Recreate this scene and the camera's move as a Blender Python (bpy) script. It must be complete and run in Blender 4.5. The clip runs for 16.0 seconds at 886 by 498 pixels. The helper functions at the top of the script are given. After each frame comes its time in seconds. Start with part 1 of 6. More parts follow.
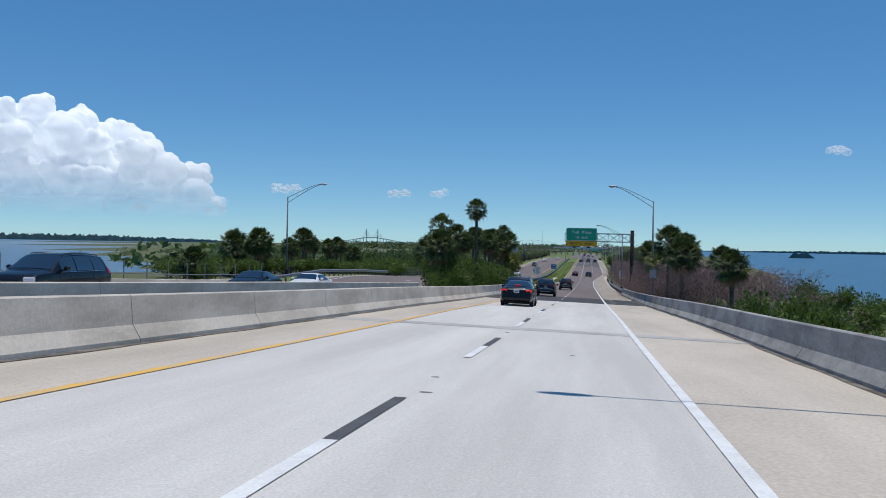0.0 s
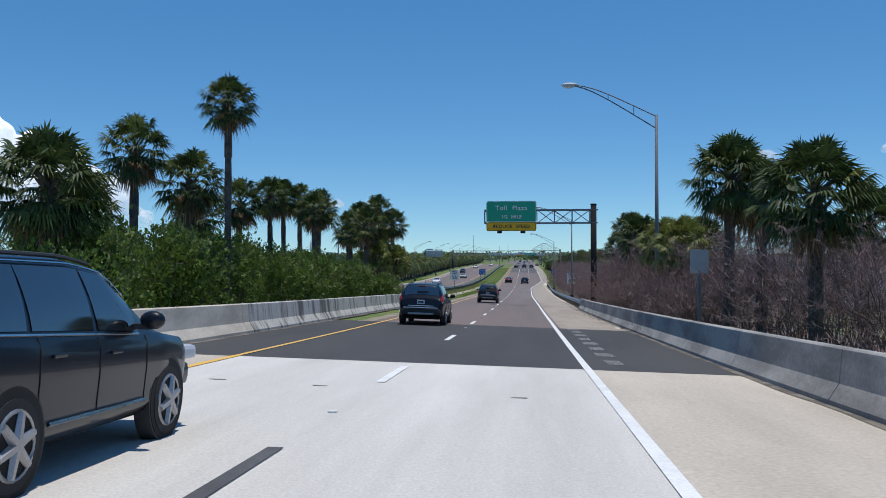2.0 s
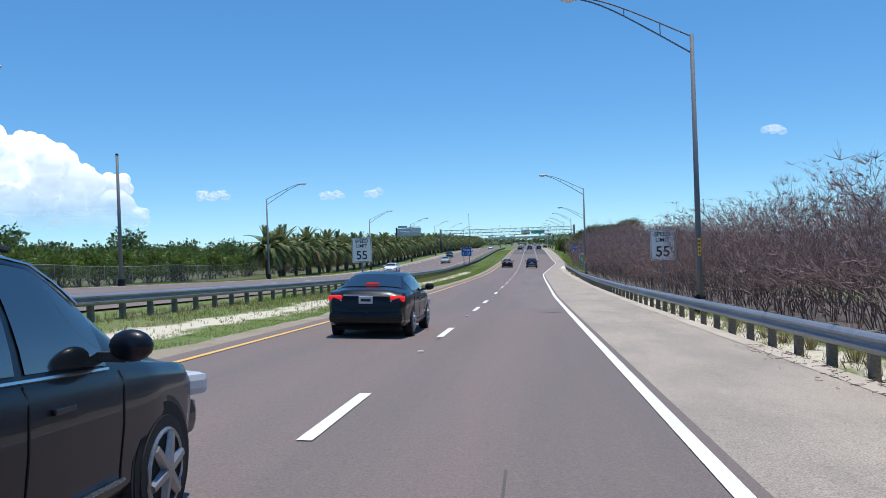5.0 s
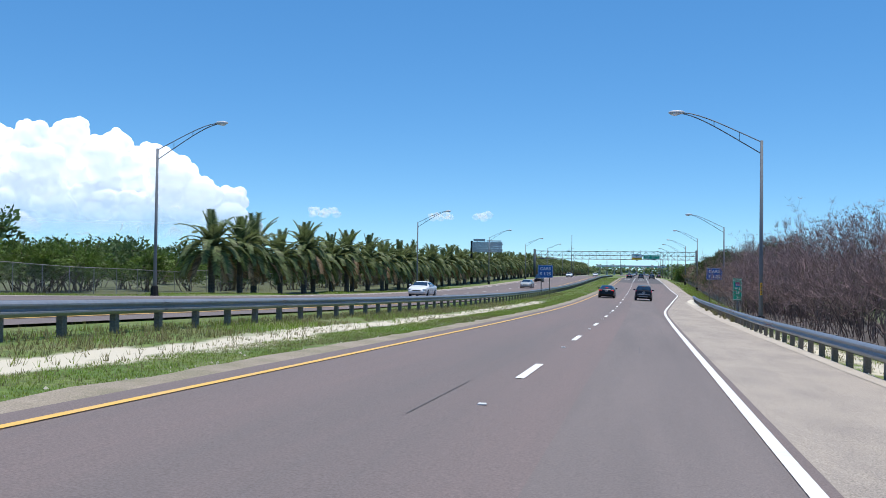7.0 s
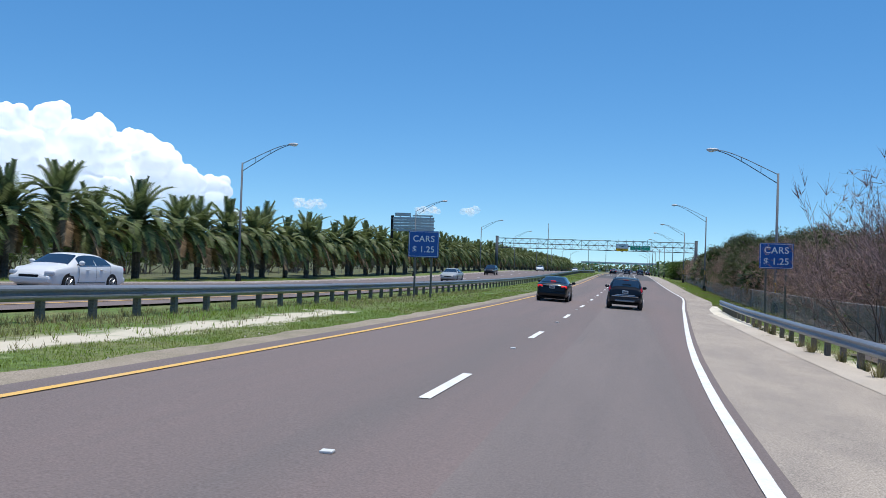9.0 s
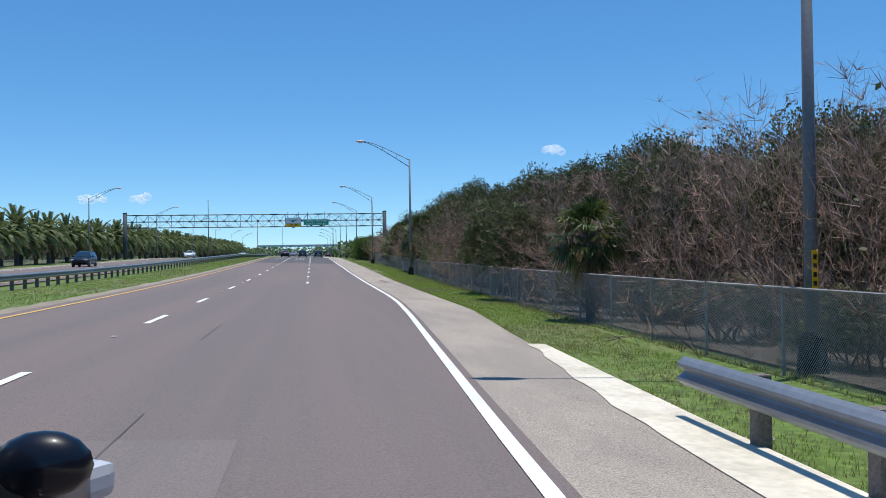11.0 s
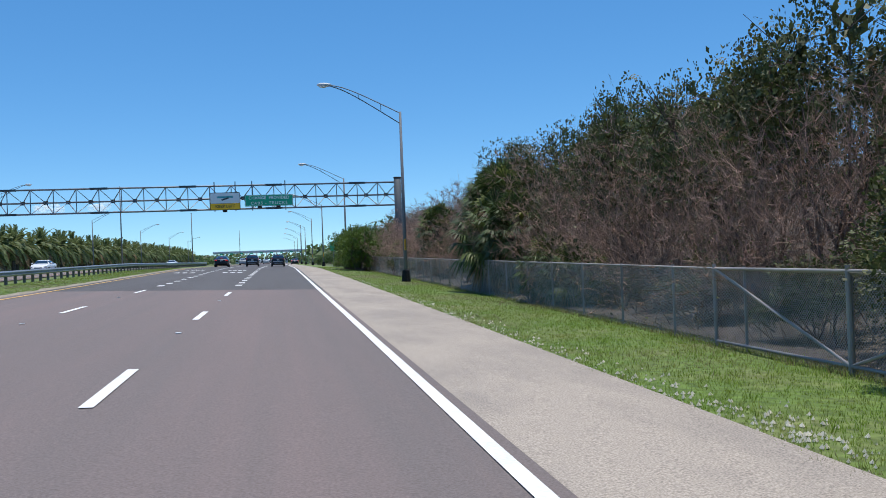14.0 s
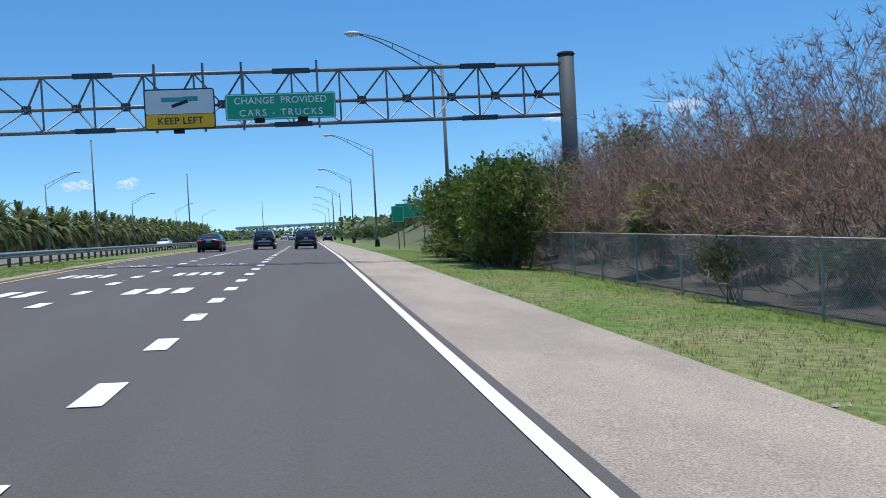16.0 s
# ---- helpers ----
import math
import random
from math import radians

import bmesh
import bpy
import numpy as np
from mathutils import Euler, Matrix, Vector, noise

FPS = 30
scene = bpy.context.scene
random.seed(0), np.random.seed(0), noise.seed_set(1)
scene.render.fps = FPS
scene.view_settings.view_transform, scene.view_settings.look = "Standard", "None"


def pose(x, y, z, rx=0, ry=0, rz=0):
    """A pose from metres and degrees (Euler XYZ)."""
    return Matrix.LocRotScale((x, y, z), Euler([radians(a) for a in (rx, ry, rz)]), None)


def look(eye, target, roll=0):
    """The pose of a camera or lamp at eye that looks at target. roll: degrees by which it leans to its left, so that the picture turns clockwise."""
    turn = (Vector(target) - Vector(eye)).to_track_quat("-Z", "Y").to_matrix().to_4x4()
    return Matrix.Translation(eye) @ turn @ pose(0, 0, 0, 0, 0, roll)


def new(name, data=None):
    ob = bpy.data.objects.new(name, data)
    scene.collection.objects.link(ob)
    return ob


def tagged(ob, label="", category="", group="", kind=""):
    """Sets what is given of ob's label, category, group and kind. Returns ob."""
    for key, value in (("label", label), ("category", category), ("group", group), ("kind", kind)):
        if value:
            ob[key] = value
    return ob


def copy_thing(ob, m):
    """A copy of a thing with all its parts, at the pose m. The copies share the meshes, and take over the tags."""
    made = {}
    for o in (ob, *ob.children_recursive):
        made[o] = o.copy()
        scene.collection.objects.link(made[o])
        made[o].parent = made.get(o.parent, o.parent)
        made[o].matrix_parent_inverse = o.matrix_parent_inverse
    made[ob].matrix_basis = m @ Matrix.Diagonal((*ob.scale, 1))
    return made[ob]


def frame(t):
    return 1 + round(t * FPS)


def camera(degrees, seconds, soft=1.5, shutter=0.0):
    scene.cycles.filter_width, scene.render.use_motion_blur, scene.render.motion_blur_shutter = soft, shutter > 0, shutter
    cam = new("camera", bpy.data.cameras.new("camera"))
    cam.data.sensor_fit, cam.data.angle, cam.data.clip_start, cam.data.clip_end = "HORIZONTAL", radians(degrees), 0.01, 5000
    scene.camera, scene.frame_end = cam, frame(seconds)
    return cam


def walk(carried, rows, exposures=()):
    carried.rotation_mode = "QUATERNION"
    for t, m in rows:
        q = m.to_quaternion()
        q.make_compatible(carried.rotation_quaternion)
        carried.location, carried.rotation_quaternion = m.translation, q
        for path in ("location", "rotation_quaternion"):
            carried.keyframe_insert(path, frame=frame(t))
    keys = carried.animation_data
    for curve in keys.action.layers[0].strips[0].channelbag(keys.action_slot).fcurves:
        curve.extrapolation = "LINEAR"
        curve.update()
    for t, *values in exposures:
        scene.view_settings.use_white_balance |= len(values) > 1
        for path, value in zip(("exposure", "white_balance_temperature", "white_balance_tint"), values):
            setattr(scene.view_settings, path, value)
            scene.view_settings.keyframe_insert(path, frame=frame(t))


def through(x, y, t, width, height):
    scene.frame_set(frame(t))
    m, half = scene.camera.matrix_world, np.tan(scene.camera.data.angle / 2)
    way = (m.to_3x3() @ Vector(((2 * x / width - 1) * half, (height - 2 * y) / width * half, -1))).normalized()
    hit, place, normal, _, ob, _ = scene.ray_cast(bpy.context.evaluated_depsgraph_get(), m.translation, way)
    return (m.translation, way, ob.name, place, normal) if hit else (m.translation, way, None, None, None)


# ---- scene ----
cam = camera(52.19, 16.0, soft=0.9)
PATH = [
    (0.0, pose(5.89, -0.08, 8.393, 89.70, -1.03, 9.18)),
    (0.5, pose(5.96, 12.95, 7.926, 90.56, -1.24, 9.52)),
    (1.0, pose(5.99, 25.11, 7.408, 91.12, -0.26, 10.30)),
    (1.5, pose(5.92, 38.35, 6.914, 90.85, 0.19, 8.39)),
    (2.0, pose(5.97, 51.22, 6.368, 90.40, 0.12, 5.18)),
    (2.5, pose(5.99, 64.34, 5.788, 89.92, 0.00, 2.66)),
    (3.0, pose(6.03, 77.05, 5.343, 89.89, 0.15, -0.99)),
    (3.5, pose(6.11, 90.01, 4.795, 87.48, 2.36, -6.22)),
    (4.0, pose(6.05, 103.09, 4.328, 89.26, 3.05, -4.34)),
    (4.5, pose(5.87, 117.23, 3.958, 89.38, 2.78, 0.87)),
    (7.0, pose(5.61, 179.28, 2.154, 91.34, -0.77, 12.36)),
    (7.5, pose(5.72, 191.99, 1.876, 91.17, -1.10, 12.37)),
    (8.0, pose(5.68, 205.88, 1.544, 91.27, -1.90, 12.24)),
    (8.5, pose(5.84, 218.92, 1.292, 91.25, -2.14, 12.35)),
    (9.0, pose(6.04, 232.25, 1.070, 91.05, -1.96, 11.62)),
    (9.5, pose(6.59, 245.15, 0.905, 90.87, -1.35, 6.16)),
    (12.0, pose(8.28, 307.17, 0.589, 88.57, 1.84, -11.59)),
    (12.5, pose(8.77, 321.04, 0.525, 86.33, 2.36, -11.19)),
    (13.0, pose(8.93, 334.50, 0.575, 87.99, 2.16, -10.65)),
    (13.5, pose(9.15, 348.08, 0.646, 89.01, 2.44, -10.74)),
    (14.0, pose(9.30, 361.83, 0.721, 90.42, 2.15, -10.26)),
    (14.5, pose(9.35, 375.11, 0.843, 90.21, 1.59, -9.46)),
    (15.0, pose(9.39, 388.33, 1.004, 89.95, 1.96, -8.42)),
    (15.5, pose(9.41, 401.46, 1.038, 89.59, 3.28, -7.56)),
    (16.0, pose(9.36, 412.90, 1.191, 88.70, 3.04, -8.48)),
]
walk(cam, PATH, exposures=[(0.0, -0.42), (0.5, -0.32), (1.0, -0.45), (1.6, -0.3), (2.15, -0.25), (2.5, -0.02), (2.9, 0.45), (3.5, 0.32), (4.0, 0.1), (4.5, 0.1), (7.0, 0.15), (9.0, 0.05), (9.7, 0.0), (12.0, 0.12), (14.0, 0.12), (16.0, 0.12)])

# ---- light: clear midday sky, sun nearly overhead and a little to the right ----
SUN = Vector((0.1, 0.07, 1.0)).normalized()
world = bpy.data.worlds.new("clear_sky")
scene.world = world
world.use_nodes = True
wn, wl = world.node_tree.nodes, world.node_tree.links
wn.clear()
sky = wn.new("ShaderNodeTexSky")
sky.sky_type = "NISHITA"
sky.sun_disc = False
sky.sun_elevation = math.asin(SUN.z)
sky.sun_rotation = math.atan2(SUN.x, SUN.y)
sky.altitude = 0.0
sky.air_density, sky.dust_density, sky.ozone_density = 0.55, 0.0, 1.5
back = wn.new("ShaderNodeBackground")
back.inputs["Strength"].default_value = 0.262
wout = wn.new("ShaderNodeOutputWorld")
vivid = wn.new("ShaderNodeHueSaturation")
vivid.inputs["Saturation"].default_value = 1.6
tint = wn.new("ShaderNodeMix")
tint.data_type, tint.blend_type = "RGBA", "MULTIPLY"
tint.inputs["Factor"].default_value = 1.0
tint.inputs["B"].default_value = (0.71, 0.995, 1.155, 1)
even = wn.new("ShaderNodeGamma")
even.inputs["Gamma"].default_value = 0.58
wl.new(sky.outputs[0], even.inputs[0])
wl.new(even.outputs[0], vivid.inputs["Color"])
wl.new(vivid.outputs[0], tint.inputs["A"])
wl.new(tint.outputs["Result"], back.inputs[0])
wl.new(back.outputs[0], wout.inputs[0])
sun = new("sun", bpy.data.lights.new("sun", "SUN"))
sun.data.energy, sun.data.angle, sun.data.color = 4.0, radians(0.53), (1.0, 0.96, 0.9)
sun.matrix_world = look(SUN * 200, (0, 0, 0))

# ---- mesh and material helpers ----
def rnd(seed):
    return random.Random(seed)


def mesh_of(bm, name, material, smooth=False):
    me = bpy.data.meshes.new(name)
    bm.to_mesh(me)
    bm.free()
    if smooth:
        me.polygons.foreach_set("use_smooth", [True] * len(me.polygons))
    for m in material if isinstance(material, (list, tuple)) else [material]:
        me.materials.append(m)
    return me


def raw_mesh(name, verts, faces, material, smooth=False, indices=None):
    me = bpy.data.meshes.new(name)
    me.from_pydata(verts, [], faces)
    for m in material if isinstance(material, (list, tuple)) else [material]:
        me.materials.append(m)
    if indices is not None:
        me.polygons.foreach_set("material_index", indices)
    if smooth:
        me.polygons.foreach_set("use_smooth", [True] * len(me.polygons))
    me.update()
    return me


def part(name, bm, material, parent, label="", smooth=False):
    ob = new(name, mesh_of(bm, name, material, smooth) if isinstance(bm, bmesh.types.BMesh) else bm)
    ob.parent = parent
    if label:
        ob["label"] = label
    return ob


def empty(name, x=0, y=0, z=0, rz=0):
    ob = new(name)
    ob.matrix_basis = pose(x, y, z, 0, 0, rz)
    return ob


def box(bm, cx, cy, cz, sx, sy, sz, rot=None, bevel=0.0):
    m = Matrix.Translation((cx, cy, cz)) @ (rot or Matrix()) @ Matrix.Diagonal((sx, sy, sz, 1))
    r = bmesh.ops.create_cube(bm, size=1, matrix=m)
    if bevel:
        bmesh.ops.bevel(bm, geom=list({e for v in r["verts"] for e in v.link_edges}), offset=bevel, segments=2, affect="EDGES", profile=0.6)
    return bm


def rod(bm, a, b, r0, r1=None, sides=8, caps=True):
    a, b = Vector(a), Vector(b)
    d = b - a
    m = Matrix.Translation((a + b) / 2) @ d.to_track_quat("Z", "Y").to_matrix().to_4x4()
    bmesh.ops.create_cone(bm, cap_ends=caps, segments=sides, radius1=r0, radius2=r0 if r1 is None else r1, depth=d.length, matrix=m)
    return bm


def tube(pts, r, sides=6):
    """One continuous bent tube through the points."""
    pts = [Vector(p) for p in pts]
    bm = bmesh.new()
    rings = []
    for i, p in enumerate(pts):
        d = (pts[min(i + 1, len(pts) - 1)] - pts[max(i - 1, 0)]).normalized()
        u = d.cross(Vector((0.31, 0.17, 0.93))).normalized()
        w = d.cross(u)
        rings.append([bm.verts.new(p + u * (r * math.cos(k * 6.2832 / sides)) + w * (r * math.sin(k * 6.2832 / sides))) for k in range(sides)])
    for a, b in zip(rings, rings[1:]):
        for k in range(sides):
            bm.faces.new((a[k], a[(k + 1) % sides], b[(k + 1) % sides], b[k]))
    bm.faces.new(rings[0][::-1])
    bm.faces.new(rings[-1])
    return bm


def ball(bm, x, y, z, sx, sy, sz, u=10, v=7):
    bmesh.ops.create_uvsphere(bm, u_segments=u, v_segments=v, radius=1, matrix=Matrix.Translation((x, y, z)) @ Matrix.Diagonal((sx, sy, sz, 1)))
    return bm


def fresh():
    return bmesh.new()


def material(name, colour, rough=0.8, metal=0.0, grain=0.0, grain_scale=40.0, stain=0.0, stain_scale=0.6, second=None, bump=0.0,
             bump_scale=60.0, stretch=(1, 1, 1), spec=0.5, island=0.0, mix_at=(0.42, 0.62)):
    """Base colour varied at two scales: fine grain and broad stains that turn to a second colour."""
    m = bpy.data.materials.new(name)
    m.use_nodes = True
    n, l = m.node_tree.nodes, m.node_tree.links
    p = n["Principled BSDF"]
    p.inputs["Roughness"].default_value, p.inputs["Metallic"].default_value = rough, metal
    p.inputs["Specular IOR Level"].default_value = spec
    c = n.new("ShaderNodeRGB")
    c.outputs[0].default_value = (*colour, 1)
    out = c.outputs[0]
    tex = n.new("ShaderNodeNewGeometry") if island < 0 else n.new("ShaderNodeTexCoord")
    vec = tex.outputs["Object"]
    mp = n.new("ShaderNodeMapping")
    mp.inputs["Scale"].default_value = stretch
    l.new(vec, mp.inputs[0])
    vec = mp.outputs[0]
    if stain:
        t = n.new("ShaderNodeTexNoise")
        t.inputs["Scale"].default_value, t.inputs["Detail"].default_value, t.inputs["Roughness"].default_value = stain_scale, 6, 0.65
        l.new(vec, t.inputs[0])
        r = n.new("ShaderNodeMapRange")
        r.inputs["From Min"].default_value, r.inputs["From Max"].default_value, r.inputs["To Max"].default_value = mix_at[0], mix_at[1], stain
        l.new(t.outputs[0], r.inputs[0])
        mx = n.new("ShaderNodeMix")
        mx.data_type = "RGBA"
        mx.inputs["B"].default_value = (*(second or [k * 0.5 for k in colour]), 1)
        l.new(r.outputs[0], mx.inputs["Factor"])
        l.new(out, mx.inputs["A"])
        out = mx.outputs["Result"]
    if grain:
        t = n.new("ShaderNodeTexNoise")
        t.inputs["Scale"].default_value, t.inputs["Detail"].default_value = grain_scale, 3
        l.new(tex.outputs["Object"], t.inputs[0])
        r = n.new("ShaderNodeMapRange")
        r.inputs["From Min"].default_value, r.inputs["From Max"].default_value = 0.3, 0.7
        r.inputs["To Min"].default_value, r.inputs["To Max"].default_value = 1 - grain, 1 + grain
        l.new(t.outputs[0], r.inputs[0])
        h = n.new("ShaderNodeHueSaturation")
        l.new(r.outputs[0], h.inputs["Value"])
        l.new(out, h.inputs["Color"])
        out = h.outputs[0]
    if island > 0:
        g = n.new("ShaderNodeNewGeometry")
        r = n.new("ShaderNodeMapRange")
        r.inputs["To Min"].default_value, r.inputs["To Max"].default_value = 1 - island, 1 + island
        l.new(g.outputs["Random Per Island"], r.inputs[0])
        h = n.new("ShaderNodeHueSaturation")
        l.new(r.outputs[0], h.inputs["Value"])
        l.new(out, h.inputs["Color"])
        out = h.outputs[0]
    l.new(out, p.inputs["Base Color"])
    if bump:
        t = n.new("ShaderNodeTexNoise")
        t.inputs["Scale"].default_value, t.inputs["Detail"].default_value = bump_scale, 4
        l.new(tex.outputs["Object"], t.inputs[0])
        b = n.new("ShaderNodeBump")
        b.inputs["Strength"].default_value, b.inputs["Distance"].default_value = bump, 0.02
        l.new(t.outputs[0], b.inputs["Height"])
        l.new(b.outputs[0], p.inputs["Normal"])
    return m


def leaf_material(name, colour, second, island=0.45, through=0.35, rough=0.55):
    m = material(name, colour, rough, stain=0.8, stain_scale=0.9, second=second, island=island, spec=0.3)
    n, l = m.node_tree.nodes, m.node_tree.links
    p = n["Principled BSDF"]
    src = p.inputs["Base Color"].links[0].from_socket
    tr = n.new("ShaderNodeBsdfTranslucent")
    l.new(src, tr.inputs[0])
    mx = n.new("ShaderNodeMixShader")
    mx.inputs[0].default_value = through
    l.new(p.outputs[0], mx.inputs[1])
    l.new(tr.outputs[0], mx.inputs[2])
    l.new(mx.outputs[0], n["Material Output"].inputs[0])
    return m


# ---- materials ----
M = dict(
    deck=material("deck_concrete", (0.67, 0.64, 0.595), 0.85, grain=0.12, grain_scale=40, stain=0.85, stain_scale=0.55, second=(0.50, 0.475, 0.435), bump=0.25, stretch=(1, 0.07, 1), mix_at=(0.36, 0.66)),
    deck_side=material("shoulder_concrete", (0.60, 0.53, 0.44), 0.88, grain=0.12, grain_scale=20, stain=0.7, stain_scale=0.3, second=(0.37, 0.325, 0.265), bump=0.3, stretch=(1, 0.2, 1), mix_at=(0.36, 0.66)),
    barrier=material("barrier_concrete", (0.62, 0.56, 0.48), 0.9, grain=0.08, grain_scale=14, stain=0.75, stain_scale=0.8, second=(0.37, 0.325, 0.27), bump=0.25, bump_scale=30, stretch=(1, 0.35, 1.2)),
    asphalt_dark=material("dark_asphalt", (0.05, 0.05, 0.052), 0.85, grain=0.25, grain_scale=60, stain=0.6, stain_scale=0.35, second=(0.078, 0.076, 0.074), bump=0.4, bump_scale=90, stretch=(1, 0.15, 1)),
    asphalt=material("worn_asphalt", (0.194, 0.1483, 0.1369), 0.85, grain=0.22, grain_scale=44, stain=0.9, stain_scale=0.55, second=(0.150, 0.128, 0.120), bump=0.4, bump_scale=90, stretch=(1, 0.03, 1), mix_at=(0.36, 0.66)),
    asphalt_new=material("new_asphalt", (0.0893, 0.0818, 0.0787), 0.82, grain=0.25, grain_scale=60, stain=0.5, stain_scale=0.4, second=(0.115, 0.11, 0.108), bump=0.4, bump_scale=90, stretch=(1, 0.1, 1)),
    shoulder=material("pale_shoulder_asphalt", (0.385, 0.33, 0.272), 0.92, grain=0.42, grain_scale=55, stain=0.75, stain_scale=0.6, second=(0.28, 0.243, 0.208), bump=0.6, bump_scale=60, stretch=(1, 0.4, 1)),
    gravel=material("dusty_gravel", (0.33, 0.275, 0.21), 0.95, grain=0.35, grain_scale=45, stain=0.7, stain_scale=0.8, second=(0.22, 0.20, 0.125), bump=0.6, bump_scale=60),
    sand=material("white_sand", (0.72, 0.66, 0.54), 0.95, grain=0.1, grain_scale=10, stain=0.6, stain_scale=1.1, second=(0.48, 0.44, 0.34), bump=0.5, bump_scale=6),
    white=material("white_road_paint", (0.80, 0.80, 0.78), 0.7, grain=0.08, grain_scale=30, stain=0.35, stain_scale=1.5, second=(0.5, 0.49, 0.47), bump=0.1),
    yellow=material("yellow_road_paint", (0.76, 0.45, 0.10), 0.7, grain=0.1, grain_scale=30, stain=0.5, stain_scale=1.0, second=(0.62, 0.42, 0.2)),
    yellow_worn=material("faded_yellow_paint", (0.80, 0.46, 0.07), 0.8, grain=0.1, grain_scale=30, stain=0.6, stain_scale=1.0, second=(0.5, 0.45, 0.38)),
    black_paint=material("black_contrast_paint", (0.07, 0.07, 0.072), 0.75, grain=0.2, stain=0.4, stain_scale=2, second=(0.14, 0.14, 0.14)),
    steel=material("galvanised_steel", (0.165, 0.185, 0.215), 0.55, 0.4, grain=0.12, grain_scale=8, stain=0.6, stain_scale=0.7, second=(0.27, 0.27, 0.27)),
    rail_steel=material("guardrail_steel", (0.28, 0.295, 0.32), 0.42, 0.4, grain=0.1, grain_scale=8, stain=0.6, stain_scale=0.5, second=(0.2, 0.21, 0.225), stretch=(1, 0.3, 1)),
    lamp_shell=material("lamp_shell_paint", (0.56, 0.57, 0.58), 0.5, stain=0.5, stain_scale=4, second=(0.40, 0.40, 0.40)),
    pole=material("dull_aluminium", (0.15, 0.163, 0.18), 0.7, 0.05, grain=0.1, grain_scale=12, stain=0.4, stain_scale=1.5, second=(0.185, 0.195, 0.205)),
    gantry_paint=material("dull_green_grey_paint", (0.05, 0.068, 0.085), 0.7, 0.0, grain=0.12, grain_scale=10, stain=0.5, stain_scale=1.2, second=(0.075, 0.09, 0.10)),
    dark_pole=material("weathered_dark_steel", (0.024, 0.024, 0.026), 0.9, 0.0, spec=0.12, grain=0.2, grain_scale=10, stain=0.5, stain_scale=1.2, second=(0.036, 0.033, 0.032)),
    wood_post=material("weathered_timber_post", (0.17, 0.15, 0.13), 0.9, grain=0.3, grain_scale=30, stretch=(1, 1, 0.1), bump=0.4),
    sign_green=material("green_sign_sheet", (0.0, 0.40, 0.22), 0.4, stain=0.3, stain_scale=1.0, second=(0.02, 0.36, 0.21)),
    sign_yellow=material("yellow_sign_sheet", (1.0, 0.53, 0.012), 0.45, stain=0.3, stain_scale=1.0, second=(0.95, 0.47, 0.015)),
    sign_blue=material("blue_sign_sheet", (0.01, 0.10, 0.40), 0.4, stain=0.3, stain_scale=1.0, second=(0.02, 0.10, 0.34)),
    sign_white=material("white_sign_sheet", (0.78, 0.79, 0.79), 0.4, stain=0.3, stain_scale=1.0, second=(0.68, 0.69, 0.70)),
    sign_back=material("bare_sign_back", (0.48, 0.49, 0.50), 0.45, 0.5, stain=0.5, stain_scale=1.2, second=(0.36, 0.37, 0.38)),
    letter_white=material("white_letters", (0.85, 0.86, 0.86), 0.4),
    letter_black=material("black_letters", (0.02, 0.02, 0.02), 0.5),
    grass=leaf_material("grass_blades", (0.175, 0.27, 0.036), (0.24, 0.265, 0.065), 0.4, 0.4),
    grass_dry=leaf_material("dry_grass", (0.24, 0.21, 0.10), (0.16, 0.18, 0.06)),
    lamp_lens=material("lamp_lens", (0.75, 0.77, 0.78), 0.25),
    wire=material("fence_wire", (0.36, 0.33, 0.325), 0.7, 0.0, stain=0.6, stain_scale=0.5, second=(0.13, 0.125, 0.12)),
)

# ---- lie of the land ----
KNOTS = [8.52, 7.71, 6.90, 6.08, 5.34, 4.50, 3.71, 2.99, 2.305, 1.746, 1.159, 0.615, 0.183, -0.242, -0.584, -0.819, -0.92, -0.952, -0.96, -0.894, -0.747,
         -0.537, -0.36, -0.174, 0.014, 0.185]
FINE_Y = np.arange(-120, 720, 1.0)
FINE_Z = np.interp(FINE_Y, np.arange(-40, 480, 20), KNOTS)
FINE_Z[FINE_Y < -40] = 8.5 - (-40 - FINE_Y[FINE_Y < -40]) * -0.02
FINE_Z = np.convolve(np.pad(FINE_Z, 7, mode="edge"), np.ones(15) / 15, mode="valid")


def crown(y):
    return float(np.interp(y, (60, 130, 210, 350, 420), (0.0288, 0.0415, 0.0363, 0.0357, 0.0343)))


def grade(y):
    return float(np.interp(y, FINE_Y, FINE_Z))


def level(x, y):
    """Height of the paved corridor at a place."""
    s = crown(y)
    mid = -s * (max(-2.0, min(16.0, x)) - 5.5)
    if x < -2:
        far = float(np.interp(y, (60, 82, 97, 116, 231, 298), (0.30, 0.7, 1.5, 1.7, 0.73, 0.25)))
        mid += (far - mid) * min(1.0, (-2 - x) / 18)
    return grade(y) + mid


def edge(y):
    """The right edge line, which widens for the third lane."""
    return float(np.interp(y, (100, 130, 178, 225, 240, 246, 252, 258, 266, 290, 308, 316, 322), (7.22, 7.19, 6.95, 7.12, 7.2, 7.29, 7.48, 7.74, 8.14, 9.4, 10.45, 10.82, 10.93)))


def kerb(y):
    """The outer side of the right shoulder."""
    return float(np.interp(y, (126, 128, 200, 225, 240, 258, 276, 284, 291, 300, 312, 342, 370, 400), (10.75, 10.55, 10.5, 10.75, 11.05, 11.25, 11.25, 11.25, 11.5, 12.0, 12.95, 13.15, 13.43, 13.55)))


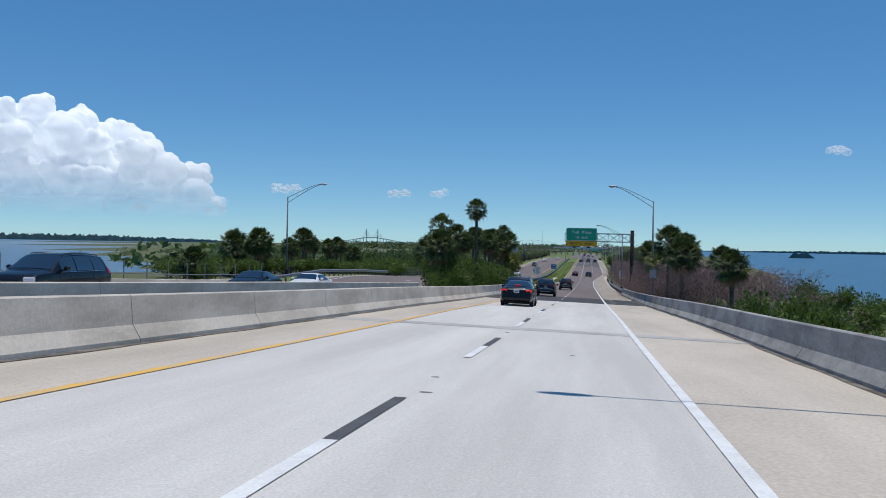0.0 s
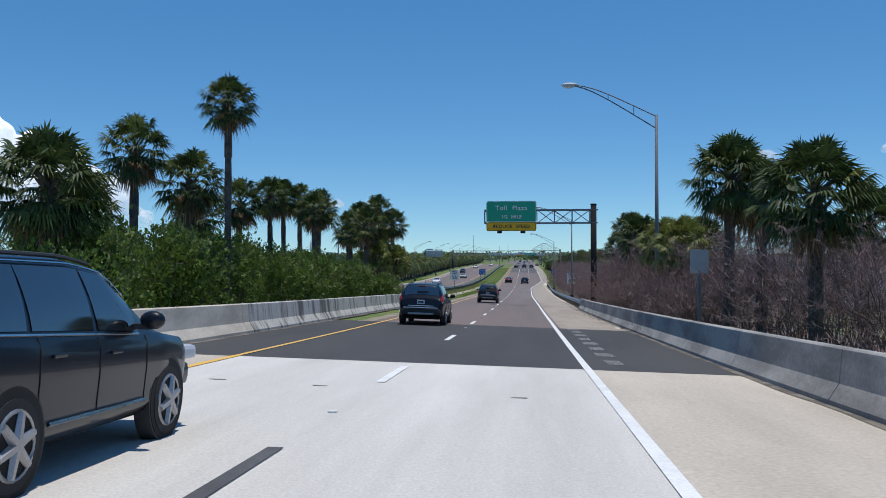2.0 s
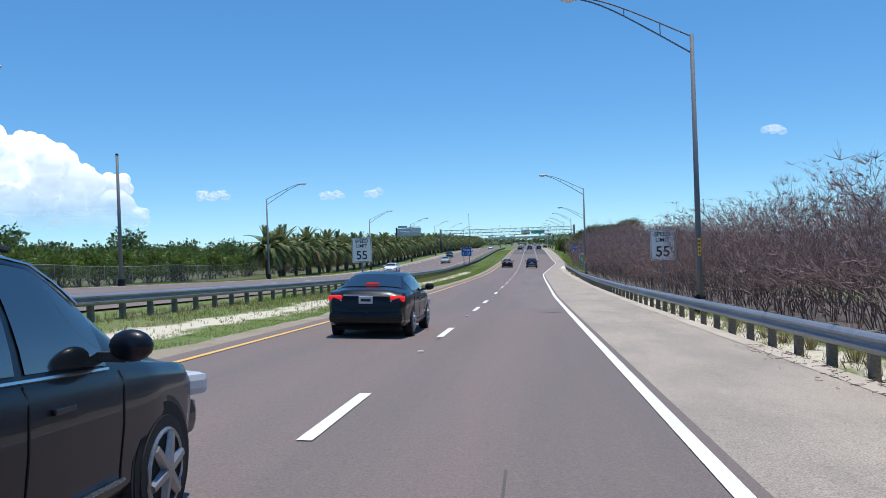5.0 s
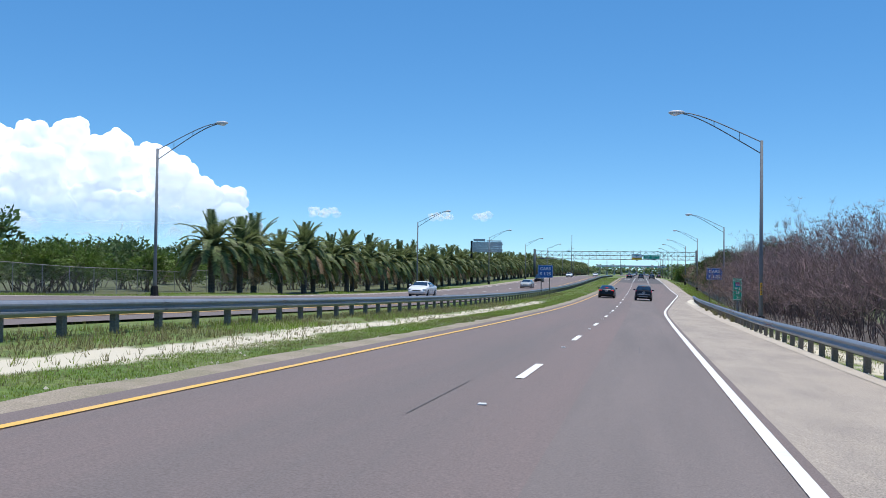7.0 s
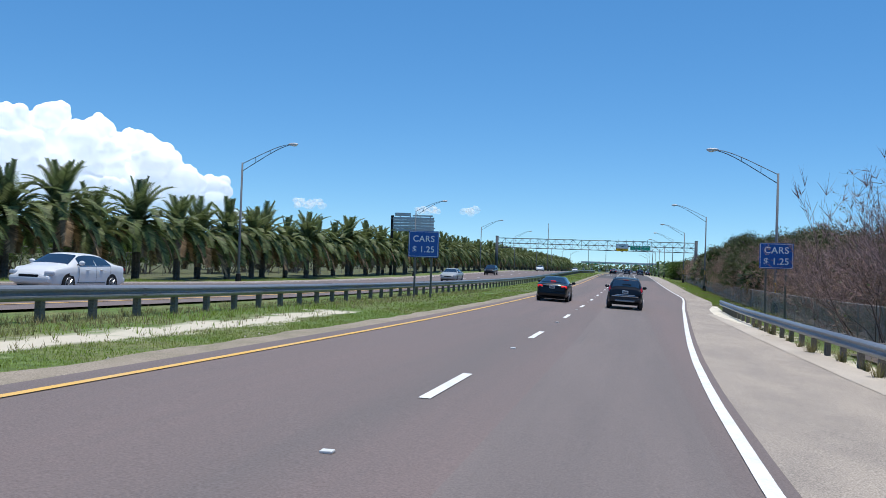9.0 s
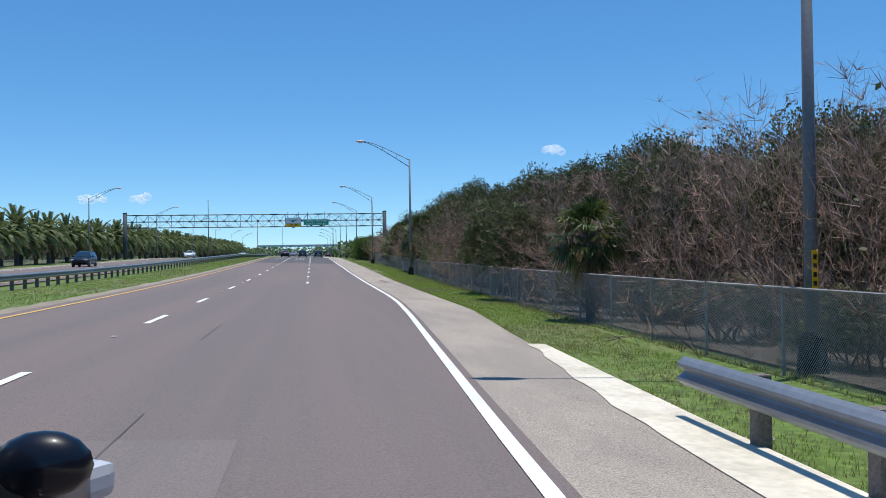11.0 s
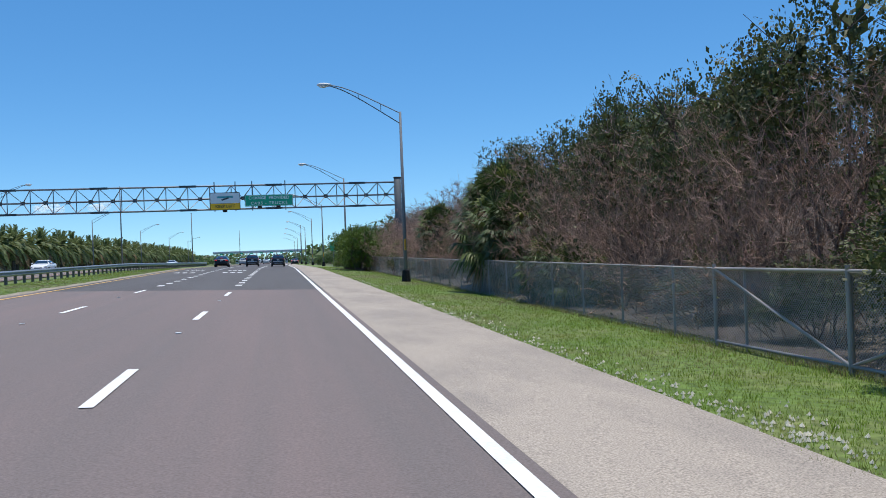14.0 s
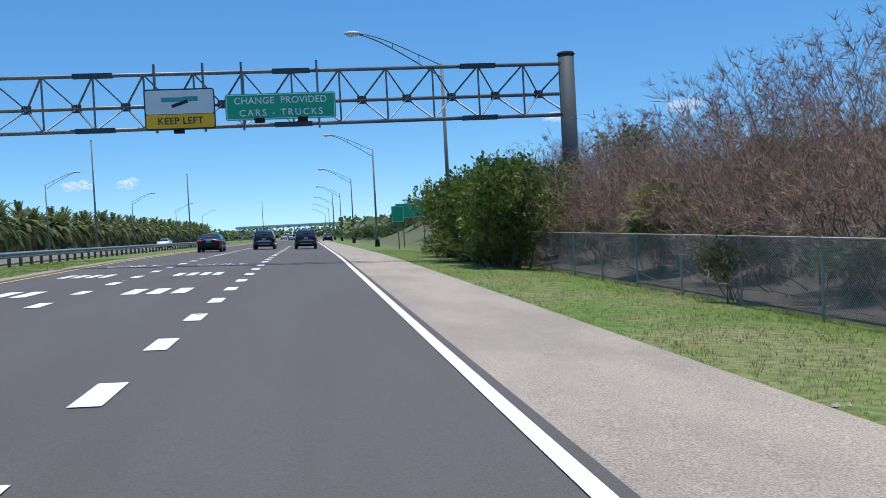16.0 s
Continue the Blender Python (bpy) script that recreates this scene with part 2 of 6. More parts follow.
def strip(name, xa, xb, ya, yb, lift, mat, step=3.0, cols=4, label="", thick=0.0):
    fa = xa if callable(xa) else (lambda y: xa)
    fb = xb if callable(xb) else (lambda y: xb)
    n = max(1, int(math.ceil((yb - ya) / step)))
    vs, fs = [], []
    for i in range(n + 1):
        y = ya + (yb - ya) * i / n
        for j in range(cols + 1):
            x = fa(y) + (fb(y) - fa(y)) * j / cols
            vs.append((x, y, level(x, y) + lift))
    for i in range(n):
        for j in range(cols):
            a = i * (cols + 1) + j
            fs.append((a, a + 1, a + cols + 2, a + cols + 1))
    ob = new(name, raw_mesh(name, vs, fs, mat))
    return tagged(ob, label, "", "", "structure")

# ---- ground, water, roads ----
def terrain(x, y):
    base = level(x, y)
    if y < 72:                                   # water channel under the bridges
        base = base + (-6.0 - base) * min(1.0, (72 - y) / 8)
    else:
        base -= 0.28 if -0.3 < x < kerb(y) - 0.3 else 0.05
    if x > 11:
        low = 1.6 if y < 72 else base - min(1.4, 0.10 * max(0, x - 16))
        if y < 72:
            base = low * min(1.0, (x - 11) / 3) + base * (1 - min(1.0, (x - 11) / 3))
        else:
            base = low
        rise = min(1.0, max(0.0, (y - 292) / 40)) * min(1.0, max(0.0, (620 - y) / 60))
        k = min(1.0, max(0.0, (x - 18.0) / 16))
        base += rise * 6.2 * k * k * (3 - 2 * k)
        shore = 48 + 6 * math.sin(y * 0.05) + max(0, min(y, 800) - 150) * 0.04
        base -= min(14.0, max(0.0, x - shore) * 0.3)
    if x < -24:
        if y < 72:
            base = -6.0
        shore = -48 - max(0.0, y - 150) * 0.6
        base -= min(12.0, max(0.0, shore - x) * 0.3)
        base += 0.25 * noise.noise((x * 0.1, y * 0.1, 0))
    return base


def build_ground():
    xs = [-4600, -2400, -1200, -700, -420, -300, -220, -160, -120, -90, -75, -62, -54, -48, -43, -38, -34, -30, -27, -25, -23, -20, -17, -14, -11,
          -9, -7.5, -6.5, -5.5, -4.5, -3.5, -2.6, -2, -1.2, -0.6, 0, 3, 6, 9, 10.2, 11, 11.8, 12.6, 13.4, 14.2, 15, 16, 17, 18, 19.5, 21, 23, 25, 27.5,
          30, 33, 36, 40, 44, 48, 53, 58, 64, 72, 85, 110, 150, 220, 320, 480, 800, 1500, 2800, 4600]
    ys = [-900, -500, -300, -200, -140] + [-100 + 4 * i for i in range(176)] + [620, 660, 720, 800, 900, 1050, 1300, 1700, 2300, 3200, 4600]
    vs = [(x, y, terrain(x, y)) for y in ys for x in xs]
    w = len(xs)
    fs = [(i * w + j, i * w + j + 1, i * w + w + j + 1, i * w + w + j) for i in range(len(ys) - 1) for j in range(w - 1)]
    m = material("verge_grass_and_soil", (0.105, 0.165, 0.03), 0.95, grain=0.4, grain_scale=6, stain=0.9, stain_scale=0.3, second=(0.20, 0.19, 0.085), bump=0.8,
                 bump_scale=8, mix_at=(0.45, 0.7))
    n, l = m.node_tree.nodes, m.node_tree.links
    p = n["Principled BSDF"]
    was = p.inputs["Base Color"].links[0].from_socket
    geo = n.new("ShaderNodeTexCoord")
    sep = n.new("ShaderNodeSeparateXYZ")
    l.new(geo.outputs["Object"], sep.inputs[0])

    def calc(op, a, b=0.0, c=None):
        k = n.new("ShaderNodeMath")
        k.operation = op
        for sock, v in zip(k.inputs, (a, b) if c is None else (a, b, c)):
            if isinstance(v, float):
                sock.default_value = v
            else:
                l.new(v, sock)
        return k.outputs[0]

    def cloud(scale, detail, stretch):
        mp = n.new("ShaderNodeMapping")
        mp.inputs["Scale"].default_value = stretch
        t = n.new("ShaderNodeTexNoise")
        t.inputs["Scale"].default_value, t.inputs["Detail"].default_value = scale, detail
        l.new(geo.outputs["Object"], mp.inputs[0])
        l.new(mp.outputs[0], t.inputs[0])
        return calc("SUBTRACT", t.outputs[0], 0.5)

    drift, fine = cloud(0.2, 2, (1, 0.6, 1)), cloud(1.3, 7, (1, 0.45, 1))
    cover = None
    # wash of white sand along the median and under the right rail
    for mid, wide, last in ((-3.3, 0.85, 262.0), (11.35, 0.75, 284.0)):
        off = calc("ABSOLUTE", calc("ADD", calc("SUBTRACT", sep.outputs["X"], mid), calc("MULTIPLY", drift, 1.6)))
        c = calc("ADD", calc("MULTIPLY", calc("SUBTRACT", wide, off), 2.2), calc("MULTIPLY", fine, 4.5))
        span = calc("MULTIPLY", calc("MULTIPLY", calc("SUBTRACT", sep.outputs["Y"], 122.0), 0.15), calc("MULTIPLY", calc("SUBTRACT", last, sep.outputs["Y"]), 0.05))
        c = calc("MINIMUM", c, span)
        cover = c if cover is None else calc("MAXIMUM", cover, c)
    cover = calc("MINIMUM", calc("MAXIMUM", cover, 0.0), 0.92)
    # scrub soil away from the mown verges
    outer = calc("MAXIMUM", calc("MULTIPLY", calc("SUBTRACT", -26.0, calc("ADD", sep.outputs["X"], calc("MULTIPLY", drift, 6.0))), 0.25),
                 calc("MULTIPLY", calc("SUBTRACT", calc("ADD", sep.outputs["X"], calc("MULTIPLY", drift, 4.0)), 17.5), 0.4))
    outer = calc("MINIMUM", calc("MAXIMUM", outer, 0.0), 0.85)
    scrub = n.new("ShaderNodeMix")
    scrub.data_type = "RGBA"
    scrub.inputs["B"].default_value = (0.105, 0.11, 0.05, 1)
    l.new(outer, scrub.inputs["Factor"])
    l.new(was, scrub.inputs["A"])
    was = scrub.outputs["Result"]
    sandy = n.new("ShaderNodeMix")
    sandy.data_type = "RGBA"
    sandy.inputs["B"].default_value = (0.62, 0.555, 0.44, 1)
    l.new(cover, sandy.inputs["Factor"])
    l.new(was, sandy.inputs["A"])
    l.new(sandy.outputs["Result"], p.inputs["Base Color"])
    return tagged(new("ground", raw_mesh("ground", vs, fs, m, True)), "grassy roadside ground with thin dry patches", "", "", "structure")


def build_water():
    m = bpy.data.materials.new("bay_water")
    m.use_nodes = True
    n, l = m.node_tree.nodes, m.node_tree.links
    p = n["Principled BSDF"]
    p.inputs["Base Color"].default_value = (0.045, 0.125, 0.20, 1)
    p.inputs["Roughness"].default_value = 0.28
    t = n.new("ShaderNodeTexNoise")
    t.inputs["Scale"].default_value, t.inputs["Detail"].default_value = 0.35, 8
    c = n.new("ShaderNodeTexCoord")
    mp = n.new("ShaderNodeMapping")
    mp.inputs["Scale"].default_value = (0.6, 1.6, 1)
    l.new(c.outputs["Object"], mp.inputs[0])
    l.new(mp.outputs[0], t.inputs[0])
    b = n.new("ShaderNodeBump")
    b.inputs["Strength"].default_value, b.inputs["Distance"].default_value = 0.9, 0.6
    l.new(t.outputs[0], b.inputs["Height"])
    l.new(b.outputs[0], p.inputs["Normal"])
    vs = [(x, y, -3.2) for y in (-900, 1500, 4600) for x in (-4700, -1000, 1000, 4700)]
    fs = [(i * 4 + j, i * 4 + j + 1, i * 4 + j + 5, i * 4 + j + 4) for i in range(2) for j in range(3)]
    return tagged(new("water", raw_mesh("water", vs, fs, m)), "open blue bay water with small ripples", "", "", "structure")


build_ground()
build_water()

# main carriageway
strip("road_bridge", -0.085, 7.295, -90, 69.6, 0.0, M["deck"], 2.5, 6, "pale worn concrete bridge deck lanes")
strip("shoulder_bridge_1", -2.2, -0.087, -90, 69.6, -0.002, M["deck_side"], 2.5, 2, "tan stained concrete bridge shoulder")
strip("shoulder_bridge_2", 7.297, 10.9, -90, 69.6, -0.002, M["deck_side"], 2.5, 3, "tan stained concrete bridge shoulder")
strip("road_patch", -2.2, 8.0, 69.6, 89.2, 0.0, M["asphalt_dark"], 2.5, 5, "dark asphalt patch past the bridge joint")
strip("shoulder_patch", 8.0, 10.9, 69.6, 89.2, -0.002, M["asphalt_dark"], 2.5, 3, "dark asphalt shoulder past the bridge joint")
strip("road", -0.5, lambda y: edge(y) + 0.21, 89.2, 401.4, 0.0, M["asphalt"], 3, 6, "purplish grey worn asphalt highway lanes")
strip("shoulder_right", lambda y: edge(y) + 0.1, kerb, 89.2, 560, -0.005, M["shoulder"], 3, 3, "pale coarse asphalt shoulder")
strip("shoulder_left", lambda y: -1.1 + 0.22 * noise.noise((y * 0.5, 1, 0)) + 0.12 * noise.noise((y * 2.1, 4, 0)), -0.5, 89.2, 640, -0.004, M["gravel"], 0.8, 1, "dusty gravel shoulder strip")
strip("road_new", -0.5, lambda y: edge(y) + 0.21, 401.4, 640, 0.0, M["asphalt_new"], 3, 6, "dark new asphalt before the toll plaza")
strip("road_far", -8, 14, 640, 1100, 0.0, M["asphalt"], 20, 4, "grey asphalt spreading towards the toll plaza")
strip("shoulder_far", 11.5, 13.4, 560, 640, -0.002, M["shoulder"], 8, 1, "pale coarse asphalt shoulder")
strip("gutter", lambda y: 10.12 + 0.2 * float(np.interp(y, (200, 250), (0, 1))) + 0.05 * noise.noise((y * 0.4, 2, 0)), lambda y: kerb(y) + 0.02, 127.8, 284, 0.003, material("gutter_concrete", (0.50, 0.44, 0.365), 0.9, grain=0.12, grain_scale=30, stain=0.7, stain_scale=0.7, second=(0.40, 0.345, 0.28), stretch=(1, 0.4, 1)), 3, 1, "pale sandy concrete gutter beside the guardrail")
strip("sand_apron", lambda y: kerb(y) - 0.55 * math.sin(math.pi * (y - 271) / 29) + 0.1 * noise.noise((y * 0.8, 7, 0)), lambda y: kerb(y) + 0.3, 271.2, 299.5, 0.006, M["sand"], 0.6, 2, "washed pale sand over the shoulder edge at the end of the guardrail")
# other carriageway
strip("road_opposite_bridge", -20.5, -7.2, -90, 74, 0.0, M["deck"], 3, 4, "pale concrete deck of the opposite bridge")
strip("road_opposite", -21.5, -8.2, 74, 640, 0.02, M["asphalt"], 4, 4, "grey asphalt lanes of the opposite carriageway")
strip("shoulder_opposite", -23.2, -21.5, 74, 640, 0.015, M["shoulder"], 4, 1, "pale shoulder of the opposite carriageway")


def paint(name, x, w, ya, yb, mat, label, lift=0.012):
    fx = x if callable(x) else (lambda y: x)
    return strip(name, lambda y: fx(y) - w / 2, lambda y: fx(y) + w / 2, ya, yb, lift, mat, 2.5, 1, label)


paint("edge_line_right", edge, 0.155, -90, 640, M["white"], "solid white edge line")
paint("edge_line_left_bridge", 0, 0.165, -90, 69.6, M["yellow_worn"], "faded yellow edge line on concrete")
paint("edge_line_left", 0, 0.125, 69.6, 640, M["yellow"], "solid yellow edge line")
paint("edge_line_opposite_1", -9.6, 0.15, -90, 640, M["yellow"], "yellow edge line of the opposite lanes", 0.035)
paint("edge_line_opposite_2", -20.6, 0.15, -90, 640, M["white"], "white edge line of the opposite lanes", 0.035)


def dashes(x, phase, ya, yb, length=3.05, period=12.19, w=0.15, mat=None, label="white lane dash", name="lane_dash", lift=0.012):
    k = math.ceil((ya - phase) / period)
    while phase + k * period < yb:
        y = phase + k * period
        paint(name, x, w, y, y + length, mat or M["white"], label, lift)
        k += 1


dashes(3.66, 4.6, -20, 66)
dashes(3.66, 4.6 + 3.05, -20, 66, mat=M["black_paint"], label="black contrast dash behind a lane dash", name="contrast_dash")
dashes(3.66, 4.6, 70, 165)
dashes(3.66, 194.2, 165, 312)
dashes(3.66, 325.8, 312, 402)
dashes(7.32, 322.73, 330, 402)
for lane_x in (3.66, 7.32):
    dashes(lane_x, 421.24, 403, 520, 1.25, 3.72, 0.3)
dashes(-14.9, 4.6, -20, 560, lift=0.035)


# ---- concrete barriers ----
BARRIER = [(0.0, 0.0), (0.0, 0.08), (0.15, 0.33), (0.20, 0.86), (0.24, 0.885), (0.38, 0.885), (0.42, 0.86), (0.46, 0.0)]


def loft(section, ya, yb, fx, side, lift=0.0, step=3.0):
    """A section of (outwards, up) points drawn along the road; side +1 opens to the right."""
    n = max(1, int(math.ceil((yb - ya) / step)))
    vs, fs, k = [], [], len(section)
    for i in range(n + 1):
        y = ya + (yb - ya) * i / n
        x0 = fx(y)
        z0 = level(x0, y) + lift
        vs += [(x0 + side * a, y, z0 + b) for a, b in section]
    for i in range(n):
        for j in range(k - 1):
            a = i * k + j
            q = (a, a + 1, a + k + 1, a + k)
            fs.append(q if side < 0 else q[::-1])
    fs.append(tuple(range(k)) if side > 0 else tuple(range(k))[::-1])
    fs.append(tuple(range(n * k, n * k + k))[::-1] if side > 0 else tuple(range(n * k, n * k + k)))
    return vs, fs


def barrier(name, x, side, ya, yb, seg, mat, label, tall=1.0):
    top = tagged(new(name), label, "", "", "structure")
    y = ya
    sec = [(a, b * tall) for a, b in BARRIER]
    while y < yb - 0.5:
        e = min(yb, y + seg)
        vs, fs = loft(sec, y + 0.012, e - 0.012, x if callable(x) else (lambda q: x), side)
        part("barrier_segment", raw_mesh("barrier_segment", vs, fs, mat), mat, top)
        y = e
    return top


M["barrier_dirty"] = material("streaked_barrier_concrete", (0.52, 0.50, 0.46), 0.9, grain=0.12, grain_scale=14, stain=0.95, stain_scale=1.1, second=(0.14, 0.13, 0.12),
                              bump=0.3, stretch=(1, 1.6, 0.12), mix_at=(0.5, 0.6))
# right barrier: weathered concrete, with the shade of its road face in the colour
M["barrier_shaded"] = material("weathered_shade_dark_barrier", (0.40, 0.385, 0.36), 0.9, grain=0.12, grain_scale=14, stain=0.8, stain_scale=0.7, second=(0.18, 0.172, 0.16), bump=0.3, bump_scale=30, stretch=(1, 0.5, 1.4))
barrier("barrier_left", -2.2, -1, -90, 78, 6.2, M["barrier"], "stained concrete bridge barrier with joints")
barrier("barrier_left_end", -2.2, -1, 78, 126, 3.1, M["barrier_dirty"], "concrete barrier with dark vertical streaks")
barrier("barrier_right", lambda q: float(np.interp(q, (40, 72), (10.6, 10.36))), 1, -90, 127.5, 6.2, M["barrier_shaded"], "weathered concrete bridge barrier with joints, coloured darker for its shaded face", 0.949)
barrier("barrier_opposite_near", -7.0, 1, -90, 66, 6.2, M["barrier"], "concrete barrier of the opposite bridge", 1.12)
barrier("barrier_opposite_far", -20.5, -1, -90, 74, 6.2, M["barrier"], "far concrete barrier of the opposite bridge", 0.9)
# dark mottled strip with a wavy edge along each barrier foot
foot_dark = material("barrier_foot_dark", (0.10, 0.085, 0.07), 0.95, grain=0.3, stain=0.8, stain_scale=1.5, second=(0.25, 0.22, 0.18))
strip("gutter_left", -2.2, lambda y: -2.02 + 0.06 * math.sin(y * 1.3) * math.sin(y * 0.37), -90, 126, 0.006, foot_dark, 1.0, 1, "dark uneven line along the barrier foot")
strip("gutter_right", lambda y: 10.42 + 0.06 * math.sin(y * 1.1) * math.sin(y * 0.41) + float(np.interp(y, (40, 72), (0, -0.24))), lambda y: float(np.interp(y, (40, 72), (10.6, 10.36))), -90, 127, 0.006, foot_dark, 1.0, 1, "dark uneven line along the barrier foot")
strip("bridge_joint", -2.2, 10.6, 69.54, 69.66, 0.006, M["black_paint"], 1, 6, "dark expansion joint across the deck")
strip("deck_band", -2.2, 10.6, 27.0, 28.3, 0.005, material("deck_joint_band", (0.48, 0.46, 0.43), 0.9, grain=0.1, stain=0.5, stain_scale=0.7), 0.7, 6, "grey joint band across the deck")
strip("deck_band", -2.2, 10.6, -2.0, -0.6, 0.005, bpy.data.materials["deck_joint_band"], 0.7, 6, "grey joint band across the deck")


# slab sides of both bridges
def slab(name, x0, x1, ya, yb, label):
    vs, fs = loft([(0, -0.5), (0, -1.3), (x1 - x0, -1.3), (x1 - x0, -0.5)], ya, yb, lambda y: x0, 1, 0.0, 8)
    tagged(new(name, raw_mesh(name, vs, fs, M["barrier"])), label, "", "", "structure")


slab("bridge_slab", -2.66, 11.06, -90, 69.4, "thick concrete bridge superstructure")
slab("bridge_slab_opposite", -20.95, -6.5, -90, 74, "thick concrete bridge superstructure")
for py in (-60, -30, 0, 30, 56):
    for px in (-0.5, 8.8, -18.5, -9):
        bm = rod(fresh(), (px, py, -8), (px, py, level(px, py) - 1.2), 0.5, sides=12)
        tagged(new("bridge_pier", mesh_of(bm, "bridge_pier", M["barrier"], True)), "round concrete bridge pier in the water", "pier", "bridge piers", "structure")

# fence of posts and two rails on the far parapet
fence_top = tagged(new("parapet_rail"), "thin steel posts and rails on the opposite parapet", "", "", "structure")
for k in range(55):
    y = -80 + k * 2.8
    part("post", rod(fresh(), (-20.75, y, level(-20.7, y) + 0.7), (-20.75, y, level(-20.7, y) + 1.9), 0.035, sides=6), M["pole"], fence_top)
for hz in (1.12,):
    for k in range(19):
        y = -80 + k * 8
        part("rail", rod(fresh(), (-20.75, y, level(-20.7, y) + hz), (-20.75, y + 8, level(-20.7, y + 8) + hz), 0.03, sides=6), M["pole"], fence_top)

# ---- guardrails ----
W_BEAM = [(0.0, 0.44), (0.05, 0.47), (0.09, 0.51), (0.09, 0.545), (0.035, 0.58), (0.02, 0.605), (0.035, 0.63), (0.09, 0.665), (0.09, 0.70), (0.05, 0.74), (0.0, 0.77)]


def guardrail(name, fx, side, ya, yb, label, post_mat, both=False, height=0.0, spacing=1.905):
    top = tagged(new(name), label, "", "", "structure")
    y = ya
    sides = (side, -side) if both else (side,)
    while y < yb - 0.2:
        e = min(yb, y + spacing * 4)
        for sd in sides:
            sec = [(0.08 + a, b + height) for a, b in W_BEAM]
            sec = sec + [(a - 0.006, b) for a, b in reversed(sec)]
            vs, fs = loft(sec, y, e + 0.15, fx, sd, 0.0, 2)
            part("rail_beam", raw_mesh("rail_beam", vs, fs, M["rail_steel"], False), None, top)
        y = e
    n = int((yb - ya) / spacing)
    me = None
    for k in range(n + 1):
        y = ya + k * spacing
        if me is None:
            bm = box(fresh(), 0, 0, 0.30, 0.15, 0.16, 0.95, bevel=0.012)
            me = mesh_of(bm, "rail_post", post_mat)
        ob = new("rail_post", me)
        ob.parent = top
        ob.location = (fx(y), y, level(fx(y), y) + height)
    return top


guardrail("guardrail_median", lambda y: -6.0 - 0.5 * math.sin(max(0, min(1, (y - 560) / 80))), 1, 131, 560, "double steel guardrail along the median", M["wood_post"], True, -0.05)
guardrail("guardrail_right", lambda y: float(np.interp(y, (127.6, 200, 225, 240, 258, 278, 291), (10.8, 10.72, 10.98, 11.3, 11.5, 11.5, 11.78))), -1, 127.6, 291, "steel guardrail on timber posts along the shoulder", M["wood_post"], False, -0.1)
guardrail("guardrail_opposite", lambda y: -23.6, 1, 76, 131, "steel guardrail beside the opposite lanes", M["wood_post"])


# ---- street lamps ----
def street_lamp(tall, rise, reach, side, label):
    lamp = empty("street_lamp")
    tagged(lamp, label, "street lamp", "street lamps")
    bm = fresh()
    rod(bm, (0, 0, -2.2), (0, 0, tall), 0.125, 0.07, 12)
    part("pole", bm, M["pole"], lamp, smooth=True)
    bm = fresh()
    rod(bm, (0, 0, -0.38), (0, 0, 0.34), 0.27, 0.2, 8)
    rod(bm, (0, 0, 0.34), (0, 0, 0.4), 0.2, 0.14, 8)
    part("base", bm, M["dark_pole"], lamp, "dark tapered base box")
    s = -1 if side > 0 else 1
    if side > 0:
        tag = part("pole_tag", box(fresh(), 0, -0.114, 1.75, 0.1, 0.012, 0.62), M["sign_yellow"], lamp, "yellow pole tag with unreadable marks")
        for k in range(4):
            part("tag_bar", box(fresh(), 0, -0.122, 1.53 + 0.14 * k, 0.06, 0.006, 0.08), M["letter_black"], tag)

    def arm_point(k, low):
        x = k * reach
        z = tall - 0.08 + rise * (1.2 * k - 0.2 * k ** 5)
        return (s * x, 0, z - low * (1 - k) ** 1.0 * 0.55 - low * 0.05)

    for low in (0, 1):
        part("arm_tube", tube([arm_point(k / 10, low) for k in range(11)], 0.028, 6), M["pole"], lamp)
    for k in (0.28, 0.6):
        part("brace", rod(fresh(), arm_point(k, 0), arm_point(k, 1), 0.018, sides=6), M["pole"], lamp)
    hx, hz = s * (reach + 0.32), tall + rise - 0.06
    bm = fresh()
    ball(bm, hx, 0, hz, 0.42, 0.17, 0.12, 12, 8)
    part("lamp_head", bm, M["lamp_shell"], lamp, "cobra lamp head", True)
    bm = fresh()
    ball(bm, hx + s * 0.08, 0, hz - 0.06, 0.24, 0.14, 0.11, 12, 8)
    part("lens", bm, M["lamp_lens"], lamp, "pale lamp lens", True)
    return lamp


def foot(lamp):
    """The base box stands on the ground, however deep the pole goes."""
    x, y, z = lamp.matrix_basis.translation
    for ch in lamp.children:
        if ch.name.startswith("base"):
            ch.location.z = terrain(x, y) - z + 0.3


right_lamp = street_lamp(9.3, 1.6, 3.9, 1, "tall grey street lamp with a curved truss arm")
right_lamp.matrix_basis = pose(12.42, 96.4, level(12.42, 96.4) + 1.08)
foot(right_lamp)
for x, y, dz in ((11.0, 13.1, 0.9), (11.7, 163.6, 0.6), (11.55, 227.6, 0.26), (15.49, 295.0, -0.1), (16.1, 359.56, 0.69), (16.34, 412.7, 0.28), (16.2, 456.4, 0.08), (15.9, 500, 0), (15.9, 545, 0),
                 (15.9, 592, 0), (15.9, 640, 0), (15.9, 690, 0), (15.9, 750, 0)):
    foot(copy_thing(right_lamp, pose(x, y, level(x, y) + dz)))
left_lamp = street_lamp(9.4, 1.55, 3.9, -1, "tall grey street lamp beside the opposite lanes")
left_lamp.matrix_basis = pose(-28.16, 99, level(-28, 99) - 0.46)
foot(left_lamp)
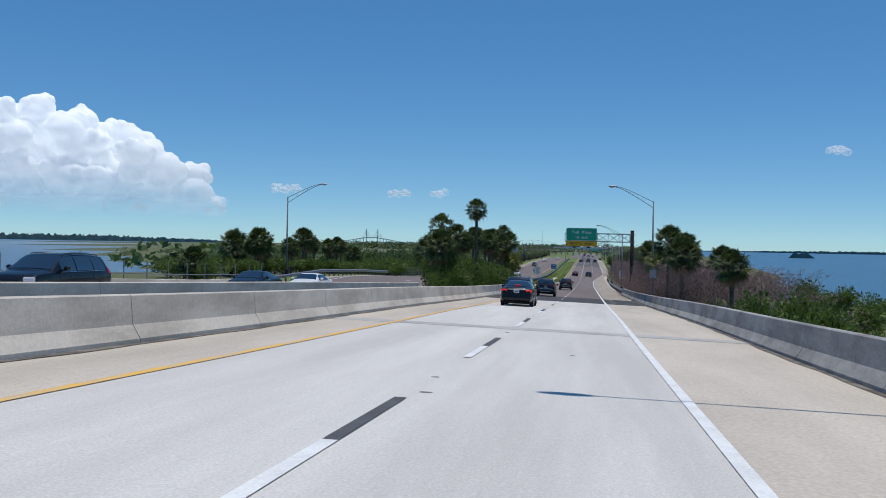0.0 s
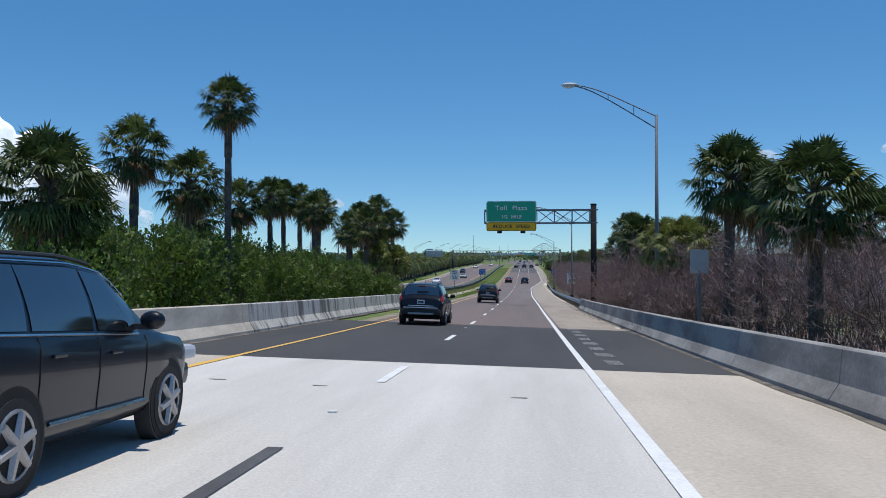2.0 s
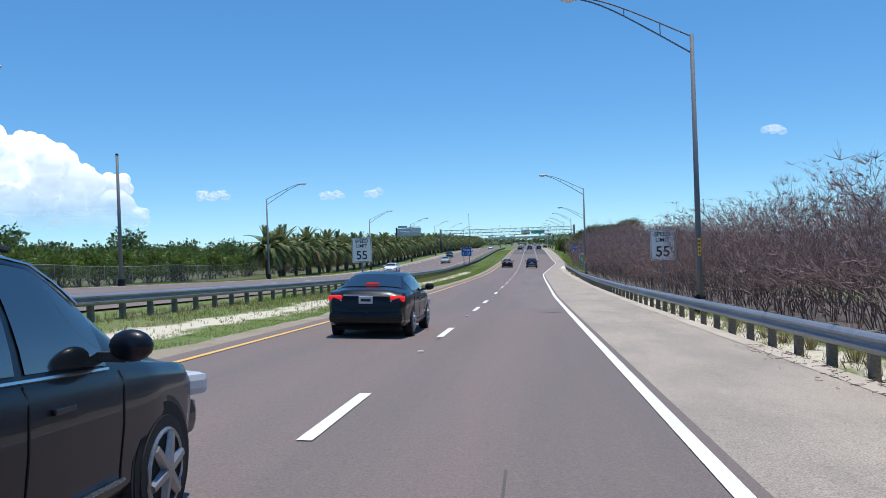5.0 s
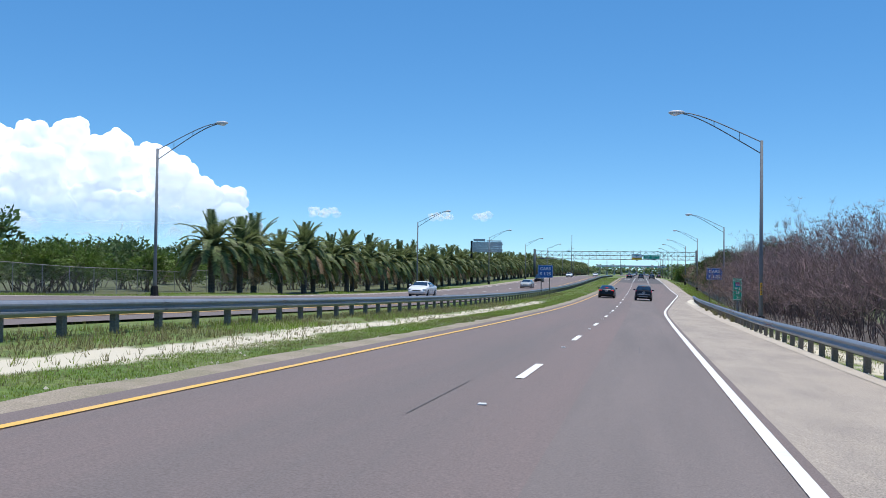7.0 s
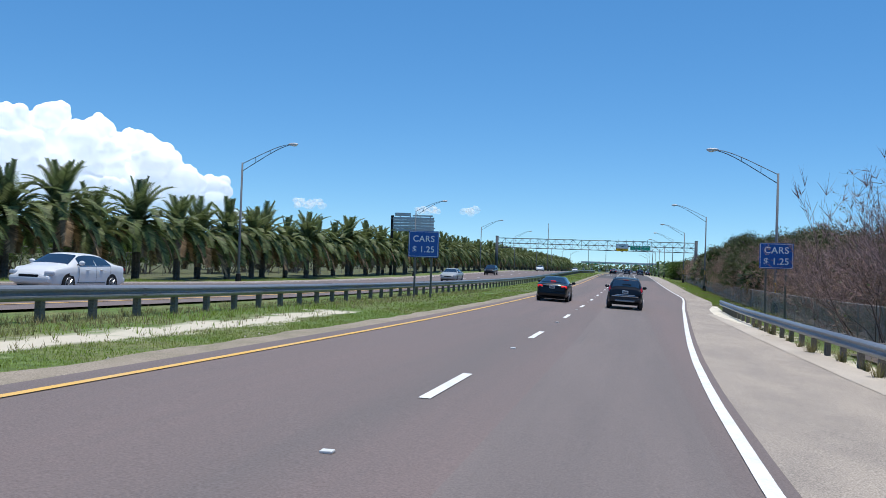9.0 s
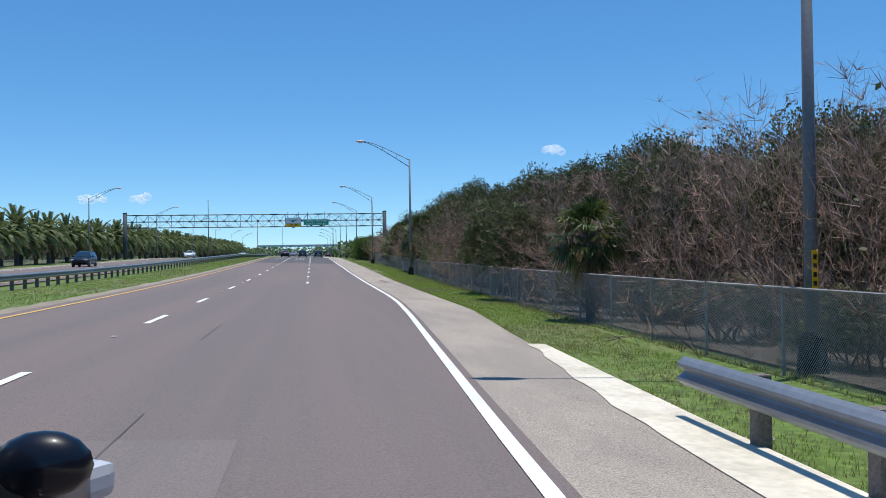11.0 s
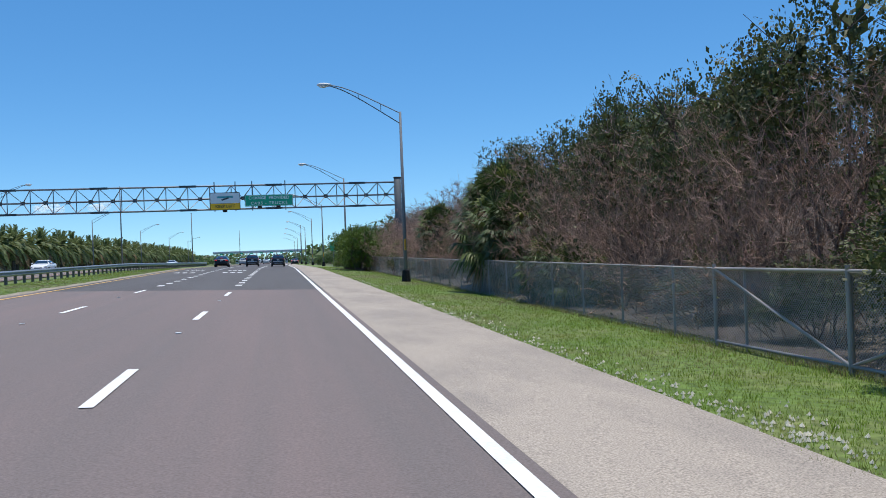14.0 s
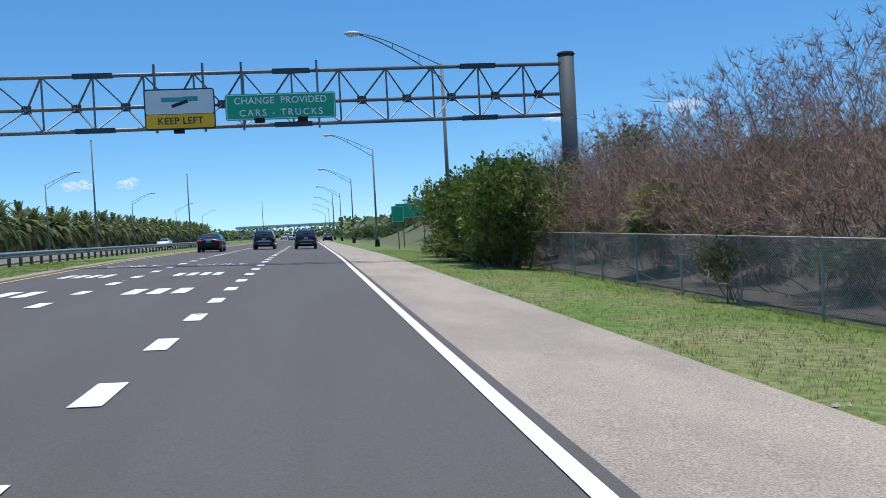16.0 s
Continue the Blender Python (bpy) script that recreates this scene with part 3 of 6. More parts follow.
for x, y, dz in ((-24.6, 173.3, 0.24), (-23.4, 229.5, -0.38), (-24.3, 299.3, 0), (-24.5, 360, 0), (-24.6, 420, 0), (-24.9, 480, 0), (-24.9, 540, 0), (-24.9, 600, 0), (-24.9, 660, 0), (-24.9, 720, 0)):
    foot(copy_thing(left_lamp, pose(x, y, level(x, y) + dz)))


# ---- tall bare masts ----
def mast(x, y, z0, h, r=0.16):
    top = tagged(empty("mast", x, y, z0), "tall bare grey steel mast", "mast", "masts")
    part("shaft", rod(fresh(), (0, 0, -0.5), (0, 0, h), r, r * 0.6, 10), M["pole"], top, smooth=True)
    part("collar", rod(fresh(), (0, 0, -0.4), (0, 0, 0.5), r * 1.7, r * 1.5, 10), M["dark_pole"], top)
    part("cap", rod(fresh(), (0, 0, h - 0.05), (0, 0, h + 0.08), r * 0.8, r * 0.5, 10), M["dark_pole"], top)


mast(-23.7, 193.5, level(-23.7, 193.5), 9.5)
mast(-22.7, 558, level(-22.7, 558), 17)
mast(-8.0, 552, level(-8, 552), 10.8, 0.12)
mast(-7.2, 760, 0, 15)
mast(17.5, 700, 0, 14)


# ---- signs ----
def words(text, size, x, z, y, mat, parent, tall=1.0, name="lettering", spread=1.0, rot=None, zup=None):
    cu = bpy.data.curves.new(name, "FONT")
    cu.body, cu.size, cu.align_x, cu.align_y, cu.extrude = text, size, "CENTER", "CENTER", 0.004
    cu.space_character = spread
    cu.offset = size * 0.012
    cu.materials.append(mat)
    ob = new(name, cu)
    ob.parent = parent
    ob.matrix_basis = pose(x, y, z, 90, 0, 0) @ Matrix.Diagonal((1, tall, 1, 1))
    return ob


def plate(w, h, r, thick, rim=0.0):
    """A rounded plate that faces -y, its centre at the origin."""
    bm = fresh()
    pts = []
    for cx, cz, a0 in ((w / 2 - r, h / 2 - r, 0), (-w / 2 + r, h / 2 - r, 90), (-w / 2 + r, -h / 2 + r, 180), (w / 2 - r, -h / 2 + r, 270)):
        for k in range(5):
            a = radians(a0 + 22.5 * k)
            pts.append((cx + r * math.cos(a), cz + r * math.sin(a)))
    f = [bm.verts.new((x, -thick / 2, z)) for x, z in pts]
    b = [bm.verts.new((x, thick / 2, z)) for x, z in pts]
    bm.faces.new(f)
    bm.faces.new(b[::-1])
    for i in range(len(f)):
        j = (i + 1) % len(f)
        bm.faces.new((f[j], f[i], b[i], b[j]))
    return bm


def moved(bm, x=0, y=0, z=0):
    bmesh.ops.translate(bm, verts=bm.verts, vec=(x, y, z))
    return bm


def frame_bars(bm, w, h, t, y):
    for z in (h / 2 - t, -h / 2 + t):
        box(bm, 0, y, z, w - 3 * t, 0.008, t)
    for x in (w / 2 - t, -w / 2 + t):
        box(bm, x, y, 0, t, 0.008, h - 3 * t)
    return bm


def floodlight(parent, x, z):
    bm = fresh()
    box(bm, x, -1.0, z, 0.42, 0.3, 0.2, bevel=0.03)
    lamp = part("floodlight", bm, M["dark_pole"], parent, "small sign floodlight box")
    part("bracket", rod(fresh(), (x, 0.1, z + 0.05), (x, -1.0, z - 0.02), 0.03, sides=6), M["steel"], lamp)


def cantilever_sign():
    py = 130.1
    post_x, zr = 11.87, level(12.0, py)
    top = tagged(empty("overhead_sign", post_x, py, zr), "green and yellow overhead sign on a dark cantilever post", "road sign")
    H = 10.72 - zr
    part("post", rod(fresh(), (0, 0, -1), (0, 0, H), 0.27, 0.25, 20), M["dark_pole"], top, "thick black round post", True)
    part("cap", rod(fresh(), (0, 0, H), (0, 0, H + 0.08), 0.3, 0.26, 20), M["dark_pole"], top)
    part("footing", rod(fresh(), (0, 0, -0.5), (0, 0, 0.55), 0.55, 0.5, 16), M["barrier"], top, "round concrete footing")
    tag = part("post_tag", box(fresh(), -0.05, -0.262, 2.1, 0.13, 0.02, 0.42), M["sign_yellow"], top, "yellow post tag with unreadable marks")
    for k in range(2):
        part("tag_bar", box(fresh(), -0.05, -0.275, 2.0 + 0.18 * k, 0.08, 0.008, 0.1), M["letter_black"], tag)
    zt, zb, near, depth = 10.28 - zr, 9.15 - zr, -0.2, 0.85
    for z in (zt, zb):
        for y in (near, depth):
            part("chord", box(fresh(), -4.75, y, z, 9.3, 0.12, 0.12), M["steel"], top)
        part("flange", box(fresh(), 0, 0.3, z, 0.75, 1.2, 0.06), M["steel"], top)
    n = 6
    for k in range(n + 1):
        x = -0.3 - 9.1 * k / n
        for y in (near, depth):
            part("strut", rod(fresh(), (x, y, zb), (x, y, zt), 0.035, sides=6), M["steel"], top)
        for z in (zb, zt):
            part("cross_tie", rod(fresh(), (x, near, z), (x, depth, z), 0.03, sides=6), M["steel"], top)
        if k < n:
            x2 = x - 9.1 / n
            up, down = ((x, zb), (x2, zt)), ((x, zt), (x2, zb))
            for y, (p, q) in ((near, down if k % 2 else up), (depth, up if k % 2 else down)):
                part("diagonal", rod(fresh(), (p[0], y, p[1]), (q[0], y, q[1]), 0.035, sides=6), M["steel"], top)
            ya, yb = (near, depth) if k % 2 else (depth, near)
            part("lacing", rod(fresh(), (x, ya, zt), (x2, yb, zt), 0.035, sides=6), M["steel"], top)
    cx = 4.8 - post_x
    z0, z1, z2 = 8.46 - zr, 9.23 - zr, 11.06 - zr
    panel = part("sign_panel", moved(plate(4.32, z2 - z1, 0.22, 0.05), cx, -0.32, (z1 + z2) / 2), M["sign_green"], top, "green sign panel")
    part("border", moved(frame_bars(fresh(), 4.3, z2 - z1 - 0.02, 0.035, 0), cx, -0.352, (z1 + z2) / 2), M["letter_white"], panel)
    words("Toll  Plaza", 0.56, cx, z2 - 0.62, -0.352, M["letter_white"], panel, spread=1.15)
    words("1/2  MILE", 0.42, cx, z1 + 0.45, -0.352, M["letter_white"], panel, spread=1.1)
    panel = part("advice_panel", moved(plate(4.32, z1 - z0, 0.18, 0.05), cx, -0.33, (z0 + z1) / 2 - 0.003), M["sign_yellow"], top, "yellow advice panel")
    part("border", moved(frame_bars(fresh(), 4.26, z1 - z0 - 0.06, 0.03, 0), cx, -0.362, (z0 + z1) / 2), M["letter_black"], panel)
    words("REDUCE  SPEED", 0.42, cx, (z0 + z1) / 2, -0.362, M["letter_black"], panel, spread=1.1)
    for x in (cx - 1.3, cx, cx + 1.3):
        part("hanger", box(fresh(), x, -0.275, (z0 + z2) / 2, 0.08, 0.08, z2 - z0 - 0.2), M["steel"], top)
    for x in (cx - 1.0, cx + 1.0):
        floodlight(top, x, z0 - 0.12)


cantilever_sign()


def toll_gantry():
    a, b = Vector((21.35, 452.8, 0)), Vector((-25.95, 452.8, 0))
    ang = math.degrees(math.atan2(b.y - a.y, b.x - a.x)) - 180
    L = (b - a).length
    top = tagged(empty("sign_gantry", a.x, a.y, level(16, a.y) + 0.2, ang), "galvanised triangular truss gantry over all lanes", "gantry")
    H = 8.62 - top.matrix_basis.translation.z
    for x in (0.0, -L):
        part("post", rod(fresh(), (x, 0, -2), (x, 0, H + 0.15), 0.38, 0.36, 20), M["gantry_paint"], top, "thick round gantry post", True)
        part("cap", rod(fresh(), (x, 0, H + 0.15), (x, 0, H + 0.25), 0.42, 0.36, 20), M["dark_pole"], top)
    zt, zb, zm = H - 0.27, H - 2.57, H - 1.42
    for z, y in ((zt, -0.1), (zb, -0.1), (zm, 1.3)):
        part("chord", rod(fresh(), (0.3, y, z), (-L - 0.3, y, z), 0.085, sides=10), M["steel"], top, smooth=True)
    n = 23
    w = L / n
    for k in range(n + 1):
        x = -k * w
        part("strut", rod(fresh(), (x, -0.1, zb), (x, -0.1, zt), 0.045, sides=6), M["steel"], top)
        if k < n:
            xm = x - w / 2
            for z in (zt, zb):
                part("diagonal", rod(fresh(), (x, -0.1, z), (xm, 1.3, zm), 0.045, sides=6), M["steel"], top)
                part("diagonal", rod(fresh(), (x - w, -0.1, z), (xm, 1.3, zm), 0.035, sides=6), M["steel"], top)
            part("gusset", box(fresh(), xm, 1.25, zm, 0.4, 0.05, 0.36), M["gantry_paint"], top)
        if k % 4 == 2:
            part("splice", box(fresh(), x, -0.1, zt, 1.6, 0.24, 0.2), M["gantry_paint"], top)
            part("splice", box(fresh(), x, -0.1, zb, 1.6, 0.24, 0.2), M["gantry_paint"], top)
    inv = top.matrix_basis.inverted()

    def local(x, z):
        k = (x - a.x) / (b.x - a.x)
        p = inv @ Vector((x, a.y + k * (b.y - a.y), z))
        return p.x, p.z

    x0, z0 = local(8.51, 6.81)
    panel = part("sign_panel", moved(plate(4.68, 1.12, 0.1, 0.05), x0, -0.35, z0), M["sign_green"], top, "green sign panel")
    part("border", moved(frame_bars(fresh(), 4.62, 1.08, 0.03, 0), x0, -0.382, z0), M["letter_white"], panel)
    words("CHANGE  PROVIDED", 0.40, x0, z0 + 0.25, -0.382, M["letter_white"], panel, spread=1.05)
    words("CARS - TRUCKS", 0.40, x0, z0 - 0.27, -0.382, M["letter_white"], panel, spread=1.3)
    for x in (x0 - 0.9, x0 + 0.9):
        floodlight(top, x, z0 - 0.66)
    x1, z1 = local(4.3, 6.82)
    panel = part("sign_panel", moved(plate(2.9, 1.72, 0.14, 0.05), x1, -0.35, z1), M["letter_black"], top, "white and yellow lane sign panel")
    part("sheet", moved(plate(2.8, 1.0, 0.08, 0.02), x1, -0.372, z1 + 0.3), M["sign_white"], panel, "white sign sheet")
    part("sheet", moved(plate(2.8, 0.58, 0.08, 0.02), x1, -0.372, z1 - 0.51), M["sign_yellow"], panel, "yellow sign sheet")
    words("KEEP LEFT", 0.40, x1, z1 - 0.51, -0.386, M["letter_black"], panel, spread=1.05)
    teal = material("teal_print", (0.05, 0.35, 0.38), 0.5)
    part("emblem", moved(box(box(fresh(), -0.3, 0, 0.1, 0.9, 0.012, 0.18), 0.45, 0, 0.12, 0.6, 0.012, 0.2), x1, -0.386, z1 + 0.3), teal, panel, "plain teal printed bars")
    part("emblem", moved(box(fresh(), 0, 0, 0, 0.7, 0.012, 0.14, Matrix.Rotation(radians(-18), 4, "Y")), x1, -0.392, z1 + 0.22), M["letter_black"], panel, "plain black printed bar")
    floodlight(top, x1, z1 - 1.0)
    for x in (x0 - 1.6, x0 + 1.6, x1 - 1.0, x1 + 1.0):
        part("hanger", box(fresh(), x, -0.24, (zt + zb) / 2 + 0.1, 0.09, 0.2, 2.9), M["steel"], top)


toll_gantry()


def post_sign(name, x, y, z_top, w, h, sheet, label, post_gap, lines, post_mat=None, text=None, thick_posts=0.045, shape=0.06):
    z0 = level(x, y)
    top = tagged(empty(name, x, y, z0), label, "road sign")
    zc = z_top - h / 2 - z0
    panel = part("sign_panel", moved(plate(w, h, shape, 0.02), 0, -0.05, zc), sheet, top)
    if text:
        part("border", moved(frame_bars(fresh(), w * 0.97, h * 0.96, 0.02, 0), 0, -0.064, zc), text, panel)
    for body, size, dz, sp in lines:
        words(body, size, 0, zc + dz, -0.064, text, panel, spread=sp)
    for px in ([-post_gap / 2, post_gap / 2] if post_gap else [0]):
        part("post", box(fresh(), px, 0, (zc + h / 2) / 2 - 0.4, thick_posts * 2, thick_posts * 2, zc + h / 2 + 0.8), post_mat or M["wood_post"], top)
    return top


cars_lines = [("CARS", 0.46, 0.27, 1.1), ("$ 1.25", 0.46, -0.29, 1.05)]
post_sign("toll_rate_sign", -4.74, 279.4, 2.88, 1.66, 1.40, M["sign_blue"], "blue toll rate sign on two posts", 0.9, cars_lines, None, M["letter_white"])
post_sign("toll_rate_sign", 13.24, 280.0, 2.76, 1.62, 1.28, M["sign_blue"], "blue toll rate sign beside the thicket", 0.95, cars_lines, None, M["letter_white"])
speed_lines = [("SPEED", 0.29, 0.53, 1.0), ("LIMIT", 0.29, 0.24, 1.0), ("55", 0.72, -0.34, 1.0)]
post_sign("speed_limit_sign", 12.25, 176.3, 3.91, 1.2, 1.5, M["sign_white"], "white speed limit sign before bare bushes", 0, speed_lines, M["steel"], M["letter_black"])
post_sign("speed_limit_sign", -4.46, 185.1, 4.15, 1.2, 1.5, M["sign_white"], "white speed limit sign in the median", 0, speed_lines, M["steel"], M["letter_black"])
mile = post_sign("mile_sign", 12.09, 244.6, 1.85, 0.62, 1.5, M["sign_green"], "narrow green mile marker sign with white letters", 0, [("SOUTH", 0.15, 0.6, 1.0), ("MILE", 0.17, 0.06, 1.0), ("15", 0.28, -0.22, 1.0), ("5", 0.26, -0.54, 1.0)], M["steel"], M["letter_white"])
shield = part("route_shield", moved(plate(0.32, 0.3, 0.08, 0.012), 0, -0.07, 1.85 - level(12.09, 244.6) - 0.41), M["sign_blue"], mile, "small blue route shield with a red top")
part("shield_top", moved(plate(0.28, 0.07, 0.02, 0.008), 0, -0.08, 1.85 - level(12.09, 244.6) - 0.31), material("shield_red", (0.5, 0.04, 0.05), 0.5), shield, "red band")
words("275", 0.14, 0, 1.85 - level(12.09, 244.6) - 0.45, -0.079, M["letter_white"], shield)
post_sign("back_of_sign", 11.37, 80.0, 6.53, 0.56, 0.74, M["sign_back"], "bare metal back of a small sign", 0, [], M["steel"])

# billboard seen from behind, beyond the opposite lanes
bill = tagged(empty("sign_structure", -28.3, 361, level(-28, 361)), "back of a large panel sign on steel posts", "road sign")
for k in range(5):
    part("panel", box(fresh(), 3.2, 0, 6.6 + 0.42 * k, 6.2, 0.08, 0.38), M["sign_back"], bill)
part("panel", box(fresh(), 1.6, 0, 8.85, 2.4, 0.08, 0.5), M["sign_back"], bill)
part("panel", box(fresh(), 4.6, 0, 8.7, 3.0, 0.08, 0.2), M["sign_back"], bill)
for px in (0.0,):
    part("post", rod(fresh(), (px, 0.1, -0.5), (px, 0.1, 8.7), 0.22, sides=12), M["dark_pole"], bill)
for k in range(4):
    part("bracket", box(fresh(), 1.2 + k * 1.5, 0.15, 7.4, 0.1, 0.14, 2.4), M["steel"], bill)
part("arm", box(fresh(), 3.2, 0.2, 6.9, 6.4, 0.15, 0.15), M["steel"], bill)
part("arm", box(fresh(), 3.2, 0.2, 8.0, 6.4, 0.15, 0.15), M["steel"], bill)
post_sign("guide_sign", 19.5, 500, 3.8, 3.4, 1.4, M["sign_green"], "green guide sign with unreadable lines", 2.0, [], M["wood_post"], M["letter_white"])
post_sign("guide_sign", 16.6, 486, 3.2, 1.0, 1.3, M["sign_green"], "small green sign on one post", 0, [], M["steel"], M["letter_white"])


# ---- chain-link fences ----
def chain_fence(name, fx, ya, yb, tall, pitch, wire_w, label, post_step=3.0):
    top = tagged(empty(name), label, "fence")

    def place(y, h):
        x = fx(y)
        return (x, y, terrain(x, y) + 0.02 + h)

    posts = int((yb - ya) / post_step)
    for k in range(posts + 1):
        y = ya + k * post_step
        p, q = place(y, -0.3), place(y, tall + 0.05)
        part("post", rod(fresh(), p, q, 0.026, sides=6), M["wire"], top)
    for k in range(posts):
        y = ya + k * post_step
        part("top_rail", rod(fresh(), place(y, tall), place(y + post_step, tall), 0.022, sides=5), M["wire"], top)
    vs, fs = [], []
    n = int((yb - ya - tall) / pitch)
    for k in range(n):
        for s in (1, -1):
            y0 = ya + k * pitch + (0 if s > 0 else tall)
            y1 = y0 + s * tall
            i = len(vs)
            ym = (y0 + y1) / 2
            d = wire_w / 2
            for y, h in ((y0, 0), (ym, tall / 2), (y1, tall)):
                p = place(y, h)
                vs += [(p[0], p[1] - d, p[2]), (p[0], p[1] + d, p[2])]
            fs += [(i, i + 1, i + 3, i + 2), (i + 2, i + 3, i + 5, i + 4)]
    tagged(part("wire_mesh", raw_mesh("wire_mesh", vs, fs, M["wire"]), None, top, "woven wire mesh"), kind="stuff")
    return top


chain_fence("chain_link_fence", lambda y: float(np.interp(y, (262, 332, 390, 470), (14.2, 15.9, 17.4, 18.4))), 262, 466, 1.38, 0.06, 0.0135, "grey chain-link fence below a thicket")


def fence_gate(ya, yb):
    def at(y, z):
        return (float(np.interp(y, (262, 332, 390, 470), (14.2, 15.9, 17.4, 18.4))) - 0.07, y, z)

    low, high = terrain(16.8, (ya + yb) / 2) + 0.12, terrain(16.8, (ya + yb) / 2) + 1.42
    gate = tagged(empty("fence_gate", *at(ya, low)), "closed pipe gate with a diagonal brace in the chain-link fence", "gate")
    base = Vector(at(ya, low))
    mid = (ya + yb) / 2

    def pipe(name, p, q, r):
        part(name, rod(fresh(), Vector(p) - base, Vector(q) - base, r, sides=8), M["wire"], gate)

    for y in (ya, mid, yb):
        pipe("post", at(y, low - 0.5), at(y, high + 0.08), 0.036)
    for a, b in ((ya, mid), (mid, yb)):
        pipe("top_pipe", at(a, high), at(b, high), 0.024)
        pipe("bottom_pipe", at(a, low), at(b, low), 0.024)
    pipe("brace", at(ya, high), at(mid, low), 0.024)
    pipe("brace", at(yb, high), at(mid, low), 0.024)


fence_gate(368.9, 377.0)
chain_fence("field_fence", lambda y: -34.5, 195, 460, 2.0, 0.16, 0.014, "grey chain-link fence behind date palms")


# ---- plants ----
M.update(
    palm_green=leaf_material("palm_frond_green", (0.046, 0.074, 0.021), (0.075, 0.105, 0.03), 0.45, 0.2),
    palm_light=leaf_material("palm_frond_light", (0.19, 0.21, 0.05), (0.13, 0.165, 0.04), 0.45, 0.25),
    palm_dead=leaf_material("dead_palm_frond", (0.36, 0.235, 0.13), (0.17, 0.105, 0.06), 0.5, 0.2),
    date_green=leaf_material("date_frond_green", (0.125, 0.165, 0.06), (0.18, 0.20, 0.085)),
    trunk=material("palm_trunk", (0.13, 0.105, 0.085), 0.95, grain=0.35, grain_scale=12, stain=0.7, stain_scale=2, second=(0.055, 0.045, 0.038), bump=0.8, bump_scale=14, stretch=(1, 1, 3)),
    twig=material("bare_twig", (0.285, 0.19, 0.178), 0.9, island=0.6, grain=0.15, stain=0.6, stain_scale=0.5, second=(0.235, 0.155, 0.132)),
    twig_rust=material("rust_brown_stem", (0.22, 0.145, 0.11), 0.9, island=0.5, grain=0.2),
    twig_brown=material("brown_twig", (0.40, 0.255, 0.19), 0.9, island=0.6, grain=0.15, stain=0.6, stain_scale=0.5, second=(0.27, 0.165, 0.12)),
    twig_dark=material("dark_twig", (0.15, 0.105, 0.09), 0.9, island=0.5, grain=0.2),
    leaf=leaf_material("shrub_leaf", (0.125, 0.19, 0.036), (0.075, 0.122, 0.025)),
    leaf_dull=leaf_material("dull_shrub_leaf", (0.082, 0.104, 0.033), (0.118, 0.112, 0.048), 0.5, 0.2),
    leaf_far=leaf_material("far_leaf", (0.10, 0.155, 0.05), (0.07, 0.115, 0.04)),
)


def spray_material(name, colour, second, cell, through=0.35):
    """Sprays of small leaves: rounded leaflets with gaps between them."""
    m = leaf_material(name, colour, second, 0.4, through)
    n, l = m.node_tree.nodes, m.node_tree.links
    outp = n["Material Output"]
    solid = outp.inputs[0].links[0].from_socket
    tc = n.new("ShaderNodeTexCoord")
    v = n.new("ShaderNodeTexVoronoi")
    v.inputs["Scale"].default_value = 1 / cell
    l.new(tc.outputs["Object"], v.inputs["Vector"])
    cut = n.new("ShaderNodeMath")
    cut.operation, cut.inputs[1].default_value = "LESS_THAN", 0.43
    l.new(v.outputs["Distance"], cut.inputs[0])
    mx = n.new("ShaderNodeMixShader")
    gap = n.new("ShaderNodeBsdfTransparent")
    l.new(cut.outputs[0], mx.inputs[0])
    l.new(gap.outputs[0], mx.inputs[1])
    l.new(solid, mx.inputs[2])
    l.new(mx.outputs[0], outp.inputs[0])
    return m


M.update(
    leaf_spray=spray_material("shrub_leaf_spray", (0.125, 0.19, 0.036), (0.075, 0.122, 0.025), 0.085),
    leaf_dull_spray=spray_material("dull_leaf_spray", (0.082, 0.104, 0.033), (0.118, 0.112, 0.048), 0.07, 0.2),
    leaf_far_spray=spray_material("far_leaf_spray", (0.10, 0.155, 0.05), (0.07, 0.115, 0.04), 0.3),
)


class Bits:
    """Collects faces of several materials for one mesh."""

    def __init__(self):
        self.v, self.f, self.m = [], [], []

    def quad(self, a, b, c, d, m=0):
        i = len(self.v)
        self.v += [a, b, c, d]
        self.f.append((i, i + 1, i + 2, i + 3))
        self.m.append(m)

    def tri(self, a, b, c, m=0):
        i = len(self.v)
        self.v += [a, b, c]
        self.f.append((i, i + 1, i + 2))
        self.m.append(m)

    def stick(self, a, b, r0, r1, m=0):
        d = (b - a).normalized()
        u = d.orthogonal().normalized()
        w = d.cross(u)
        i = len(self.v)
        for p, r in ((a, r0), (b, r1)):
            for k in range(3):
                t = k * 2.0944
                self.v.append(p + u * (r * math.cos(t)) + w * (r * math.sin(t)))
        for k in range(3):
            self.f.append((i + k, i + (k + 1) % 3, i + 3 + (k + 1) % 3, i + 3 + k))
            self.m.append(m)

    def mesh(self, name, mats):
        return raw_mesh(name, [tuple(p) for p in self.v], self.f, mats, False, self.m)


def sphere_dir(az, el):
    return Vector((math.cos(az) * math.cos(el), math.sin(az) * math.cos(el), math.sin(el)))


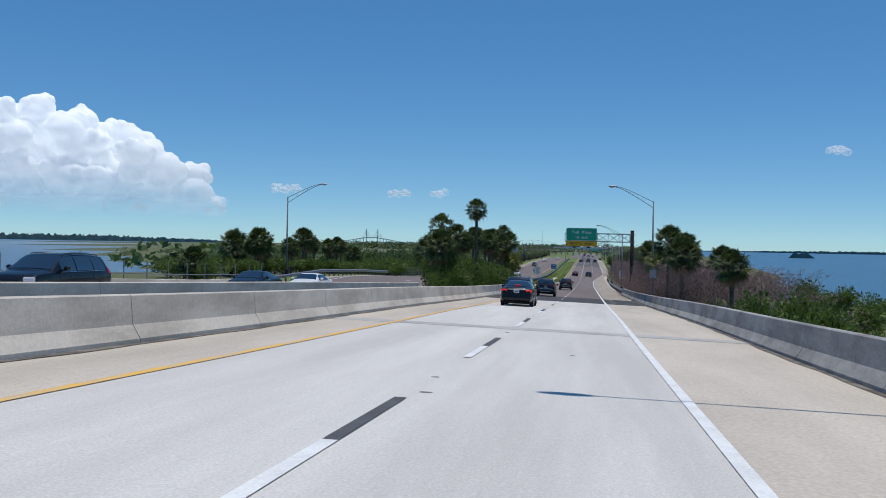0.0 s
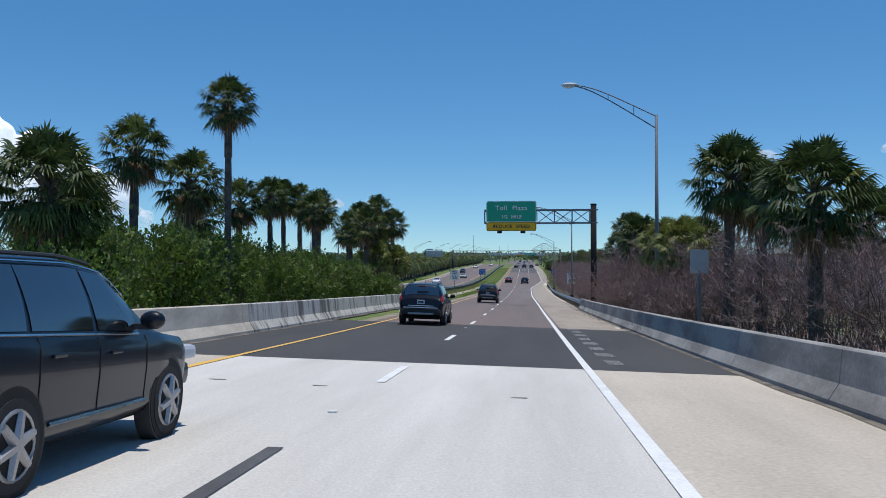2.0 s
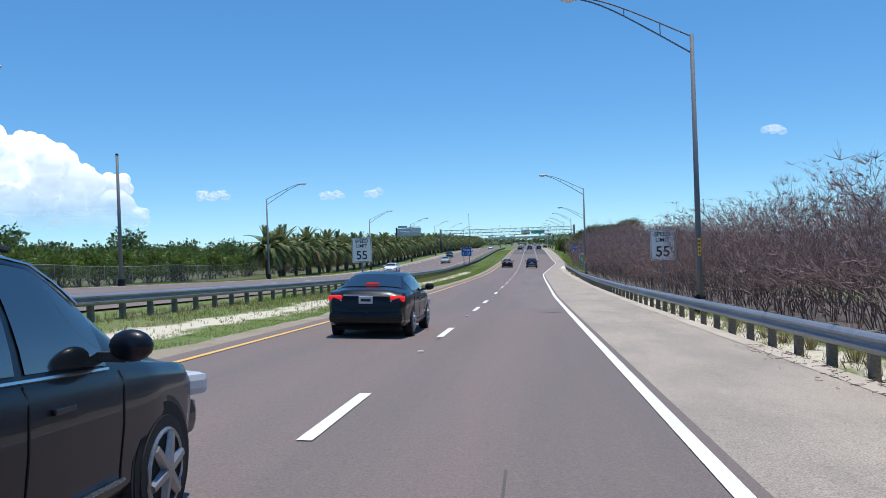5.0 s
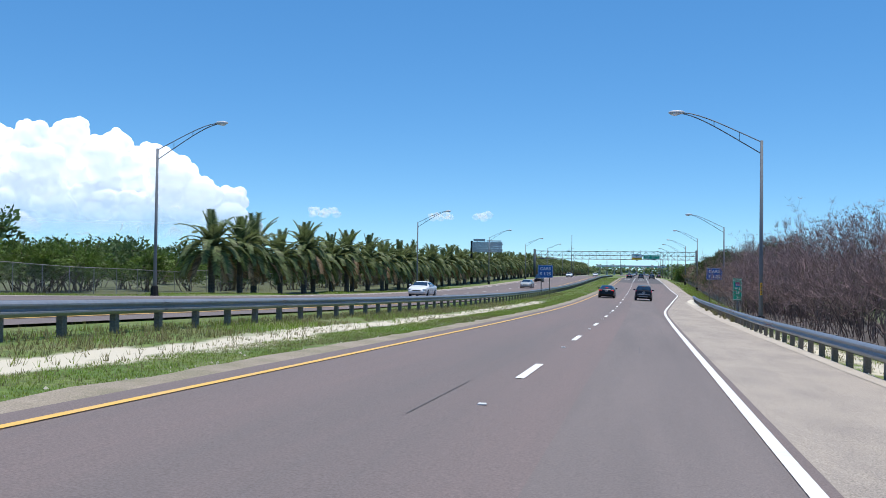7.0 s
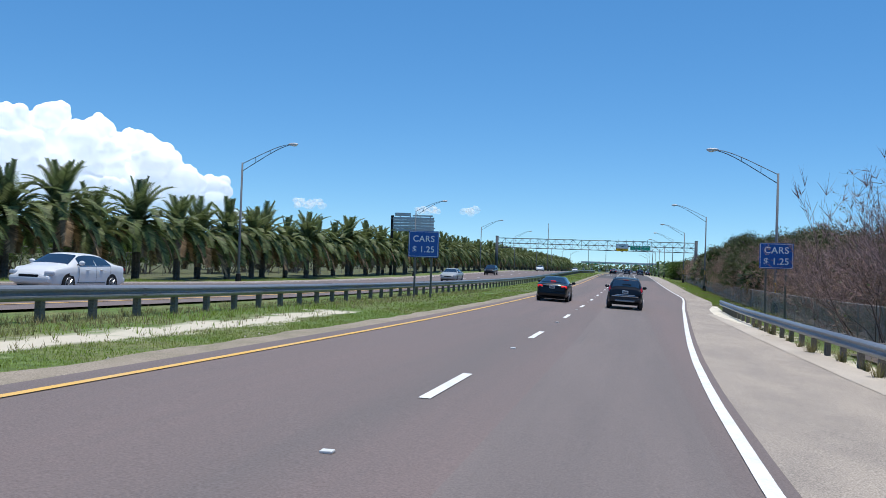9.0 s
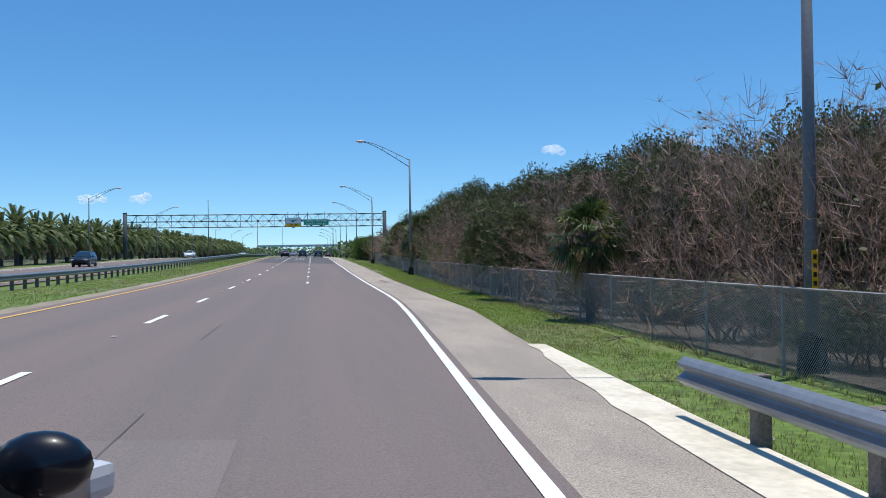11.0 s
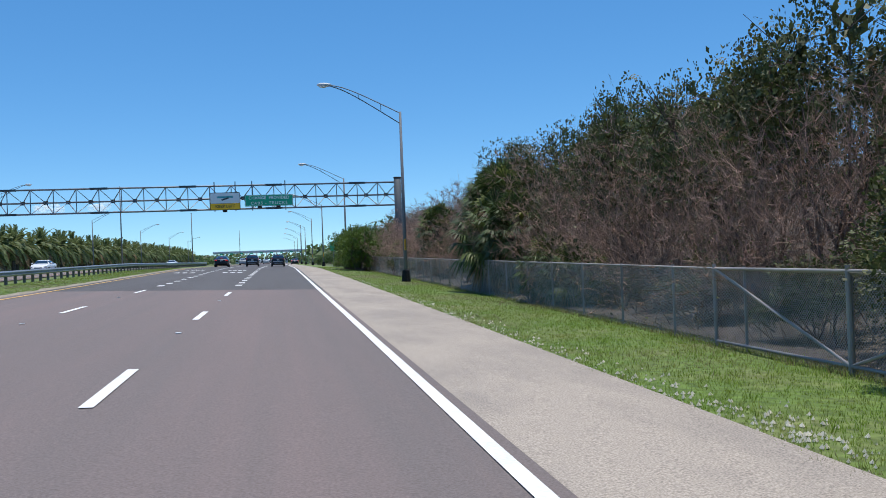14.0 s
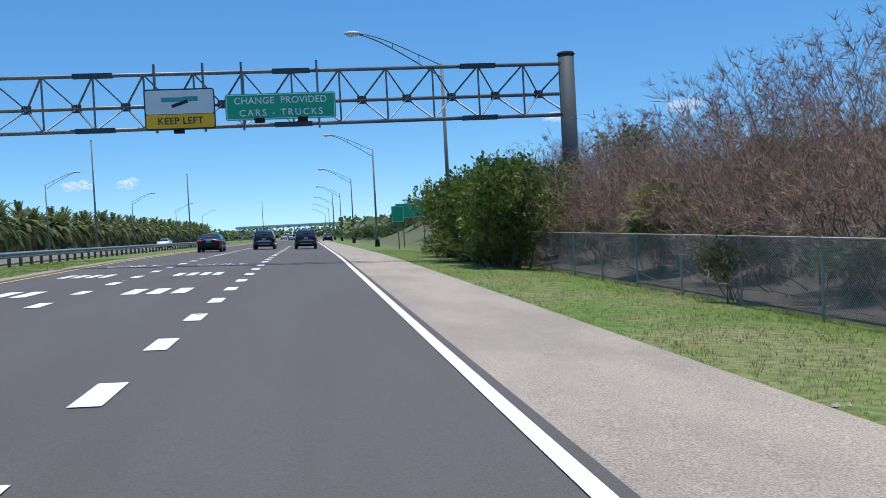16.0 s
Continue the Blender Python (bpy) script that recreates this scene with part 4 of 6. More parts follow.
def fan_leaf(bits, base, d, stem, size, r, m, droop=0.25, blades=21):
    side = d.cross(Vector((0, 0, 1)))
    if side.length < 0.1:
        side = Vector((1, 0, 0))
    side.normalize()
    up = side.cross(d).normalized()
    tip = base + d * stem + Vector((0, 0, -droop * stem * 0.4))
    bits.quad(base - side * 0.025, base + side * 0.025, tip + side * 0.015, tip - side * 0.015, m)
    for k in range(blades):
        a = (k / (blades - 1) - 0.5) * radians(r.uniform(190, 230))
        q = (d * math.cos(a) + side * math.sin(a)).normalized()
        l = size * (0.72 + 0.28 * math.cos(a * 0.8)) * r.uniform(0.85, 1.1)
        q = (q + up * 0.18 * math.cos(a * 2)).normalized()
        mid = tip + q * l * 0.55
        end = tip + q * l + Vector((0, 0, -droop * l * r.uniform(0.5, 1.3)))
        w = q.cross(up).normalized() * (0.045 * size)
        bits.quad(tip, mid - w, end, mid + w + up * 0.02, m)


def sabal_palm(name, seed, h, size, green, dead, label, light=False):
    r = rnd(seed)
    top = tagged(empty(name), label, "palm tree", "sabal palms")
    t = fresh()
    n = 9
    lean = Vector((r.uniform(-0.25, 0.25), r.uniform(-0.25, 0.25), 0))
    pts = [Vector((0, 0, -0.6)) + (lean * (k / n) ** 2 + Vector((0, 0, (h + 0.6) * k / n))) for k in range(n + 1)]
    for a, b in zip(pts, pts[1:]):
        rod(t, a, b, r.uniform(0.155, 0.19), r.uniform(0.15, 0.185), 9, False)
    part("trunk", t, M["trunk"], top)
    head = pts[-1]
    boots = Bits()
    for k in range(40):
        az, z = r.uniform(0, 6.283), r.uniform(-1.3, 0.05)
        d = sphere_dir(az, radians(45))
        p = head + Vector((math.cos(az) * 0.16, math.sin(az) * 0.16, z))
        boots.stick(p, p + d * 0.32, 0.05, 0.025)
    part("boot_layer", boots.mesh("boot_layer", M["trunk"]), None, top)
    bits = Bits()
    for k in range(green):
        az = k * 2.39996 + r.uniform(-0.3, 0.3)
        el = radians(82 - 128 * (k / green) ** 0.95 + r.uniform(-10, 10))
        fan_leaf(bits, head, sphere_dir(az, el), size * r.uniform(0.6, 0.88), size * r.uniform(0.48, 0.62), r, 1 if (light or r.random() < 0.2) else 0, 0.28 + 0.25 * k / green)
    part("crown", bits.mesh("crown", [M["palm_green"], M["palm_light"]]), None, top)
    bits = Bits()
    for k in range(dead):
        az = r.uniform(0, 6.283)
        el = radians(r.uniform(-80, -35))
        fan_leaf(bits, head + Vector((0, 0, -0.15)), sphere_dir(az, el), size * r.uniform(0.35, 0.6), size * r.uniform(0.4, 0.6), r, 0, 0.7, 11)
    if dead:
        part("dead_skirt", bits.mesh("dead_skirt", [M["palm_dead"]]), None, top, "hanging brown dead fronds")
    return top


def date_palm(seed, h, size, label):
    r = rnd(seed)
    top = tagged(empty("date_palm"), label, "palm tree", "date palms in a row")
    t = fresh()
    n = 8
    for k in range(n):
        rod(t, (0, 0, -0.5 + (h + 0.5) * k / n), (0, 0, -0.5 + (h + 0.5) * (k + 1) / n), 0.235, 0.2, 10, False)
    part("trunk", t, M["trunk"], top)
    bits = Bits()
    fr = 54
    for k in range(fr):
        az = k * 2.39996 + r.uniform(-0.25, 0.25)
        el = radians(84 - 108 * (k / fr) + r.uniform(-7, 7))
        d = sphere_dir(az, el)
        side = d.cross(Vector((0, 0, 1))).normalized()
        p = Vector((0, 0, h))
        L = size * r.uniform(0.85, 1.1)
        m = 1 if k > fr * 0.86 else 0
        steps = 11
        for s in range(steps):
            q = p + d * (L / steps)
            d = (d + Vector((0, 0, -0.105 - 0.02 * s * math.cos(el)))).normalized()
            wv = side * 0.022
            bits.quad(p - wv, p + wv, q + wv, q - wv, m)
            up = side.cross(d).normalized()
            if s > 0:
                ll = L * 0.17 * (1 - abs(s / steps - 0.45)) * r.uniform(0.9, 1.15)
                for sg in (-1, 1):
                    for j in (0, 0.5):
                        o = p + (q - p) * j
                        e = o + (side * sg * 0.8 + d * 0.55 + up * 0.3).normalized() * ll + Vector((0, 0, -0.06 * ll))
                        w = d * 0.03 * size
                        bits.quad(o - w, o + w, e + w * 0.3, e - w * 0.3, m)
            p = q
    part("crown", bits.mesh("crown", [M["date_green"], M["palm_dead"]]), None, top, "arching feather fronds")
    return top


def bare_bush(seed, rad, h, label, leaves=120, stems=15, kids=3, fine_mat="twig", stem_mat="twig_dark", stem=0.02):
    """A thicket bush: many thin forked stems with a haze of fine bare twigs."""
    r = rnd(seed)
    top = tagged(empty("bare_bush"), label, "bush", "bare bushes")
    thick, fine = Bits(), Bits()
    ends = []

    def blade(p, q, w):
        d = (q - p).normalized()
        u = d.orthogonal().normalized()
        a = r.uniform(0, 6.283)
        u = (u * math.cos(a) + d.cross(u) * math.sin(a)) * w
        fine.quad(p - u, p + u, q + u * 0.35, q - u * 0.35, 0)

    def grow(p, d, l, w, depth):
        for s in range(2):
            d = (d + Vector((r.uniform(-0.4, 0.4), r.uniform(-0.4, 0.4), r.uniform(-0.2, 0.22)))).normalized()
            q = p + d * (l / 2)
            if depth:
                thick.stick(p, q, w, w * 0.8)
            else:
                blade(p, q, w)
            if depth < 2:
                for k in range(3):
                    o = p + (q - p) * r.random()
                    blade(o, o + (d + Vector((r.uniform(-1, 1), r.uniform(-1, 1), r.uniform(-0.5, 0.9)))).normalized() * r.uniform(0.12, 0.32), stem * 0.25)
            p, w = q, w * 0.8
        if depth == 0:
            ends.append(p)
            for k in range(9):
                blade(p, p + (d * 0.6 + Vector((r.uniform(-1, 1), r.uniform(-1, 1), r.uniform(-0.3, 0.8)))).normalized() * r.uniform(0.1, 0.32), stem * 0.25)
            return
        for k in range(kids):
            nd = (d * 0.8 + Vector((r.uniform(-1, 1), r.uniform(-1, 1), r.uniform(-0.45, 0.8))) * 0.95).normalized()
            grow(p, nd, l * r.uniform(0.65, 0.95), w * 0.62, depth - 1)

    for k in range(stems):
        az = k * 2.39996
        s = rad * 0.8 * math.sqrt((k + 0.5) / stems)
        grow(Vector((math.cos(az) * s, math.sin(az) * s, -0.3)), sphere_dir(az + r.uniform(-0.5, 0.5), radians(r.uniform(35, 88))), h * r.uniform(0.26, 0.4), stem, 2)
    reach = sorted(p.z for p in ends)[int(len(ends) * 0.9)]
    for bits in (thick, fine):
        for p in bits.v:
            p.z *= h / reach
            if p.z > h * 0.97:
                p.z = h * 0.97 + (p.z - h * 0.97) * 0.3
    n = len(thick.v)
    thick.v += fine.v
    thick.f += [tuple(i + n for i in f) for f in fine.f]
    thick.m += [1] * len(fine.f)
    part("branchwork", thick.mesh("branchwork", [M[stem_mat], M[fine_mat]]), None, top, "bare stems and fine twigs")
    lb = Bits()
    for k in range(leaves):
        p = r.choice(ends)
        z = p.z * h / reach
        z = min(z, h * 0.97 + (z - h * 0.97) * 0.3)
        p = Vector((p.x, p.y, z)) + Vector((r.uniform(-0.15, 0.15), r.uniform(-0.15, 0.15), r.uniform(-0.35, 0.05)))
        a = sphere_dir(r.uniform(0, 6.28), r.uniform(-0.6, 0.9)) * r.uniform(0.025, 0.05)
        b = a.orthogonal() * 0.45
        lb.quad(p - a, p + b, p + a, p - b, 0)
    part("foliage", lb.mesh("foliage", [M["leaf_dull"]]), None, top, "sparse dull green leaves")
    return top


def leafy_shrub(name, seed, rad, h, count, leaf, label, group, mat="leaf", lobes=9, twigs=40):
    r = rnd(seed)
    top = tagged(empty(name), label, "bush" if "tree" not in name else "tree", group)
    blobs = []
    for k in range(lobes):
        az = r.uniform(0, 6.283)
        s = rad * r.uniform(0.15, 0.75)
        blobs.append((Vector((math.cos(az) * s, math.sin(az) * s, h * r.uniform(0.35, 0.82) * (1.08 - 0.35 * s / rad))), rad * r.uniform(0.28, 0.5)))
    st = Bits()
    for c, b in blobs:
        root = Vector((r.uniform(-0.2, 0.2) * rad, r.uniform(-0.2, 0.2) * rad, -0.3))
        mid = (root + c) * 0.5 + Vector((r.uniform(-0.2, 0.2), r.uniform(-0.2, 0.2), 0)) * rad
        st.stick(root, mid, 0.05, 0.035)
        st.stick(mid, c, 0.035, 0.02)
        for k in range(max(2, twigs // lobes)):
            d = sphere_dir(r.uniform(0, 6.28), r.uniform(-0.3, 1.3))
            st.stick(c, c + d * b * r.uniform(0.8, 1.25), 0.018, 0.006)
    part("branchwork", st.mesh("branchwork", [M["twig_dark"]]), None, top)
    lb = Bits()
    for c, b in blobs:                        # dense heart of each clump
        for k in range(30):
            p = c + sphere_dir(r.uniform(0, 6.283), r.uniform(-1.2, 1.2)) * b * r.uniform(0.1, 0.55)
            a = sphere_dir(r.uniform(0, 6.283), r.uniform(-1, 1)) * b * 0.12
            w = a.orthogonal() * 0.6
            if p.z > 0.3:
                lb.quad(p - a, p + w, p + a, p - w, 0)
    for k in range(int(count * 0.36)):         # sprays of leaflets
        c, b = r.choice(blobs)
        d = sphere_dir(r.uniform(0, 6.283), math.asin(r.uniform(-0.75, 1)))
        p = c + d * b * r.uniform(0.55, 0.98)
        if p.z < 0.1:
            continue
        a = (d * 0.5 + Vector((r.uniform(-1, 1), r.uniform(-1, 1), r.uniform(-0.6, 1)))).normalized() * (0.09 + 0.7 * leaf) * r.uniform(0.7, 1.2)
        w = a.orthogonal().normalized()
        w = (w * math.cos(k) + a.normalized().cross(w) * math.sin(k)) * a.length * 0.75
        lb.quad(p - a, p + w, p + a, p - w, 1)
    for k in range(int(count * 0.6)):
        c, b = r.choice(blobs)
        d = sphere_dir(r.uniform(0, 6.283), math.asin(r.uniform(-0.75, 1)))
        p = c + d * b * (r.random() ** 0.4) * r.uniform(0.85, 1.08)
        if p.z < 0.05:
            continue
        a = (d + Vector((r.uniform(-1, 1), r.uniform(-1, 1), r.uniform(-0.6, 1)))).normalized() * leaf * r.uniform(0.6, 1.3)
        w = a.orthogonal().normalized()
        w = (w * math.cos(k) + a.normalized().cross(w) * math.sin(k)) * a.length * 0.3
        lb.quad(p, p + a * 0.5 + w, p + a, p + a * 0.5 - w, 0)
    part("foliage", lb.mesh("foliage", [M[mat], M[mat + "_spray"]]), None, top)
    return top


sabals = [sabal_palm("sabal_palm", 11 + k, h, s, g, d, lab, li) for k, (h, s, g, d, lab, li) in enumerate((
    (5.2, 1.2, 74, 34, "tall sabal palm with a thin trunk and drooping skirt", False),
    (3.6, 1.25, 88, 26, "stout green sabal palm with a full round crown", False),
    (4.0, 1.22, 58, 50, "sabal palm with many hanging brown dead fronds", False),
    (2.2, 1.2, 72, 10, "short yellow-green sabal palm among bushes", True),
    (3.0, 1.28, 86, 34, "dense dark green sabal palm", False)))]
dates = [date_palm(40 + k, h, s, "planted date palm with arching grey-green fronds") for k, (h, s) in enumerate(((2.9, 2.9), (3.2, 2.7), (2.6, 3.0)))]
bares = [bare_bush(60 + k, rad, h, "bare tangled grey-brown roadside bush", n) for k, (rad, h, n) in enumerate(((1.7, 3.6, 60), (1.9, 3.6, 130), (1.6, 3.6, 20)))]
browns = [bare_bush(80 + k, rad, h, "dense bare warm brown bush on the bank", n, 24, 3, "twig_brown", "twig_rust", 0.013) for k, (rad, h, n) in enumerate(((1.8, 3.6, 40), (1.9, 3.6, 90)))]
shrubs = [leafy_shrub("green_shrub", 80 + k, rad, h, n, 0.145, "leafy green roadside shrub", "green shrubs") for k, (rad, h, n) in enumerate(((2.0, 2.9, 2500), (2.4, 2.4, 2600)))]
mangrove = leafy_shrub("mangrove_shrub", 90, 2.6, 3.4, 1400, 0.25, "rounded green mangrove shrub by the water", "mangroves")
dulls = [leafy_shrub("thicket_tree", 95 + k, 2.6, 5.2, 8200, 0.095, "dull green thicket tree with bare twigs showing", "thicket trees", "leaf_dull", 12, 160) for k in range(2)]
fars = [leafy_shrub("distant_tree", 99 + k, 4.5, 6.5, 650, 0.65, "green tree in the distant woods", "distant trees", "leaf_far", 10, 30) for k in range(2)]
backs = [leafy_shrub("thicket_tree", 195 + k, 2.7, 5.2, 3600, 0.13, "dull green thicket tree with bare twigs showing", "thicket trees", "leaf_dull", 12, 60) for k in range(2)]
used = set()
place_rnd = rnd(5)


def plant(proto, x, y, s=1.0, sz=None, sink=0.0, z=None):
    turn = place_rnd.uniform(0, 360)
    z0 = (terrain(x, y) if z is None else z) - sink
    m = pose(x, y, z0, 0, 0, turn)
    if proto.name not in used:
        used.add(proto.name)
        ob = proto
        ob.matrix_basis = m
    else:
        ob = copy_thing(proto, m)
    ob.scale = (s, s, sz or s)
    return ob


def palm_to(proto, trunk_h, x, y, z_top, crown=1.0):
    """Stands a palm so that its crown's top comes to the height z_top; only the trunk is stretched."""
    f = 0.95 * crown
    tall = max(0.6, (z_top - terrain(x, y)) / f - 1.62)
    ob = plant(proto, x, y, f)
    for ch in ob.children:
        if ch.name.startswith("trunk"):
            ch.scale.z = tall / trunk_h
        else:
            ch.location.z = tall - trunk_h
    return ob


SH = (5.2, 3.6, 4.0, 2.2, 3.0)
# palms of the median and beyond the bridges
for k, x, y, zt, c in ((0, -4.3, 81.8, 12.9, 0.85), (1, -6.2, 73.2, 10.0, 1.25), (2, -7.5, 81.3, 11.6, 1.05), (2, -6.3, 83.6, 10.7, 1.1), (2, -6.6, 90.0, 10.1, 0.95), (2, -4.6, 96.0, 9.9, 0.85), (2, -5.4, 91.0, 10.2, 0.8), (1, -6.5, 97.2, 10.6, 0.85), (2, -6.3, 99.8, 10.6, 0.8),
                       (2, -5.8, 101.8, 10.5, 1.0), (0, -5.5, 109.2, 8.7, 0.68), (2, -6.6, 116.1, 10.0, 1.15), (2, -5.0, 113.0, 10.1, 1.15), (1, -7.0, 122.5, 11.0, 1.15), (2, -5.6, 121.0, 11.5, 1.15), (4, -8.0, 79.0, 9.4, 1.1),
                       (2, -6.6, 127.0, 11.0, 1.15), (1, -5.2, 127.5, 10.7, 1.15), (3, -4.6, 114.6, 8.0, 1.1), (1, -5.6, 122.6, 8.4, 1.1), (3, -4.4, 123.5, 7.6, 1.1),
                       (2, -7.2, 87.0, 9.6, 1.0)):
    palm_to(sabals[k], SH[k], x, y, zt, c * 0.9)
# palms past the opposite lanes
for k, x, y, zt, c in ((4, -32, 83.5, 8.2, 1.2), (4, -33, 94.5, 10.0, 1.35), (1, -31, 97.5, 10.4, 1.3), (0, -32, 102, 9.3, 1.0), (0, -34, 104.5, 9.4, 1.0), (2, -31, 108, 9.3, 0.9), (0, -32, 112, 9.0, 0.9),
                       (1, -32, 117, 10.7, 1.1), (4, -33, 121, 10.3, 1.1), (0, -31, 125, 9.2, 0.9), (0, -34, 128, 9.4, 0.9), (1, -32, 133, 9.6, 1.0), (2, -33, 139, 9.2, 0.9), (4, -36, 146, 8.5, 1.0),
                       (1, -34, 152, 8.0, 1.0), (0, -37, 160, 8.0, 0.9)):
    palm_to(sabals[k], SH[k], x, y, zt, c)
# palms along the right thicket
for k, x, y, zt, c in ((1, 12.9, 82.9, 10.85, 1.15), (1, 13.4, 75.2, 9.75, 1.15), (4, 17.5, 83.3, 9.0, 1.0), (4, 14.4, 84.6, 10.2, 1.1), (1, 16.2, 68.2, 8.8, 1.0), (3, 13.5, 94.2, 8.6, 1.1), (3, 13.3, 98.3, 8.7, 1.1), (1, 13.2, 114.5, 9.65, 0.95),
                       (4, 13.1, 120.5, 8.5, 0.95), (4, 13.4, 108.5, 9.2, 1.1), (2, 15.4, 112.5, 8.2, 1.1), (1, 15.6, 102.0, 8.9, 1.25),
                       (4, 19.6, 402.0, 5.4, 1.7), (2, 18.6, 399.4, 4.0, 1.6), (1, 18.7, 397.0, 3.6, 1.2), (2, 18.3, 391.5, 1.7, 1.0), (2, 18.6, 389.3, 1.4, 0.9), (4, 20.8, 405.8, 5.6, 1.5), (4, 18.7, 369.4, 4.9, 1.5), (2, 18.9, 368.2, 3.8, 1.2), (2, 19.5, 371.8, 4.3, 1.0), (4, 19.9, 423.0, 4.6, 1.35), (3, 19.5, 438, 2.6, 0.9),
                       (2, 15.6, 307, 2.6, 0.9)):
    palm_to(sabals[k], SH[k], x, y, zt, c)
# the planted row of date palms
for k in range(108):
    y = 248.5 + k * 4.9
    plant(dates[(k * 7) % 3], -29.2 + 0.5 * math.sin(k * 2.1), y + 0.5 * math.sin(k * 5.3), 1.27 + 0.1 * math.sin(k * 3.7))

# green hedge of the median and under the far palms
for k in range(30):
    y = 71 + k * 1.9
    low = 1.0 if y < 112 else 0.85
    plant(shrubs[k % 2], -4.7 - 0.9 * (k % 3), y, 0.95 * low, 1.05 * low * (1.15 - 0.35 * (k / 30)))
for k in range(34):
    plant(shrubs[k % 2], -29 - (k % 4) * 2.6, 80 + k * 2.6, 0.8 + 0.2 * (k % 3), 0.7 + 0.15 * (k % 2))
# mangroves below the right parapet
for k in range(60):
    y = -6 + k * 1.7 + place_rnd.uniform(-1, 1)
    x = 14.5 + (k * 7 % 11) * 2.6 + place_rnd.uniform(-1, 1)
    if y > 62 and x < 24:
        continue
    plant(mangrove, x, y, 0.95 + 0.25 * place_rnd.random(), (1.25 - 0.02 * (x - 14)) * (0.85 + 0.3 * place_rnd.random()))
# bare thicket along the right barrier and rail
def thicket_top(y):
    return float(np.interp(y, (60, 74, 86, 106, 110, 116, 122, 127, 135, 195, 205, 232, 262, 285), (3.0, 3.4, 4.3, 4.4, 5.1, 5.0, 4.5, 4.4, 4.2, 4.3, 5.2, 5.7, 6.0, 6.0)))


for k in range(72):
    y = 60 + (k * 2.4 if k < 56 else 134.4 + (k - 56) * 4.6) + place_rnd.uniform(-0.7, 0.7)
    plant(bares[k % 3], 14.0 + 0.6 * (k % 2) + (0.3 if y > 150 else 0), y, place_rnd.uniform(0.95, 1.15), thicket_top(y) / 3.6 * place_rnd.uniform(0.75, 1.05))
for k in range(42):
    y = 60 + k * 5.0 + place_rnd.uniform(-1, 1)
    plant(bares[(k + 1) % 3], 15.8 + 1.2 * (k % 2), y, 1.45, thicket_top(y) / 3.6 * place_rnd.uniform(0.85, 1.12))
    if k % 2:
        plant(bares[(k + 2) % 3], 19.0 + 1.5 * (k % 3), y, 1.8, thicket_top(y) / 3.6 * place_rnd.uniform(0.85, 1.1))
        if y > 128:
            plant(backs[k % 2], 21.5 + 1.5 * (k % 3), y, 1.3, thicket_top(y) / 5.2 * 1.02)
for k in range(8):
    plant(bares[k % 3], 17.0 + 1.6 * (k % 3), 70 + k * 2.6, 1.5, 0.95)
for k in range(13):
    y = 101 + k * 2.0
    plant(bares[k % 3], 15.0 + place_rnd.uniform(0, 0.6), y, 1.15, thicket_top(y) / 3.6 * place_rnd.uniform(0.9, 1.1))
for k in range(22):
    y = 84 + k * 1.75
    plant(bares[k % 3], 12.5 + place_rnd.uniform(0, 0.4), y, place_rnd.uniform(0.62, 0.8), place_rnd.uniform(0.55, 0.8))
for k in range(4):
    plant(bares[k % 3], 14.7, 99.5 + 2.4 * k, 1.2, 1.4)
# thicket behind the chain-link fence
for k in range(9):
    y = 348 + k * 2.9
    plant(dulls[k % 2], 20.3 + 0.8 * (k % 3) + place_rnd.uniform(-0.3, 0.3), y, place_rnd.uniform(1.05, 1.25), place_rnd.uniform(1.3, 1.48) * float(np.interp(y, (348, 362, 374), (1.08, 1.0, 0.72))))
# small trees added by the fence, most of them to darken its shaded recesses
for x, y, s, h in ((18.0, 364.6, 0.5, 0.42), (18.1, 366.4, 0.46, 0.46), (18.2, 399.2, 0.46, 0.5), (18.1, 397.4, 0.42, 0.42), (17.95, 430.5, 0.3, 0.34)):
    plant(backs[0], x, y, s, h)
for k in range(30):
    y = 264 + k * 3.4
    lush = 1.0 if 304 < y < 346 else 0.0
    gloom = 1.0 if 316 < y < 334 or y > 353 else 0.0
    plant((bares if gloom or k % 4 == 0 else browns)[k % 2], 17.5 + 1.3 * gloom + 0.028 * (y - 264) + place_rnd.uniform(-0.3, 0.3), y + place_rnd.uniform(-0.8, 0.8), place_rnd.uniform(1.2, 1.5), 1.4 * place_rnd.uniform(0.75, 1.15))
    if k % 2:
        plant(browns[(k + 1) % 2], 18.9 + 0.024 * (y - 264) + place_rnd.uniform(-0.3, 0.3), y + place_rnd.uniform(-0.8, 0.8), 1.4, (1.45 - 0.2 * lush) * place_rnd.uniform(0.85, 1.1))
    plant(dulls[k % 2], 20.2 - 0.5 * lush + 0.02 * (y - 264) + place_rnd.uniform(-0.8, 0.8), y + place_rnd.uniform(-1, 1), place_rnd.uniform(0.95, 1.2), 1.08 + 0.12 * lush + 0.25 * place_rnd.random())
    plant(backs[(k + 1) % 2], 23.6 + place_rnd.uniform(-1, 1), y + 1.5, 1.3, 1.12 + 0.25 * place_rnd.random())
